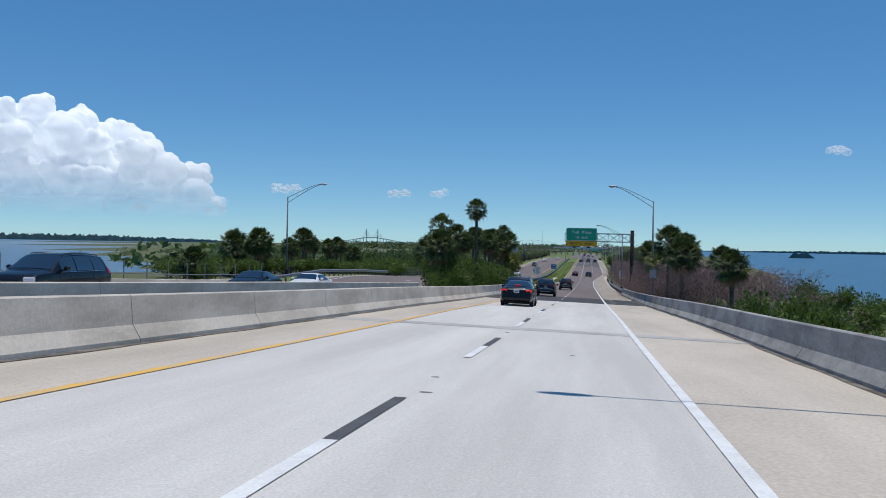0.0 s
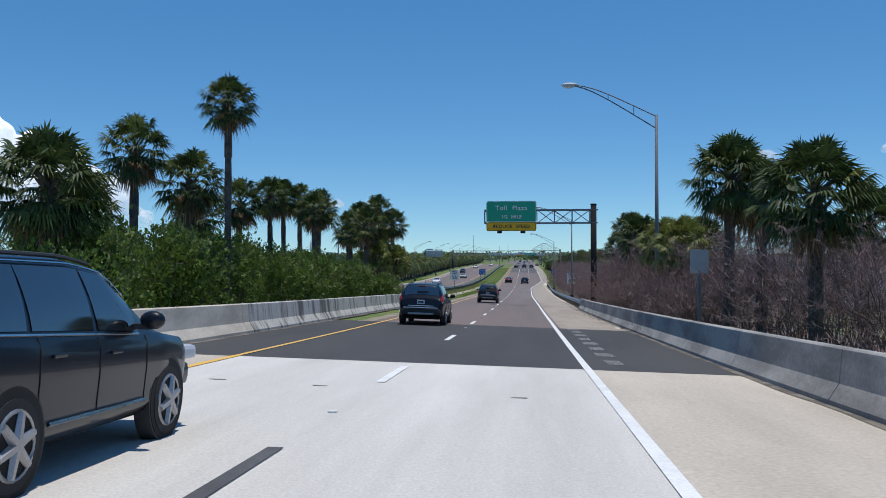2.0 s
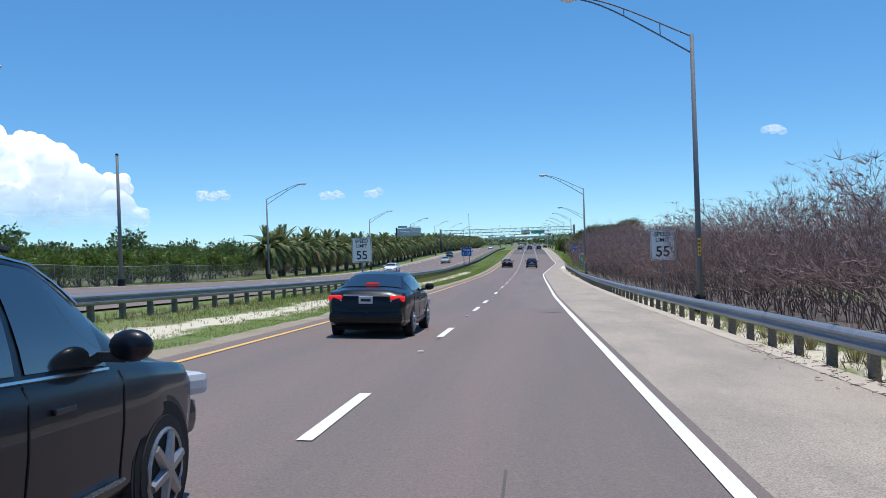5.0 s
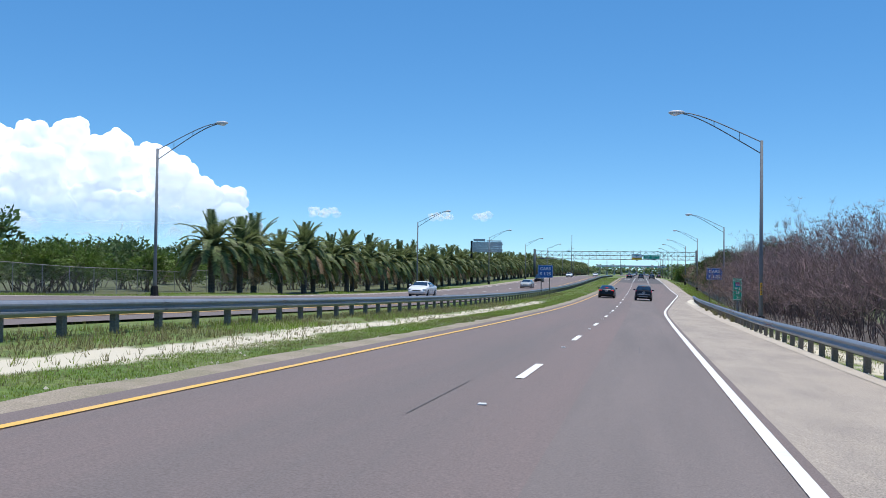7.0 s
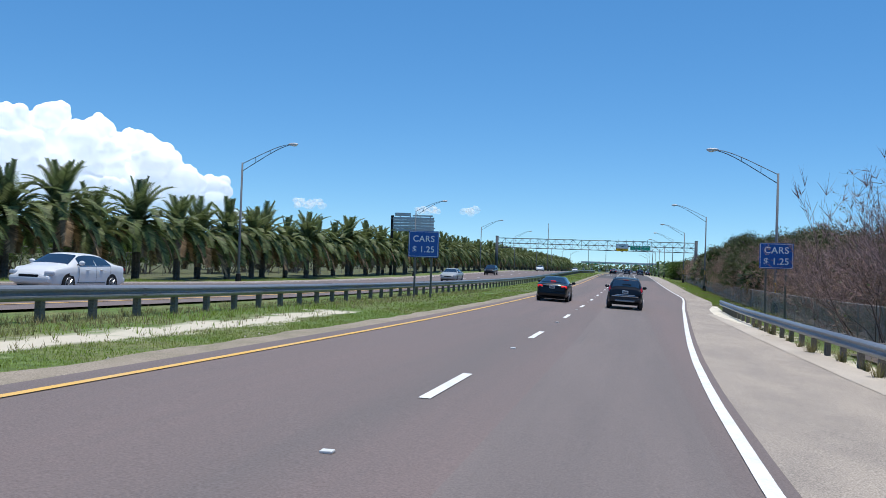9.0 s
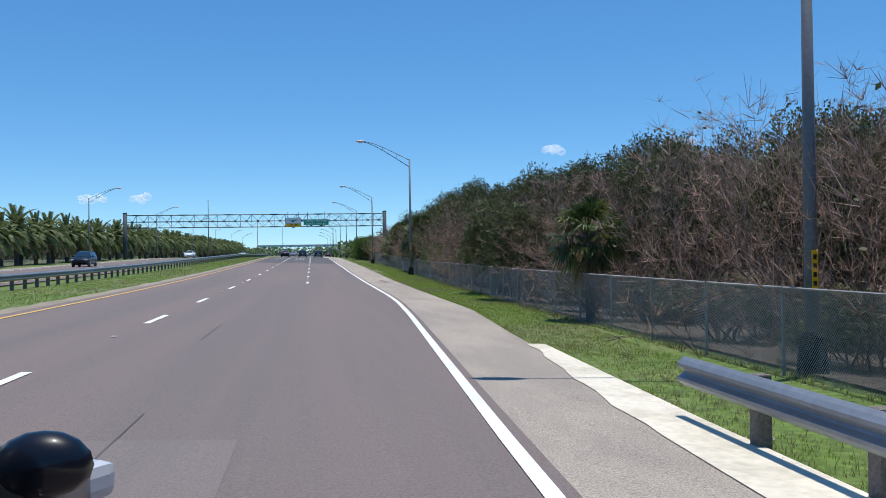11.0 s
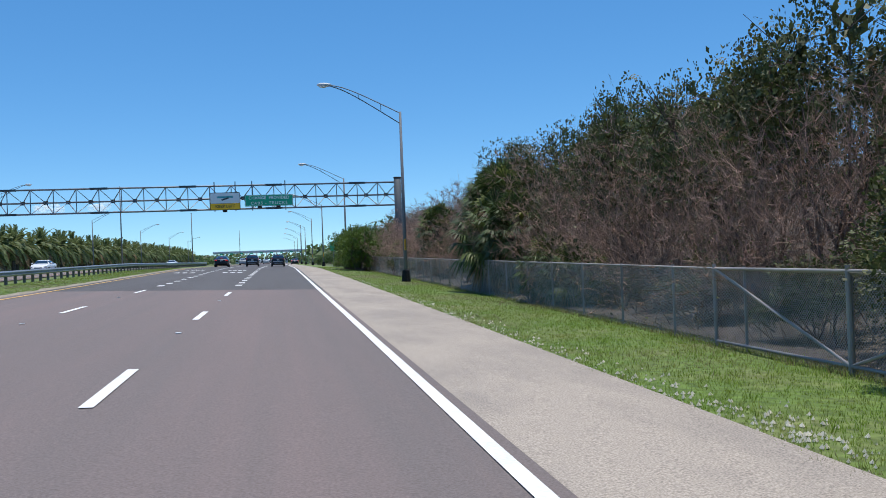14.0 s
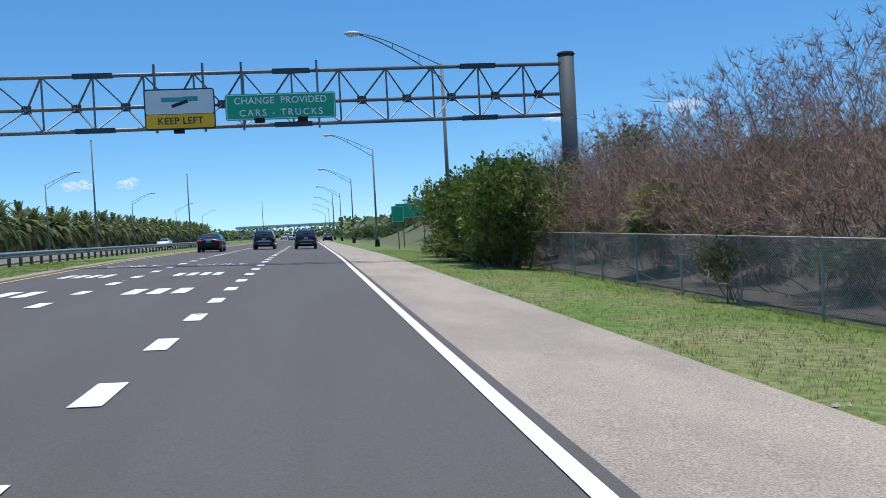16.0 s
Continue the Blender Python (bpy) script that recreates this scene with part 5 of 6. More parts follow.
for k in range(34):
    y = 366 + k * 3.4
    tall = float(np.interp(y, (366, 378, 396, 410, 430, 470), (1.4, 1.3, 1.28, 1.1, 1.15, 1.0)))
    if y > 376 and not (399 < y < 409 or 419 < y < 427):
        plant(browns[k % 2], 20.7 + place_rnd.uniform(0, 0.9), y, place_rnd.uniform(1.2, 1.5), tall * place_rnd.uniform(0.75, 1.1))
    plant((browns if y > 415 else dulls if k % 2 else backs)[k % 2], 22.2 + place_rnd.uniform(-0.8, 0.8), y + 1.5, 1.1, tall * (0.95 if y < 415 else 0.9) * (1 + 0.25 * place_rnd.random()))
    if k % 2:
        plant(browns[(k + 1) % 2], 22.0 + place_rnd.uniform(0, 1.2), y + 1.7, 1.4, tall * place_rnd.uniform(0.75, 1.0))
        plant(bares[(k + 2) % 3], 25.0 + place_rnd.uniform(-1, 1), y + 1.5, 1.6, tall * 1.1)
    else:
        plant((backs if y < 415 else bares)[(k + 1) % 2], (31.0 if y < 415 else 26.5) + place_rnd.uniform(-2, 2), y, 1.4, tall * (0.8 if y < 415 else 1.2))
        plant(shrubs[k % 2], 24.5 + place_rnd.uniform(-3, 4), y, 0.8, 0.5)
for x, y, s in ((18.7, 367.5, 0.6), (19.3, 370.5, 0.62), (18.9, 373.5, 0.5), (19.0, 400.0, 0.62), (19.4, 403.5, 0.6), (20.6, 424.0, 0.5), (20.8, 421.5, 0.5), (18.2, 336, 0.6), (18.4, 343, 0.6)):
    plant(backs[0], x, y, 0.75, s)
for k in range(5):
    plant(dulls[k % 2], 18.6 + 0.5 * (k % 2), 330 + k * 6.5, 0.9, 0.95 + 0.2 * place_rnd.random())
for x, y, s in ((16.75, 348.8, 0.5), (16.9, 358.0, 0.3)):
    plant(shrubs[0], x, y, s, s * 1.9)
for x, y, s in ((16.0, 268.5, 1.25), (16.4, 264.5, 1.3), (17.4, 272.5, 1.3), (16.8, 277, 1.1), (17.4, 281, 1.1)):
    plant(bares[int(y) % 3], x, y, 1.3, s)
for x, y, s in ((18.2, 266.0, 1.55), (18.6, 271.5, 1.45)):
    plant(dulls[0], x, y, 1.1, s)
for x, y in ((16.3, 446.5), (17.0, 449.0), (16.2, 451.5), (17.6, 454.5), (16.8, 458.0)):
    plant(shrubs[1], x, y, 0.8, 0.62)
for x, y, s in ((16.9, 446, 1.25), (17.6, 449.5, 1.35), (16.6, 452.5, 1.2), (18.4, 455, 1.3), (17.2, 459, 1.2)):
    plant(shrubs[0], x, y, s, s * 1.15)
# crowns that overhang the fence and shade it
for x, y, s, h in ((16.6, 319, 0.95, 0.9), (16.8, 325, 1.0, 1.0), (17.9, 362.5, 0.85, 0.85), (17.9, 366.5, 0.9, 0.85), (18.1, 371.0, 0.85, 0.8)):
    plant(dulls[int(y) % 2], x, y, s, h)
for x, y, s, h in ((17.5, 330.0, 0.95, 1.15), (17.7, 334.5, 1.0, 1.25), (17.9, 339.0, 0.95, 1.2), (18.1, 343.5, 0.95, 1.2)):
    plant(browns[int(y) % 2], x, y, s, h)
for k in range(5):
    plant(browns[k % 2], 19.0 + 0.4 * (k % 3), 377 + 4.0 * k, 0.8, 0.95 + 0.12 * (k % 2))
# low undergrowth close behind the fence
for k in range(22):
    y = 264 + k * 9
    plant(bares[k % 3], float(np.interp(y, (262, 332, 390, 470), (16.2, 17.6, 19.2, 20.2))) + place_rnd.uniform(0, 0.5), y, 0.75, 0.42 + 0.15 * place_rnd.random())
for k in range(34):
    y = 266 + k * 5.8
    plant(backs[k % 2], float(np.interp(y, (262, 332, 390, 470), (15.9, 17.5, 19.2, 20.2))) + place_rnd.uniform(0, 0.7), y + place_rnd.uniform(-1, 1), 0.62, 0.27 + 0.1 * place_rnd.random())
litter = material("leaf_litter", (0.10, 0.08, 0.066), 0.95, grain=0.35, grain_scale=10, stain=0.7, stain_scale=0.8, second=(0.15, 0.12, 0.10), bump=0.8, bump_scale=10)


def litter_sheet(name, fx, wide, ya, yb):
    vs, fs = [], []
    n = int((yb - ya) / 4)
    for i in range(n + 1):
        y = ya + 4 * i
        for j in range(9):
            x = fx(y) + wide * j / 8
            vs.append((x, y, terrain(x, y) + 0.06))
    for i in range(n):
        for j in range(8):
            a = i * 9 + j
            fs.append((a, a + 1, a + 10, a + 9))
    tagged(new(name, raw_mesh(name, vs, fs, litter, True)), "dark leaf litter under the thicket", "", "", "structure")


litter_sheet("litter_fence", lambda y: float(np.interp(y, (262, 332, 390, 470), (14.6, 16.2, 17.8, 18.8))), 14, 262, 466)
litter_sheet("litter_rail", lambda y: 12.2, 14, 76, 262)
# woods farther off
for k in range(26):
    plant(mangrove, -41 + place_rnd.uniform(-3, 2), 238 + k * 5, 1.3, 1.0 + 0.3 * place_rnd.random())
for k in range(110):
    y = 190 + k * 6.5
    plant(fars[k % 2], -47 - (k % 4) * 7 + place_rnd.uniform(-3, 3), y, 1.0, 0.85 + 0.25 * place_rnd.random())
for k in range(46):
    y = 476 + k * 12
    plant(fars[k % 2], 27 + (k % 3) * 8 + place_rnd.uniform(-3, 3), y, 0.9, 0.55 + 0.25 * place_rnd.random())
for k in range(40):
    plant(mangrove, -38 - 2.5 * (k % 3), 158 + k * 2.2 + place_rnd.uniform(-2, 2), 1.25, 1.0 + 0.25 * place_rnd.random())


def far_woods(name, xa, ya, xb, yb, tall, n, leaf, label, seed):
    r = rnd(seed)
    b = Bits()
    for k in range(n):
        t = k / n + r.uniform(-0.5, 0.5) / n
        c = Vector((xa + (xb - xa) * t + r.uniform(-12, 12), ya + (yb - ya) * t + r.uniform(-12, 12), -1.5))
        hh = tall * r.uniform(0.5, 1.1)
        for j in range(26):
            p = c + Vector((r.uniform(-1, 1) * tall * 0.9, r.uniform(-1, 1) * tall * 0.6, hh * (0.1 + 0.9 * r.random() ** 0.6)))
            a = sphere_dir(r.uniform(0, 6.28), r.uniform(-0.7, 0.9)) * leaf * r.uniform(0.6, 1.3)
            w = a.orthogonal().normalized() * a.length * 0.6
            b.quad(p - a, p + w, p + a, p - w, 0)
    return tagged(new(name, b.mesh(name, [M["leaf_far"]])), label, "woods", "", "stuff")


far_woods("far_woods", -120, 640, -40, 1250, 9, 150, 1.6, "band of distant green woods", 1)
far_woods("far_woods", 35, 700, 60, 1250, 9, 90, 1.6, "band of distant green woods", 2)
far_woods("far_woods", -420, 1300, 140, 1300, 12, 170, 2.2, "distant green woods beyond the toll plaza", 3)
far_woods("far_woods", -130, 280, -240, 900, 8, 130, 1.7, "band of distant green woods", 4)


# ---- grass ----
def grass(name, fx0, fx1, ya, yb, n, tall, mats, label, seed, near=None, blade=0.006):
    """Tufts of three blades; near: the place along the road round which they stand closest."""
    r = rnd(seed)
    b = Bits()
    for k in range(n):
        y = r.uniform(ya, yb) if near is None or k % 3 == 0 else min(yb, max(ya, r.gauss(near, (yb - ya) * 0.2)))
        x = r.uniform(fx0(y), fx1(y))
        if noise.noise((x * 0.5, y * 0.25, seed)) < -0.5:
            continue
        p = Vector((x, y, terrain(x, y) - 0.01))
        hh = tall * r.uniform(0.4, 1.3) * (1 + 0.5 * noise.noise((x * 1.1, y * 0.8, seed)))
        m = 1 if noise.noise((x * 0.35, y * 0.15, seed + 9)) + r.uniform(-0.25, 0.25) > 0.25 else 0
        for j in range(3):
            a = r.uniform(0, 6.283)
            s = Vector((math.cos(a), math.sin(a), 0))
            t = Vector((-s.y, s.x, 0)) * blade
            q = p + s * 0.04
            b.tri(q - t, q + t, q + s * hh * r.uniform(0.3, 0.9) + Vector((0, 0, hh)), m)
    return tagged(new(name, b.mesh(name, mats)), label, "grass", "", "stuff")


G2 = [M["grass"], M["grass_dry"]]
grass("verge_grass", lambda y: kerb(y) - 0.12 + 0.2 * noise.noise((y * 0.7, 3, 0)), lambda y: kerb(y) + float(np.interp(y, (280, 300, 390, 470), (3.4, 2.4, 3.9, 5.0))), 276, 480, 92000, 0.06, G2, "bright green mown verge grass", 3, 350)
grass("median_grass", lambda y: -2.7, lambda y: -1.15, 126, 300, 40000, 0.06, G2, "green median grass", 4, 215)
grass("median_grass", lambda y: -5.6, lambda y: -1.15, 262, 470, 24000, 0.07, G2, "green median grass", 5, blade=0.012)
grass("median_weeds", lambda y: -7.0, lambda y: -4.0, 126, 300, 16000, 0.16, [M["grass_dry"], M["grass"]], "dry weeds under the guardrail", 6, 210, 0.009)
grass("median_weeds", lambda y: -4.2, lambda y: -2.6, 126, 290, 2200, 0.12, [M["grass_dry"], M["grass"]], "thin weeds on the sand", 12, 210, 0.009)
grass("rail_weeds", lambda y: kerb(y) + 0.2, lambda y: 13.0, 128, 282, 4500, 0.17, [M["grass_dry"], M["grass"]], "dry weeds behind the guardrail", 7, 160, 0.008)
grass("far_verge_grass", lambda y: -28, lambda y: -23.5, 200, 330, 12000, 0.12, G2, "green verge grass beyond the opposite lanes", 8, blade=0.015)
grass("fence_weeds", lambda y: float(np.interp(y, (262, 332, 390, 470), (13.9, 15.6, 17.1, 18.1))), lambda y: float(np.interp(y, (262, 332, 390, 470), (15.0, 16.8, 18.4, 19.4))), 290, 470, 14000, 0.13, [M["grass_dry"], M["grass"]], "rank weeds along the fence", 9, 350, 0.008)


def dry_clump(seed):
    r = rnd(seed)
    b = Bits()
    for k in range(90):
        a = r.uniform(0, 6.283)
        d = Vector((math.cos(a), math.sin(a), 0))
        q = d * r.uniform(0, 0.14) + Vector((0, 0, -0.02))
        t = Vector((-d.y, d.x, 0)) * 0.006
        hh = r.uniform(0.15, 0.42)
        mid = q + d * hh * 0.35 + Vector((0, 0, hh * 0.8))
        b.quad(q - t, q + t, mid + t * 0.7, mid - t * 0.7, 0)
        b.tri(mid - t * 0.7, mid + t * 0.7, mid + d * hh * 0.5 + Vector((0, 0, hh * 0.1)), 0)
    return tagged(new("dry_grass_clump", b.mesh("dry_grass_clump", [M["grass_dry"]])), "dry brown grass clump beside the guardrail", "grass", "dry grass clumps")


clumps = [dry_clump(300 + k) for k in range(2)]
for k in range(34):
    x = 10.85 + 0.5 * place_rnd.random()
    y = (129 + k * 1.7 if k < 16 else 236 + (k - 16) * 2.3) + place_rnd.uniform(-0.6, 0.6)
    m = pose(x, y, terrain(x, y) + 0.03, 0, 0, place_rnd.uniform(0, 360))
    ob = clumps[k] if k < 2 else copy_thing(clumps[k % 2], m)
    ob.matrix_basis = m
    f = place_rnd.uniform(0.6, 1.15)
    ob.scale = (f, f, f)


def fallen_twigs(name, fx, ya, yb, n, label, seed):
    """Loose broken twigs lying on the pavement."""
    r = rnd(seed)
    b = Bits()
    for k in range(n):
        y = r.uniform(ya, yb)
        x = fx(y) - abs(r.gauss(0, 0.35))
        a = r.uniform(0, 6.283)
        d = Vector((math.cos(a), math.sin(a), r.uniform(0, 0.12))) * r.uniform(0.04, 0.2)
        p = Vector((x, y, level(x, y) + 0.012))
        b.stick(p - d * 0.5, p + d * 0.5 + Vector((0, 0, 0.01)), 0.007, 0.004, 0)
    return tagged(new(name, b.mesh(name, [M["twig_dark"]])), label, "twig litter", "", "stuff")


fallen_twigs("fallen_twigs", lambda y: 10.35, 100, 127, 170, "dry broken twigs along the barrier foot", 41)
fallen_twigs("fallen_twigs", lambda y: kerb(y) + 0.1, 128, 150, 320, "dry broken twigs below the guardrail", 42)


def shell_bits(name, fx, ya, yb, n, label, seed):
    r = rnd(seed)
    b = Bits()
    for k in range(n):
        y = min(yb, max(ya, r.gauss((ya + yb) / 2, (yb - ya) * 0.25)))
        x = fx(y) + r.gauss(0.15, 0.3)
        s = r.uniform(0.01, 0.04)
        p = Vector((x, y, max(terrain(x, y), level(x, y) - 0.05) + 0.03))
        q = [p + Vector((s * r.uniform(0.6, 1.3) * math.cos(t), s * r.uniform(0.6, 1.3) * math.sin(t), -0.02)) for t in (0.2, 2.3, 4.3)]
        top = p + Vector((0, 0, s * 0.5))
        for i in range(3):
            b.tri(q[i], q[(i + 1) % 3], top, 0)
    return tagged(new(name, b.mesh(name, [M["sand"]])), label, "shell fragments", "", "stuff")


shell_bits("shell_fragments", lambda y: kerb(y), 336, 420, 900, "pale shell and gravel fragments at the grass edge", 43)
shell_bits("shell_fragments", lambda y: 13.6, 366, 373, 160, "pale shell debris scattered on the grass verge", 46)
shell_bits("shell_fragments", lambda y: -1.1, 128, 250, 700, "pale gravel fragments on the median edge", 44)
shell_bits("shell_fragments", lambda y: kerb(y) + 0.25, 128, 290, 700, "pale gravel fragments below the guardrail", 45)


# ---- vehicles ----
M.update(
    tyre=material("tyre_rubber", (0.018, 0.018, 0.019), 0.85, grain=0.2),
    alloy=material("alloy_wheel", (0.35, 0.35, 0.36), 0.35, 0.8, grain=0.1),
    car_glass=material("tinted_car_glass", (0.012, 0.015, 0.018), 0.06, spec=0.9),
    chrome=material("chrome_trim", (0.62, 0.62, 0.63), 0.18, 1.0),
    plastic=material("grey_plastic_trim", (0.03, 0.03, 0.032), 0.6, grain=0.15),
    underside=material("black_underside", (0.01, 0.01, 0.01), 0.9),
    headlight=material("headlight_glass", (0.55, 0.57, 0.6), 0.1, spec=0.8),
    plate_white=material("plate_white", (0.62, 0.64, 0.66), 0.5),
    red_lens=material("red_tail_lens", (0.35, 0.01, 0.012), 0.2, spec=0.7),
)


M["car_glass"].node_tree.nodes["Principled BSDF"].inputs["IOR"].default_value = 2.0


def glowing(name, colour, power):
    m = material(name, colour, 0.25)
    p = m.node_tree.nodes["Principled BSDF"]
    p.inputs["Emission Color"].default_value, p.inputs["Emission Strength"].default_value = (*colour, 1), power
    return m


M["brake_lens"] = glowing("lit_brake_lens", (0.85, 0.02, 0.015), 0.55)


def paint_coat(name, colour):
    m = material(name, colour, 0.35, grain=0.02, stain=0.25, stain_scale=1.3, second=[c * 0.8 + 0.002 for c in colour], spec=0.2)
    p = m.node_tree.nodes["Principled BSDF"]
    p.inputs["Coat Weight"].default_value, p.inputs["Coat Roughness"].default_value = 0.45, 0.04
    return m


PAINT = {k: paint_coat(k + "_car_paint", c) for k, c in dict(black=(0.004, 0.0045, 0.006), navy=(0.005, 0.007, 0.013), white=(0.75, 0.76, 0.76), silver=(0.36, 0.38, 0.38), maroon=(0.03, 0.012, 0.014),
                                                            green=(0.03, 0.06, 0.045)).items()}


class Hull:
    """A car's skin: sections along its length, drawn from a few curves (y forward)."""

    def __init__(self, spec):
        self.s = spec
        self.y = np.linspace(spec["top"][0][0], spec["top"][-1][0], 90)
        self.c = {}
        for key in ("top", "belt", "wide", "roof", "low"):
            pts = spec[key]
            v = np.interp(self.y, [p[0] for p in pts], [p[1] for p in pts])
            self.c[key] = np.convolve(np.pad(v, 2, mode="edge"), np.array((1, 2, 3, 2, 1)) / 9, mode="valid")

    def at(self, key, y):
        return float(np.interp(y, self.y, self.c[key]))

    def half(self, y):
        zt, zb, w, r, b = (self.at(k, y) for k in ("top", "belt", "wide", "roof", "low"))
        zb = min(zb, zt - 0.05)
        a, e = (r, zt - 0.06), (w * 0.955, zb + 0.015)
        side = [(a[0] + (e[0] - a[0]) * k + 0.03 * math.sin(k * math.pi) * min(1, (zt - zb) * 2), a[1] + (e[1] - a[1]) * k) for k in (0, 0.25, 0.5, 0.75, 1)]
        return [(0, zt), (0.5 * r, zt - 0.008), (0.86 * r, zt - 0.025)] + side + [(w, zb - 0.06), (w * 1.005, zb * 0.62 + b * 0.38), (w * 0.985, zb * 0.3 + b * 0.7), (w * 0.985, b + 0.12), (w * 0.93, b + 0.03), (w * 0.8, b)]

    def point(self, y, j, sx=1, out=0.0):
        h = self.half(y)
        k = min(int(j), len(h) - 2)
        t = j - k
        x, z = h[k][0] * (1 - t) + h[k + 1][0] * t, h[k][1] * (1 - t) + h[k + 1][1] * t
        return Vector((sx * (x + (out if j > 2.9 else 0)), y, z + (out if j <= 3.2 else 0)))

    def mesh(self, paint):
        vs, fs = [], []
        for y in self.y:
            h = self.half(y)
            ring = h + [(-x, z) for x, z in reversed(h[1:])]
            vs += [(x, y, z) for x, z in ring]
        k = len(ring)
        n = len(self.y)
        for i in range(n - 1):
            for j in range(k):
                a, c = i * k + j, i * k + (j + 1) % k
                fs.append((a, c, c + k, a + k))
        fs.append(tuple(range(k))[::-1])
        fs.append(tuple(range((n - 1) * k, n * k)))
        return raw_mesh("body", vs, fs, paint, True)

    def patch(self, name, ya, yb, ja, jb, sx, mat, out=0.008, slope=0.0, ny=8, nj=5, across=False):
        """A pane that follows the skin; across: over the car's middle line."""
        vs, fs = [], []
        for i in range(ny + 1):
            for k in range(nj + 1):
                t = k / nj
                j = ja + (jb - ja) * t
                y = ya + (yb - ya) * i / ny
                if across:
                    u = 2 * t - 1
                    q = self.point(y, ja + (jb - ja) * abs(u), 1 if u >= 0 else -1, out)
                else:
                    q = self.point(y + slope * (1 - t), j, sx, out)
                vs.append(tuple(q))
        for i in range(ny):
            for k in range(nj):
                a = i * (nj + 1) + k
                fs.append((a, a + 1, a + nj + 2, a + nj + 1))
        return raw_mesh(name, vs, fs, mat, True)


def vehicle(name, label, category, paint, spec, brake=False):
    car = tagged(empty(name), label, category)
    hull = Hull(spec)
    W, H = spec["w"] / 2, spec["h"]
    yr, yf = float(hull.y[0]), float(hull.y[-1])
    part("body", hull.mesh(paint), None, car)
    ra, rb = spec["rear_glass"]
    rear = part("rear_window", hull.patch("rear_window", ra, rb, 0, 3.5 if spec["tall"] else 2.7, 1, M["car_glass"], 0.012, across=True, nj=8), None, car)
    fa, fb = spec["front_glass"]
    part("windshield", hull.patch("windshield", fa, fb, 0, 2.8, 1, M["car_glass"], 0.012, across=True, nj=8), None, car)
    zb = hull.at("belt", 0)
    for sx in (-1, 1):
        for a, b, sl in spec["side_glass"]:
            part("side_window", hull.patch("side_window", a, b, 3.25, 6.75, sx, M["car_glass"], 0.008, sl), None, car)
        a, b = spec["side_glass"][0][0], spec["side_glass"][-1][1]
        pts = [hull.point(a + (b - a) * k / 14, 6.95, sx, 0.012) for k in range(15)]
        part("window_trim", tube(pts, 0.011, 5), M["chrome"], car)
        if spec["tall"]:
            pts = [hull.point(a - 0.04 + (b - a) * k / 14, 3.1, sx, 0.012) for k in range(15)]
            part("window_trim", tube(pts, 0.009, 5), M["chrome"], car)
        my = fb - 0.45
        mx = hull.at("wide", my)
        mirror = part("mirror", ball(fresh(), sx * (mx + 0.11), my, zb + 0.12, 0.12, 0.075, 0.085, 12, 8), paint, car, smooth=True)
        part("mirror_stalk", box(fresh(), sx * (mx + 0.01), my, zb + 0.06, 0.16, 0.06, 0.05), M["plastic"], mirror)
        for hy in spec["handles"]:
            q = hull.point(hy, 8.3, sx, 0.01)
            part("door_handle", box(fresh(), q.x, q.y, q.z, 0.03, 0.19, 0.032, bevel=0.01), paint, car)
        for dy in spec["doors"]:
            pts = [hull.point(dy, 7.2 + 3.6 * k / 8, sx, 0.001) for k in range(9)]
            part("door_seam", tube(pts, 0.006, 4), M["underside"], car)
        pts = [hull.point(-spec["base"] / 2 + 0.5 + (spec["base"] - 1.0) * k / 8, 10.6, sx, 0.012) for k in range(9)]
        part("sill_strip", tube(pts, 0.02, 5), M["chrome" if spec.get("trim") else "plastic"], car)
    R = spec["wheel"]
    for sy in (-1, 1):
        for sx in (-1, 1):
            wy = spec["axle"] + sy * spec["base"] / 2
            w = hull.at("wide", wy) * 0.99
            if spec.get("trim"):
                part("wheel_arch", rod(fresh(), (sx * (w - 0.14), wy, R + 0.02), (sx * (w + 0.008), wy, R + 0.02), R + 0.075, R + 0.06, 32), M["plastic"], car)
            # black disc on the body side stands for the shaded wheel well
            part("wheel_well_shade", rod(fresh(), (sx * (w - 0.13), wy, R + 0.01), (sx * (w + 0.014), wy, R + 0.01), R + 0.035, sides=32), M["underside"], car)
            bm = rod(fresh(), (sx * (w - 0.19), wy, R), (sx * (w + 0.022), wy, R), R, sides=32)
            bmesh.ops.bevel(bm, geom=[e for e in bm.edges if abs(e.verts[0].co.x - e.verts[1].co.x) < 1e-5], offset=0.035, segments=2, affect="EDGES")
            wheel = part("wheel", bm, M["tyre"], car, "black tyre")
            # black disc stands for the shaded gaps between the spokes
            part("rim", rod(fresh(), (sx * (w - 0.1), wy, R), (sx * (w + 0.024), wy, R), R * 0.68, R * 0.66, 28), M["underside"], wheel)
            pts = [Vector((sx * (w + 0.026), wy + math.cos(k * 0.2618) * R * 0.66, R + math.sin(k * 0.2618) * R * 0.66)) for k in range(25)]
            part("rim_ring", tube(pts, 0.016, 5), M["alloy"], wheel)
            hub = Vector((sx * (w + 0.03), wy, R))
            for k in range(6):
                a = k * 1.0472 + 0.3
                o = hub + Vector((0, math.cos(a), math.sin(a))) * R * 0.63
                part("spoke", rod(fresh(), hub, o, 0.045, 0.032, 6), M["alloy"], wheel)
            part("hubcap", rod(fresh(), hub - Vector((sx * 0.02, 0, 0)), hub + Vector((sx * 0.015, 0, 0)), 0.06, sides=12), M["alloy"], wheel)
    lz, lh, lw = spec["tail"]
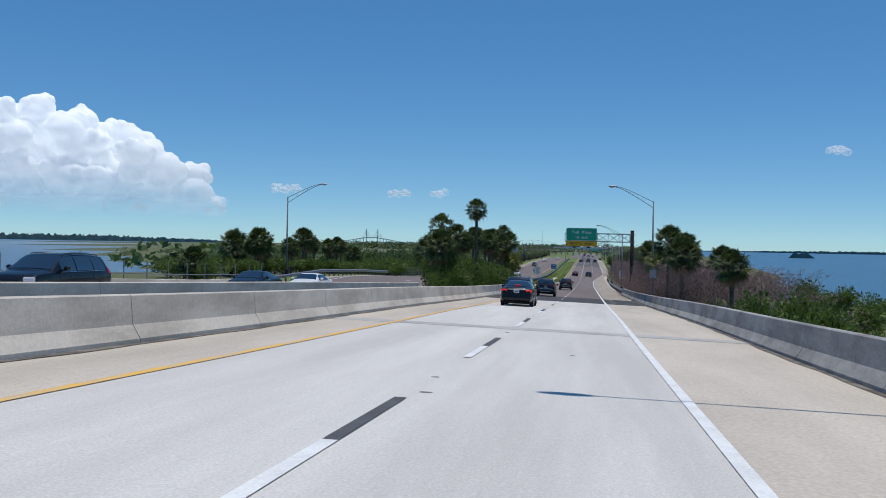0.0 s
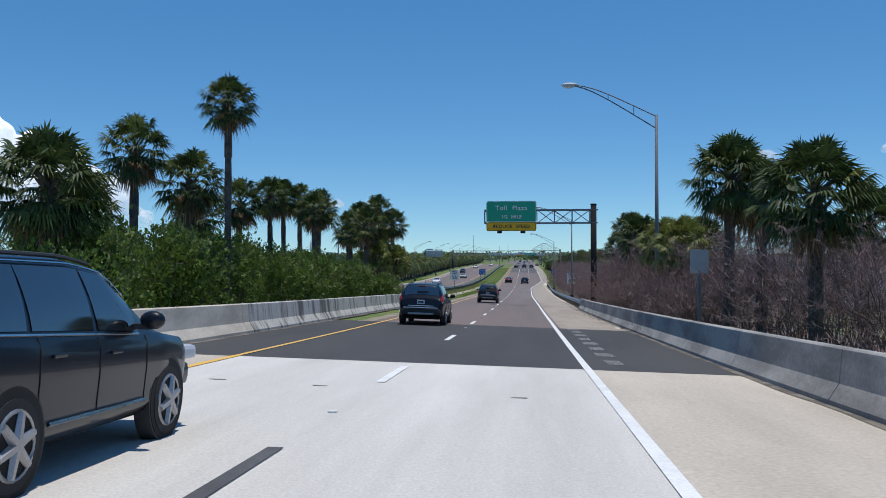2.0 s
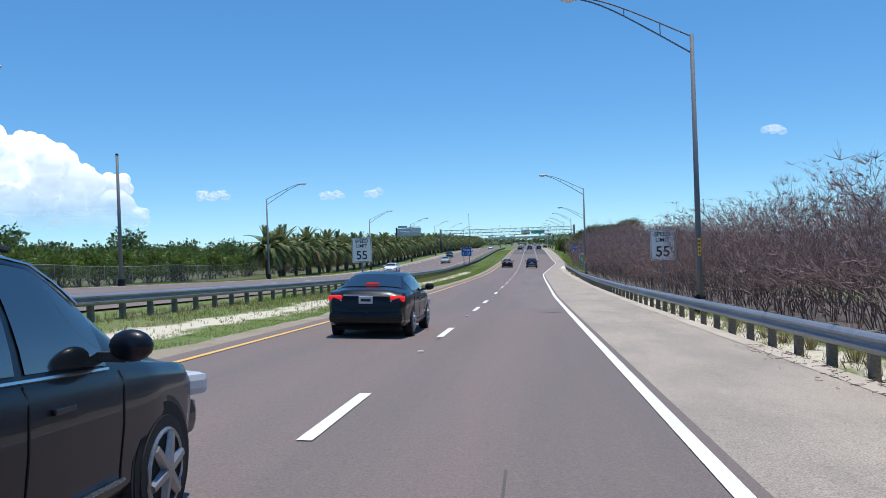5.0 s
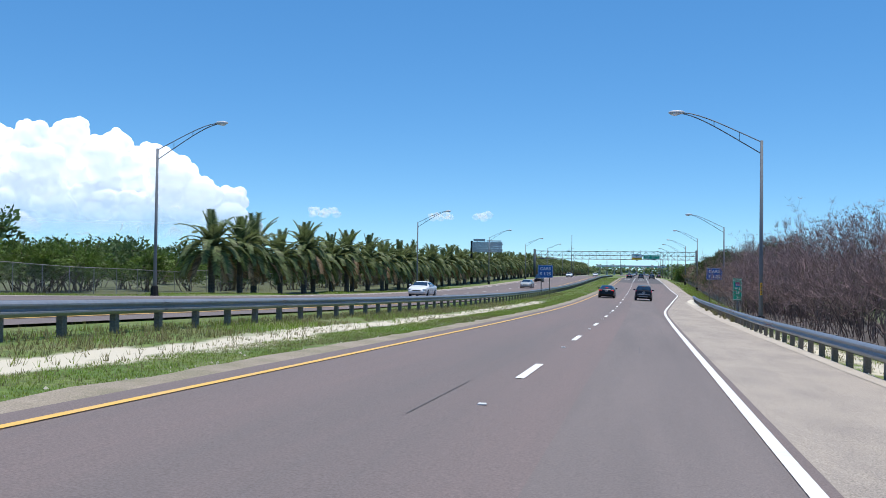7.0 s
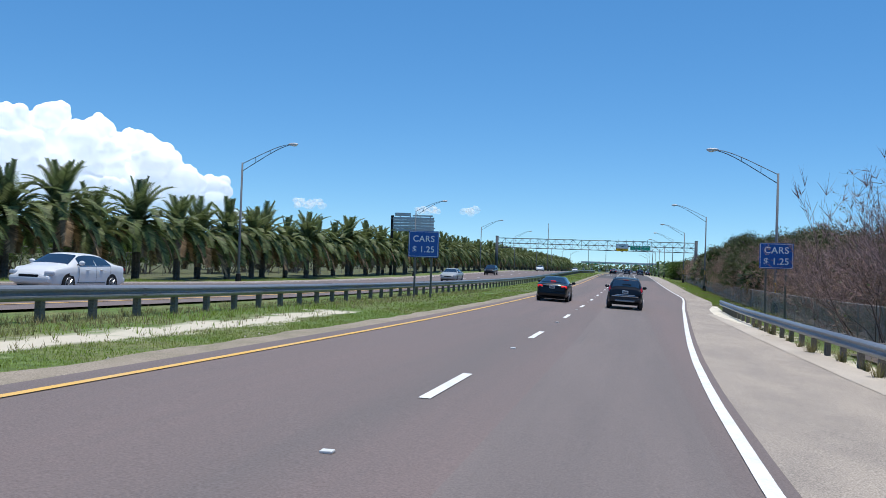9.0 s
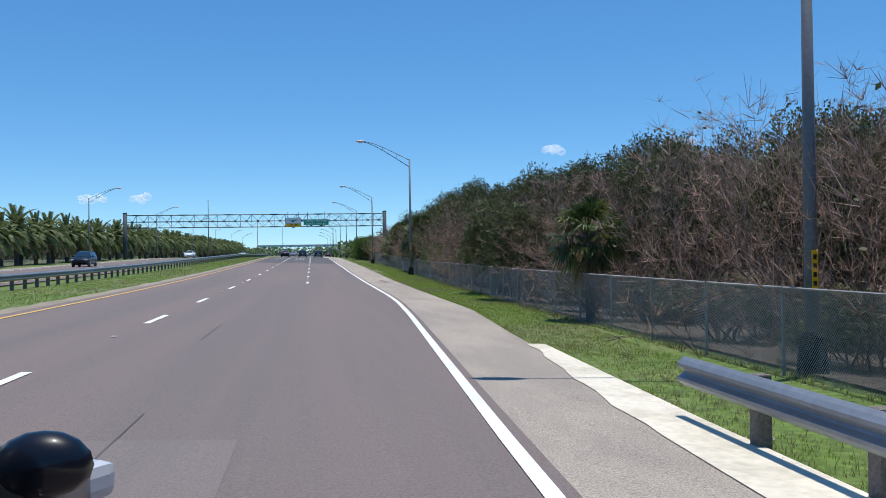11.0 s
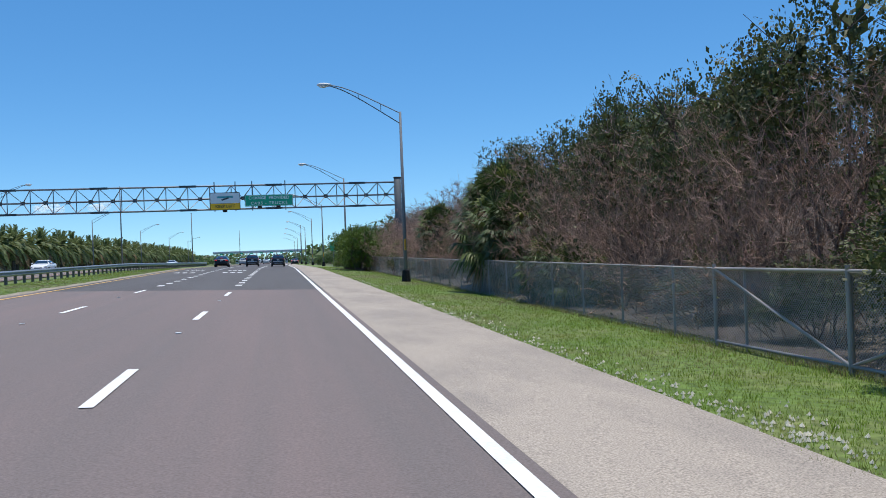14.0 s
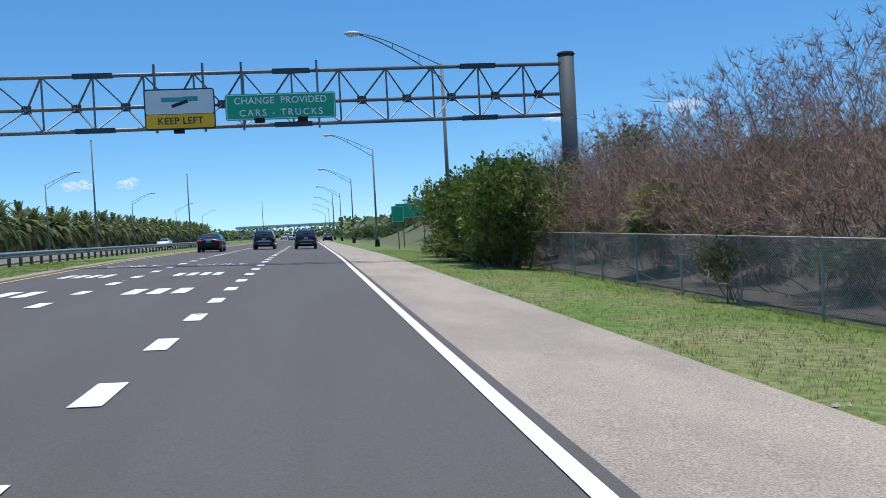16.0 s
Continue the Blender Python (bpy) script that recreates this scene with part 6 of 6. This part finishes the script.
    for sx in (-1, 1):
        ty = yr + spec["tail_in"]
        tw = hull.at("wide", ty)
        if spec["tall"]:
            lamp = part("tail_light", hull.patch("tail_light", yr + 0.035, yr + 0.36, 5.6, 8.1, sx, M["red_lens"], 0.014, 0.05), None, car, "red wraparound tail light")
            part("reverse_lens", hull.patch("reverse_lens", yr + 0.05, yr + 0.2, 8.1, 8.5, sx, M["headlight"], 0.014), None, lamp)
        else:
            lamp = part("tail_light", box(fresh(), sx * (tw - lw / 2 + 0.012), ty + 0.035, lz, lw, 0.26, lh, Matrix.Rotation(radians(sx * spec["tail_turn"]), 4, "Z"), bevel=0.045), M["brake_lens"] if brake else M["red_lens"], car,
                    "lit red tail light" if brake else "red tail light")
            part("reverse_lens", box(fresh(), sx * (tw - lw * 0.55), ty - 0.07, lz - lh * 0.36, lw * 0.62, 0.07, lh * 0.26, Matrix.Rotation(radians(sx * spec["tail_turn"]), 4, "Z"), bevel=0.015), M["headlight"], lamp)
        hy = yf - 0.22
        part("headlight", box(fresh(), sx * hull.at("wide", hy) * 0.86, hy, hull.at("belt", hy) - 0.03, 0.34, 0.34, 0.15, Matrix.Rotation(radians(-sx * 28), 4, "Z"), bevel=0.05), M["headlight"], car)
        part("reflector", box(fresh(), sx * W * 0.78, yr + 0.02, 0.52, 0.13, 0.05, 0.06, bevel=0.015), M["red_lens"], car)
    plate_part = part("number_plate", box(fresh(), 0, yr - 0.015, spec["plate"], 0.31, 0.03, 0.155, bevel=0.01), M["plate_white"], car)
    part("plate_bar", box(fresh(), 0, yr - 0.032, spec["plate"], 0.22, 0.006, 0.06), M["plastic"], plate_part)
    bar_y = yr + 0.015
    part("trim_strip", box(fresh(), 0, bar_y, spec["strip"], W * 1.1, 0.06, 0.04, bevel=0.014), M["chrome"], car)
    bumper = part("rear_bumper", box(fresh(), 0, yr + 0.16, hull.at("low", yr + 0.3) + 0.2, W * 1.78, 0.4, 0.26, bevel=0.1), M["plastic"] if spec.get("trim") else paint, car)
    if spec.get("trim"):
        part("bumper_strip", box(fresh(), 0, yr - 0.045, hull.at("low", yr + 0.3) + 0.36, W * 1.5, 0.05, 0.05, bevel=0.018), M["chrome"], bumper)
        part("skid_plate", box(fresh(), 0, yr - 0.03, hull.at("low", yr + 0.3) + 0.12, W * 1.1, 0.06, 0.09, bevel=0.025), M["alloy"], bumper)
    part("front_bumper", box(fresh(), 0, yf - 0.14, hull.at("low", yf - 0.2) + 0.2, W * 1.72, 0.36, 0.26, bevel=0.1), paint, car)
    part("grille", box(fresh(), 0, yf + 0.0, hull.at("belt", yf - 0.1) - 0.1, W * 0.85, 0.06, 0.18, bevel=0.025), M["underside"], car)
    part("underbody", box(fresh(), 0, (yr + yf) / 2, hull.at("low", 0) + 0.03, W * 1.55, yf - yr - 0.7, 0.12), M["underside"], car)
    q = hull.point(rb - 0.03 if spec["tall"] else ra + 0.12, 0, 1, 0.02)
    part("brake_light_bar", box(fresh(), 0, q.y, q.z, 0.3, 0.04, 0.035, bevel=0.01), M["brake_lens"] if brake else M["red_lens"], car)
    if spec["tall"]:
        for sx in (-1, 1):
            pts = [hull.point(rb + 0.25 + (fa - rb - 0.4) * k / 10, 2.4, sx, 0.035) for k in range(11)]
            part("roof_rail", tube(pts, 0.018, 6), M["plastic"], car)
        q = hull.point((ra * 0.7 + rb * 0.3), 0, 1, 0.0)
        part("wiper", box(fresh(), 0.05, q.y - 0.05, q.z, 0.45, 0.03, 0.025), M["underside"], rear)
        part("antenna", rod(fresh(), (0.1, rb + 0.3, H - 0.01), (0.1, rb + 0.12, H + 0.12), 0.008, sides=5), M["underside"], car)
    return car


SEDAN = dict(w=1.85, h=1.46, top=[(-2.43, 0.84), (-2.40, 1.0), (-2.25, 1.07), (-1.78, 1.11), (-0.95, 1.40), (-0.4, 1.455), (0.2, 1.46), (0.55, 1.42), (1.35, 1.03), (1.9, 0.93), (2.25, 0.82), (2.40, 0.68), (2.43, 0.6)],
             belt=[(-2.43, 0.82), (-2.3, 0.98), (-1.7, 1.01), (0, 0.96), (1.3, 0.93), (2.0, 0.85), (2.43, 0.56)], wide=[(-2.43, 0.72), (-2.3, 0.85), (-1.8, 0.905), (0, 0.925), (1.4, 0.915), (2.1, 0.85), (2.35, 0.72), (2.43, 0.6)],
             roof=[(-2.43, 0.60), (-1.8, 0.72), (-0.95, 0.58), (0.2, 0.61), (0.6, 0.62), (1.35, 0.78), (2.2, 0.7), (2.43, 0.45)], low=[(-2.43, 0.36), (-2.1, 0.24), (-1, 0.19), (1, 0.19), (2.1, 0.22), (2.43, 0.32)],
             rear_glass=(-1.74, -1.0), front_glass=(0.62, 1.30), side_glass=((-1.3, -0.32, 0.12), (-0.24, 0.78, -0.0)), base=2.78, axle=0.02, wheel=0.325, tail=(0.87, 0.13, 0.34), tail_in=0.12, tail_turn=14,
             plate=0.84, strip=0.94, handles=(-0.6, 0.3), doors=(-0.28, 0.82, -1.25), tall=False)
SUV = dict(w=1.85, h=1.70, top=[(-2.29, 0.98), (-2.26, 1.12), (-2.18, 1.2), (-1.98, 1.54), (-1.85, 1.645), (-1.2, 1.695), (-0.2, 1.70), (0.35, 1.64), (1.2, 1.10), (1.7, 1.03), (2.1, 0.93), (2.25, 0.8), (2.29, 0.7)],
           belt=[(-2.29, 0.96), (-2.1, 1.12), (0, 1.04), (1.2, 1.0), (1.9, 0.93), (2.29, 0.66)], wide=[(-2.29, 0.78), (-2.15, 0.88), (-1.6, 0.92), (0, 0.925), (1.3, 0.92), (2.0, 0.86), (2.29, 0.66)],
           roof=[(-2.29, 0.66), (-2.0, 0.64), (-1.2, 0.64), (0.3, 0.65), (1.2, 0.8), (2.0, 0.75), (2.29, 0.5)], low=[(-2.29, 0.46), (-2.0, 0.34), (-1, 0.27), (1, 0.27), (2.0, 0.31), (2.29, 0.42)],
           rear_glass=(-2.17, -1.93), front_glass=(0.42, 1.14), side_glass=((-1.78, -1.12, 0.1), (-1.05, -0.12, 0.04), (-0.04, 0.72, 0.0)), base=2.71, axle=0.05, wheel=0.36, tail=(1.02, 0.34, 0.27), tail_in=0.12, tail_turn=20,
           plate=0.93, strip=0.78, handles=(-0.75, 0.2), doors=(-0.08, 0.85, -1.0), tall=True, trim=True)
PICKUP = dict(w=1.95, h=1.85, top=[(-2.85, 0.98), (-2.8, 1.09), (-1.15, 1.11), (-1.06, 1.14), (-0.95, 1.7), (-0.75, 1.83), (0.55, 1.85), (0.8, 1.78), (1.5, 1.18), (2.4, 1.08), (2.78, 0.98), (2.85, 0.8)],
              belt=[(-2.85, 0.95), (-2.7, 1.04), (0, 1.08), (1.5, 1.08), (2.5, 1.0), (2.85, 0.76)], wide=[(-2.85, 0.88), (-2.7, 0.965), (0, 0.975), (1.5, 0.97), (2.5, 0.93), (2.85, 0.8)],
              roof=[(-2.85, 0.86), (-1.15, 0.88), (-0.9, 0.7), (0.6, 0.7), (1.5, 0.84), (2.85, 0.7)], low=[(-2.85, 0.5), (-2, 0.4), (2, 0.4), (2.85, 0.46)],
              rear_glass=(-1.04, -0.9), front_glass=(0.86, 1.44), side_glass=((-0.7, 0.02, 0.02), (0.1, 0.95, 0.0)), base=3.5, axle=0.05, wheel=0.39, tail=(0.9, 0.34, 0.16), tail_in=0.08, tail_turn=4,
              plate=0.64, strip=0.74, handles=(-0.45, 0.35), doors=(0.06, 1.05, -0.75), tall=False)


def park(car, x, y, turn=0.0):
    z = level(x, y)
    pitch = math.degrees(math.atan2(level(x, y + 1.4) - level(x, y - 1.4), 2.8))
    roll = math.degrees(math.atan2(level(x - 0.8, y) - level(x + 0.8, y), 1.6))
    lift = 0.022 if x < -8 else 0.002
    car.matrix_basis = pose(x, y, z + lift, pitch if turn == 0 else -pitch, roll if turn == 0 else -roll, turn)
    return car


def again(car, x, y, turn=0.0):
    return park(copy_thing(car, Matrix()), x, y, turn)


sedan = park(vehicle("sedan", "black four-door sedan with lit brake lights", "car", PAINT["black"], SEDAN, True), 1.9, 52.8)
again(sedan, 2.1, 152.6)
again(sedan, 1.7, 287.0)
again(sedan, 1.75, 486.5)
suv = park(vehicle("suv", "dark navy compact suv with chrome rear trim", "car", PAINT["navy"], SUV), 1.8, 89.3)
again(suv, 1.55, 58.4)
again(suv, 2.6, 134.5)
again(suv, 5.85, 283.2)
again(suv, 5.5, 495)
again(suv, 9.1, 492.5)
again(sedan, 13.0, 589)
silver = park(vehicle("sedan", "silver four-door sedan on the highway", "car", PAINT["silver"], SEDAN), 1.8, 560)
again(silver, 5.4, 640)
again(silver, 1.8, 700)
again(silver, 9.0, 730)
again(sedan, 5.4, 770)
again(suv, 1.8, 800)
white_car = park(vehicle("sedan", "white four-door sedan on the opposite lanes", "car", PAINT["white"], SEDAN), -14.7, 263, 180)
again(white_car, -16.8, 470, 180)
again(white_car, -13.0, 60, 180)
big = park(vehicle("suv", "large black suv on the opposite bridge", "car", PAINT["black"], dict(SUV)), -14.0, 31, 180)
big.scale = (1.12, 1.2, 1.1)
again(sedan, -13.2, 50, 180)
truck = park(vehicle("pickup_truck", "white pickup truck on the opposite lanes", "truck", PAINT["white"], PICKUP), -16.3, 163, 180)
# black block on the closed hull stands for the shaded open bed
bed = part("bed_shade", box(fresh(), 0, -1.98, 1.06, 1.55, 1.5, 0.14), M["underside"], truck, "black block for the shaded inside of the cargo bed")
again(silver, -13.0, 330, 180)
again(suv, -17.0, 385, 180)
again(white_car, -13.0, 560, 180)

# ---- small road details ----
groove = material("rumble_groove_paint", (0.36, 0.36, 0.35), 0.8, grain=0.2)
for g in range(8):
    y0 = 71.0 + g * 2.45
    for k in range(9):
        paint("rumble_bar", 7.92, 0.44 if g % 2 else 0.36, y0 + 0.13 * k, y0 + 0.13 * k + 0.055, groove, "pale rumble strip bar", 0.014)
studs = material("road_stud", (0.72, 0.72, 0.68), 0.4)
stud_bm = fresh()
box(stud_bm, 0, 0, 0.012, 0.11, 0.1, 0.024, bevel=0.008)
stud_mesh = mesh_of(stud_bm, "road_stud", studs)
for phase, ya, yb, x in ((4.6, 70, 165, 3.66), (194.2, 165, 312, 3.66), (325.8, 312, 402, 3.66), (322.73, 330, 402, 7.32), (409.0, 402, 480, 7.32), (409.0, 402, 480, 3.66), (4.6, -15, 66, 3.66)):
    k = math.ceil((ya - phase) / 12.19)
    while phase + k * 12.19 + 8.6 < yb:
        y = phase + k * 12.19 + 8.6
        ob = tagged(new("road_stud", stud_mesh), "small pale raised road stud", "road stud", "road studs")
        ob.location = (x, y, level(x, y) + 0.001)
        k += 1
# word blocks on the lanes before the plaza
for lane in (1.85, 5.55):
    for row, (y0, n) in enumerate(((435.6, 3), (444.2, 4))):
        w = 1.75 / n
        for k in range(n):
            paint("lane_word_bar", lane - 0.875 + w * (k + 0.5), w * 0.62, y0, y0 + 2.0, M["white"], "white painted word block on the lane", 0.013)
    cu = bpy.data.curves.new("lane_word", "FONT")
    cu.body, cu.size, cu.align_x = "ONLY", 0.82, "CENTER"
    cu.materials.append(M["white"])
    ob = tagged(new("lane_word", cu), "white painted word on the lane", "", "", "structure")
    ob.matrix_basis = pose(lane, 452.6, level(lane, 453.5) + 0.016, 0, math.degrees(math.atan(crown(453))), 0) @ Matrix.Diagonal((1, 3.2, 1, 1))
# lane seam and worn tracks
seam = material("asphalt_track", (0.192, 0.16, 0.148), 0.85, grain=0.2, grain_scale=50, stain=0.8, stain_scale=0.5, second=(0.15, 0.128, 0.12), bump=0.4, bump_scale=90, stretch=(1, 0.06, 1))
strip("lane_seam", 4.75, 6.9, 165, 290, 0.004, seam, 3, 2, "slightly darker repaved strip along the lane")
tar = material("tar_smear", (0.09, 0.082, 0.077), 0.7)
rr = rnd(77)
for k in range(26):
    x, y = rr.uniform(0.4, 6.9), rr.uniform(-4, 66)
    paint("deck_mark", x, rr.uniform(0.04, 0.3), y, y + rr.uniform(0.03, 0.12), material("deck_scuff", (0.25, 0.24, 0.22), 0.9) if k == 0 else bpy.data.materials["deck_scuff"], "small dark scuff on the deck", 0.006)
for k in range(26):
    x, y = rr.uniform(0.5, 7.0), rr.uniform(95, 300)
    paint("tar_mark", x, rr.uniform(0.012, 0.024), y, y + rr.uniform(1.5, 5.0), tar, "thin dark tar line on asphalt", 0.007)
damp = material("shoulder_stain", (0.185, 0.162, 0.142), 0.9, grain=0.36, grain_scale=48, stain=0.8, stain_scale=3, second=(0.25, 0.22, 0.19))


def damp_stain(x, ya, yb, w, bulge, at):
    """A ragged damp run along the shoulder with one tongue to its side."""
    def taper(y):
        return max(0.03, min(1.0, (y - ya) * 1.6, (yb - y) * 1.6))

    strip("damp_stain", lambda y: x - taper(y) * (w + 0.10 * noise.noise((y * 1.7, x, 0))), lambda y: x + taper(y) * (w + 0.12 * noise.noise((y * 1.9, x, 5))) + bulge * math.exp(-((y - at) / 0.3) ** 2),
          ya, yb, 0.004, damp, 0.09, 1, "dark damp stain on the shoulder")


damp_stain(12.3, 338.6, 344.0, 0.17, 0.72, 341.6)
# storm drain by the right barrier
drain = tagged(empty("storm_drain", 10.25, 91.6, level(10.25, 91.6)), "broken storm drain inlet at the barrier foot", "drain")
# flat black plate stands for the shaded gap of the inlet
part("opening_shade", box(fresh(), 0.1, 0, 0.01, 0.42, 0.9, 0.012), M["underside"], drain)
part("lip", box(fresh(), -0.22, -0.1, 0.0, 0.2, 0.8, 0.05, bevel=0.01), M["barrier"], drain, "cracked pale concrete lip")


# ---- distance: toll plaza, far bridge, shores, clouds ----
def toll_plaza():
    y = 915
    top = tagged(empty("toll_plaza", 2, y, 0), "long flat white toll plaza canopy over booths", "building")
    part("canopy", box(fresh(), 0, 0, 7.2, 62, 9, 1.5, bevel=0.1), M["sign_white"], top, "white canopy slab")
    part("fascia", box(fresh(), 0, -4.6, 7.2, 62.4, 0.1, 0.5), M["sign_back"], top)
    for k in range(11):
        x = -29 + k * 5.8
        part("column", box(fresh(), x, 0, 3.2, 0.5, 0.8, 6.6), M["barrier"], top)
        booth = part("toll_booth", box(fresh(), x, -3, 1.35, 1.5, 2.6, 2.7, bevel=0.05), M["sign_back"], top)
        part("booth_window", box(fresh(), x, -4.31, 1.8, 1.2, 0.03, 0.9), M["car_glass"], booth)
        part("lane_sign", box(fresh(), x + 2.9, -4.7, 6.4, 1.6, 0.1, 0.7), M["sign_green"], top)


toll_plaza()


def far_bridge():
    c = Vector((-893, 3694, 0))
    top = tagged(empty("far_bridge", c.x, c.y, -3, 8), "distant cable-stayed bridge with two pale pylons", "bridge")
    pale = material("far_concrete", (0.33, 0.37, 0.41), 0.9, stain=0.4, stain_scale=0.02, second=(0.28, 0.32, 0.37))
    gold = material("far_cables", (0.40, 0.40, 0.36), 0.8)

    def deck(x):
        return 8 + 26 * math.exp(-(x / 120) ** 2)

    bm = fresh()
    xs = [-200 + 10 * k for k in range(41)]
    for a, b in zip(xs, xs[1:]):
        rod(bm, (a, 0, deck(a)), (b, 0, deck(b)), 1.6, sides=6)
    part("deck", bm, pale, top)
    for x in range(-190, 191, 14):
        if abs(x) > 22:
            part("pier", box(fresh(), x, 0, deck(x) / 2, 2.6, 3, deck(x)), pale, top)
    for x in (-24, 24):
        part("pylon", rod(fresh(), (x, 0, 0), (x, 0, 70), 1.9, 1.2, 8), pale, top)
        for k in range(1, 8):
            for s in (-1, 1):
                xx = x + s * k * 3.2
                part("stay_cable", rod(fresh(), (x, 0, 38 + 4 * k), (xx, 0, deck(xx)), 0.22, sides=4), gold, top)


far_bridge()


def shore(name, az0, az1, dist, tall, label, seed):
    r = rnd(seed)
    b = Bits()
    n = int((az1 - az0) * 14)
    prev = None
    for k in range(n + 1):
        a = radians(az0 + (az1 - az0) * k / n)
        p = Vector((6 - dist * math.sin(a), dist * math.cos(a), -3.4))
        ease = min(1.0, 4 * k / n, 4 * (n - k) / n)
        q = p + Vector((0, 0, tall * ease * (0.7 + 0.5 * r.random())))
        back_p = p * 1.01
        if prev:
            b.quad(prev[0], p, q, prev[1], 0)
            b.quad(prev[1], q, Vector((back_p.x, back_p.y, -3.4)), Vector((prev[0].x * 1.01, prev[0].y * 1.01, -3.4)), 0)
        prev = (p, q)
    # blue-green base colour with the haze of distance mixed in
    mat = material(name + "_hazed_foliage", (0.10, 0.155, 0.15), 0.95, grain=0.3, grain_scale=0.05, stain=0.5, stain_scale=0.01, second=(0.13, 0.18, 0.18))
    tagged(new(name, b.mesh(name, [mat])), label, "", "", "backdrop")


shore("far_shore_left", 18, 62, 4350, 26, "thin dark line of a far shore", 1)
shore("far_shore_mid", -3, 18, 4400, 20, "thin dark line of a far shore", 2)
shore("far_shore_right", -60, -3, 4400, 14, "thin dark line of a far shore", 3)
shore("island_near", -13.2, -11.7, 1500, 9, "small wooded island in the bay", 4)
shore("island_far", -21, -17.2, 1900, 10, "low wooded island in the bay", 5)


def cloud_bank(name, az0, az1, base, envelope, seed, label, dense=1.0):
    r = rnd(seed)
    ico = bmesh.new()
    bmesh.ops.create_icosphere(ico, subdivisions=2, radius=1)
    unit = [v.co.copy() for v in ico.verts]
    tris = [tuple(v.index for v in f.verts) for f in ico.faces]
    ico.free()
    vs, fs = [], []

    def puff(x, y, z, rad, flat):
        o = len(vs)
        vs.extend((x + c.x * rad, y + c.y * rad, z + c.z * rad * flat) for c in unit)
        fs.extend((a + o, b + o, c + o) for a, b, c in tris)

    dist = 4150
    az = az0
    while az < az1:
        peak = envelope(az)
        z = base
        while z < peak:
            rr = (42 + 60 * r.random()) * dense
            zz = min(z, peak - rr * 0.5)
            a = radians(az + r.uniform(-0.6, 0.6) * dense)
            d = dist + r.uniform(-120, 120)
            puff(6 - d * math.sin(a), d * math.cos(a), zz, rr, 0.8)
            for k in range(7):
                q = sphere_dir(r.uniform(0, 6.283), r.uniform(-0.2, 1.3)) * rr * 0.85
                puff(6 - d * math.sin(a) + q.x, d * math.cos(a) + q.y, zz + q.z * 0.85, rr * r.uniform(0.2, 0.45), 1.0)
            z += rr * 0.9
        az += 0.75 * dense
    m = bpy.data.materials.new(name + "_vapour")
    m.use_nodes = True
    n, l = m.node_tree.nodes, m.node_tree.links
    n.remove(n["Principled BSDF"])
    dif = n.new("ShaderNodeBsdfDiffuse")
    dif.inputs["Color"].default_value = (0.93, 0.94, 0.95, 1)
    trl = n.new("ShaderNodeBsdfTranslucent")
    trl.inputs["Color"].default_value = (0.93, 0.94, 0.96, 1)
    both = n.new("ShaderNodeMixShader")
    both.inputs[0].default_value = 0.45
    l.new(dif.outputs[0], both.inputs[1])
    l.new(trl.outputs[0], both.inputs[2])
    clear = n.new("ShaderNodeBsdfTransparent")
    geo = n.new("ShaderNodeNewGeometry")
    sep = n.new("ShaderNodeSeparateXYZ")
    l.new(geo.outputs["Position"], sep.inputs[0])
    # the foot turns transparent to look lost in haze
    fade = n.new("ShaderNodeMapRange")
    fade.inputs["From Min"].default_value, fade.inputs["From Max"].default_value = base - 40, base + (230 if dense > 0.6 else 20)
    fade.inputs["To Min"].default_value, fade.inputs["To Max"].default_value = 0.0, 0.95 if dense > 0.6 else 0.25
    l.new(sep.outputs["Z"], fade.inputs[0])
    # weak emission whitens the vapour in place of scattered sunlight
    glow = n.new("ShaderNodeEmission")
    glow.inputs["Color"].default_value, glow.inputs["Strength"].default_value = (0.92, 0.95, 1.0, 1), 0.28
    lit = n.new("ShaderNodeAddShader")
    l.new(both.outputs[0], lit.inputs[0])
    l.new(glow.outputs[0], lit.inputs[1])
    mix = n.new("ShaderNodeMixShader")
    l.new(fade.outputs[0], mix.inputs[0])
    l.new(clear.outputs[0], mix.inputs[1])
    l.new(lit.outputs[0], mix.inputs[2])
    l.new(mix.outputs[0], n["Material Output"].inputs[0])
    ob = tagged(new(name, raw_mesh(name, vs, fs, m, True)), label, "", "", "backdrop")
    rem = ob.modifiers.new("merge", "REMESH")
    rem.mode, rem.voxel_size, rem.use_smooth_shade = "VOXEL", 8.0 if dense > 0.6 else 3.0, True
    return ob


cloud_bank("cloud_bank", 23.3, 49, 150, lambda a: float(np.interp(a, (23, 24, 24.6, 27, 27.8, 30, 31.6, 34, 36, 38.5, 44, 49), (190, 270, 335, 440, 500, 540, 585, 600, 560, 545, 490, 300))) * (0.90 + 0.09 * math.sin(a * 3.1)), 3,
           "towering white cumulus cloud bank over the bay")
for k, (a0, a1, low, high) in enumerate(((18.3, 19.8, 243, 258), (11.5, 12.6, 236, 247), (9.2, 9.9, 240, 248), (-14.9, -13.7, 432, 444), (-22.2, -20.6, 432, 450))):
    cloud_bank("small_cloud", a0, a1, low, lambda a: high, 20 + k, "small thin fair-weather cloud puff", 0.2)
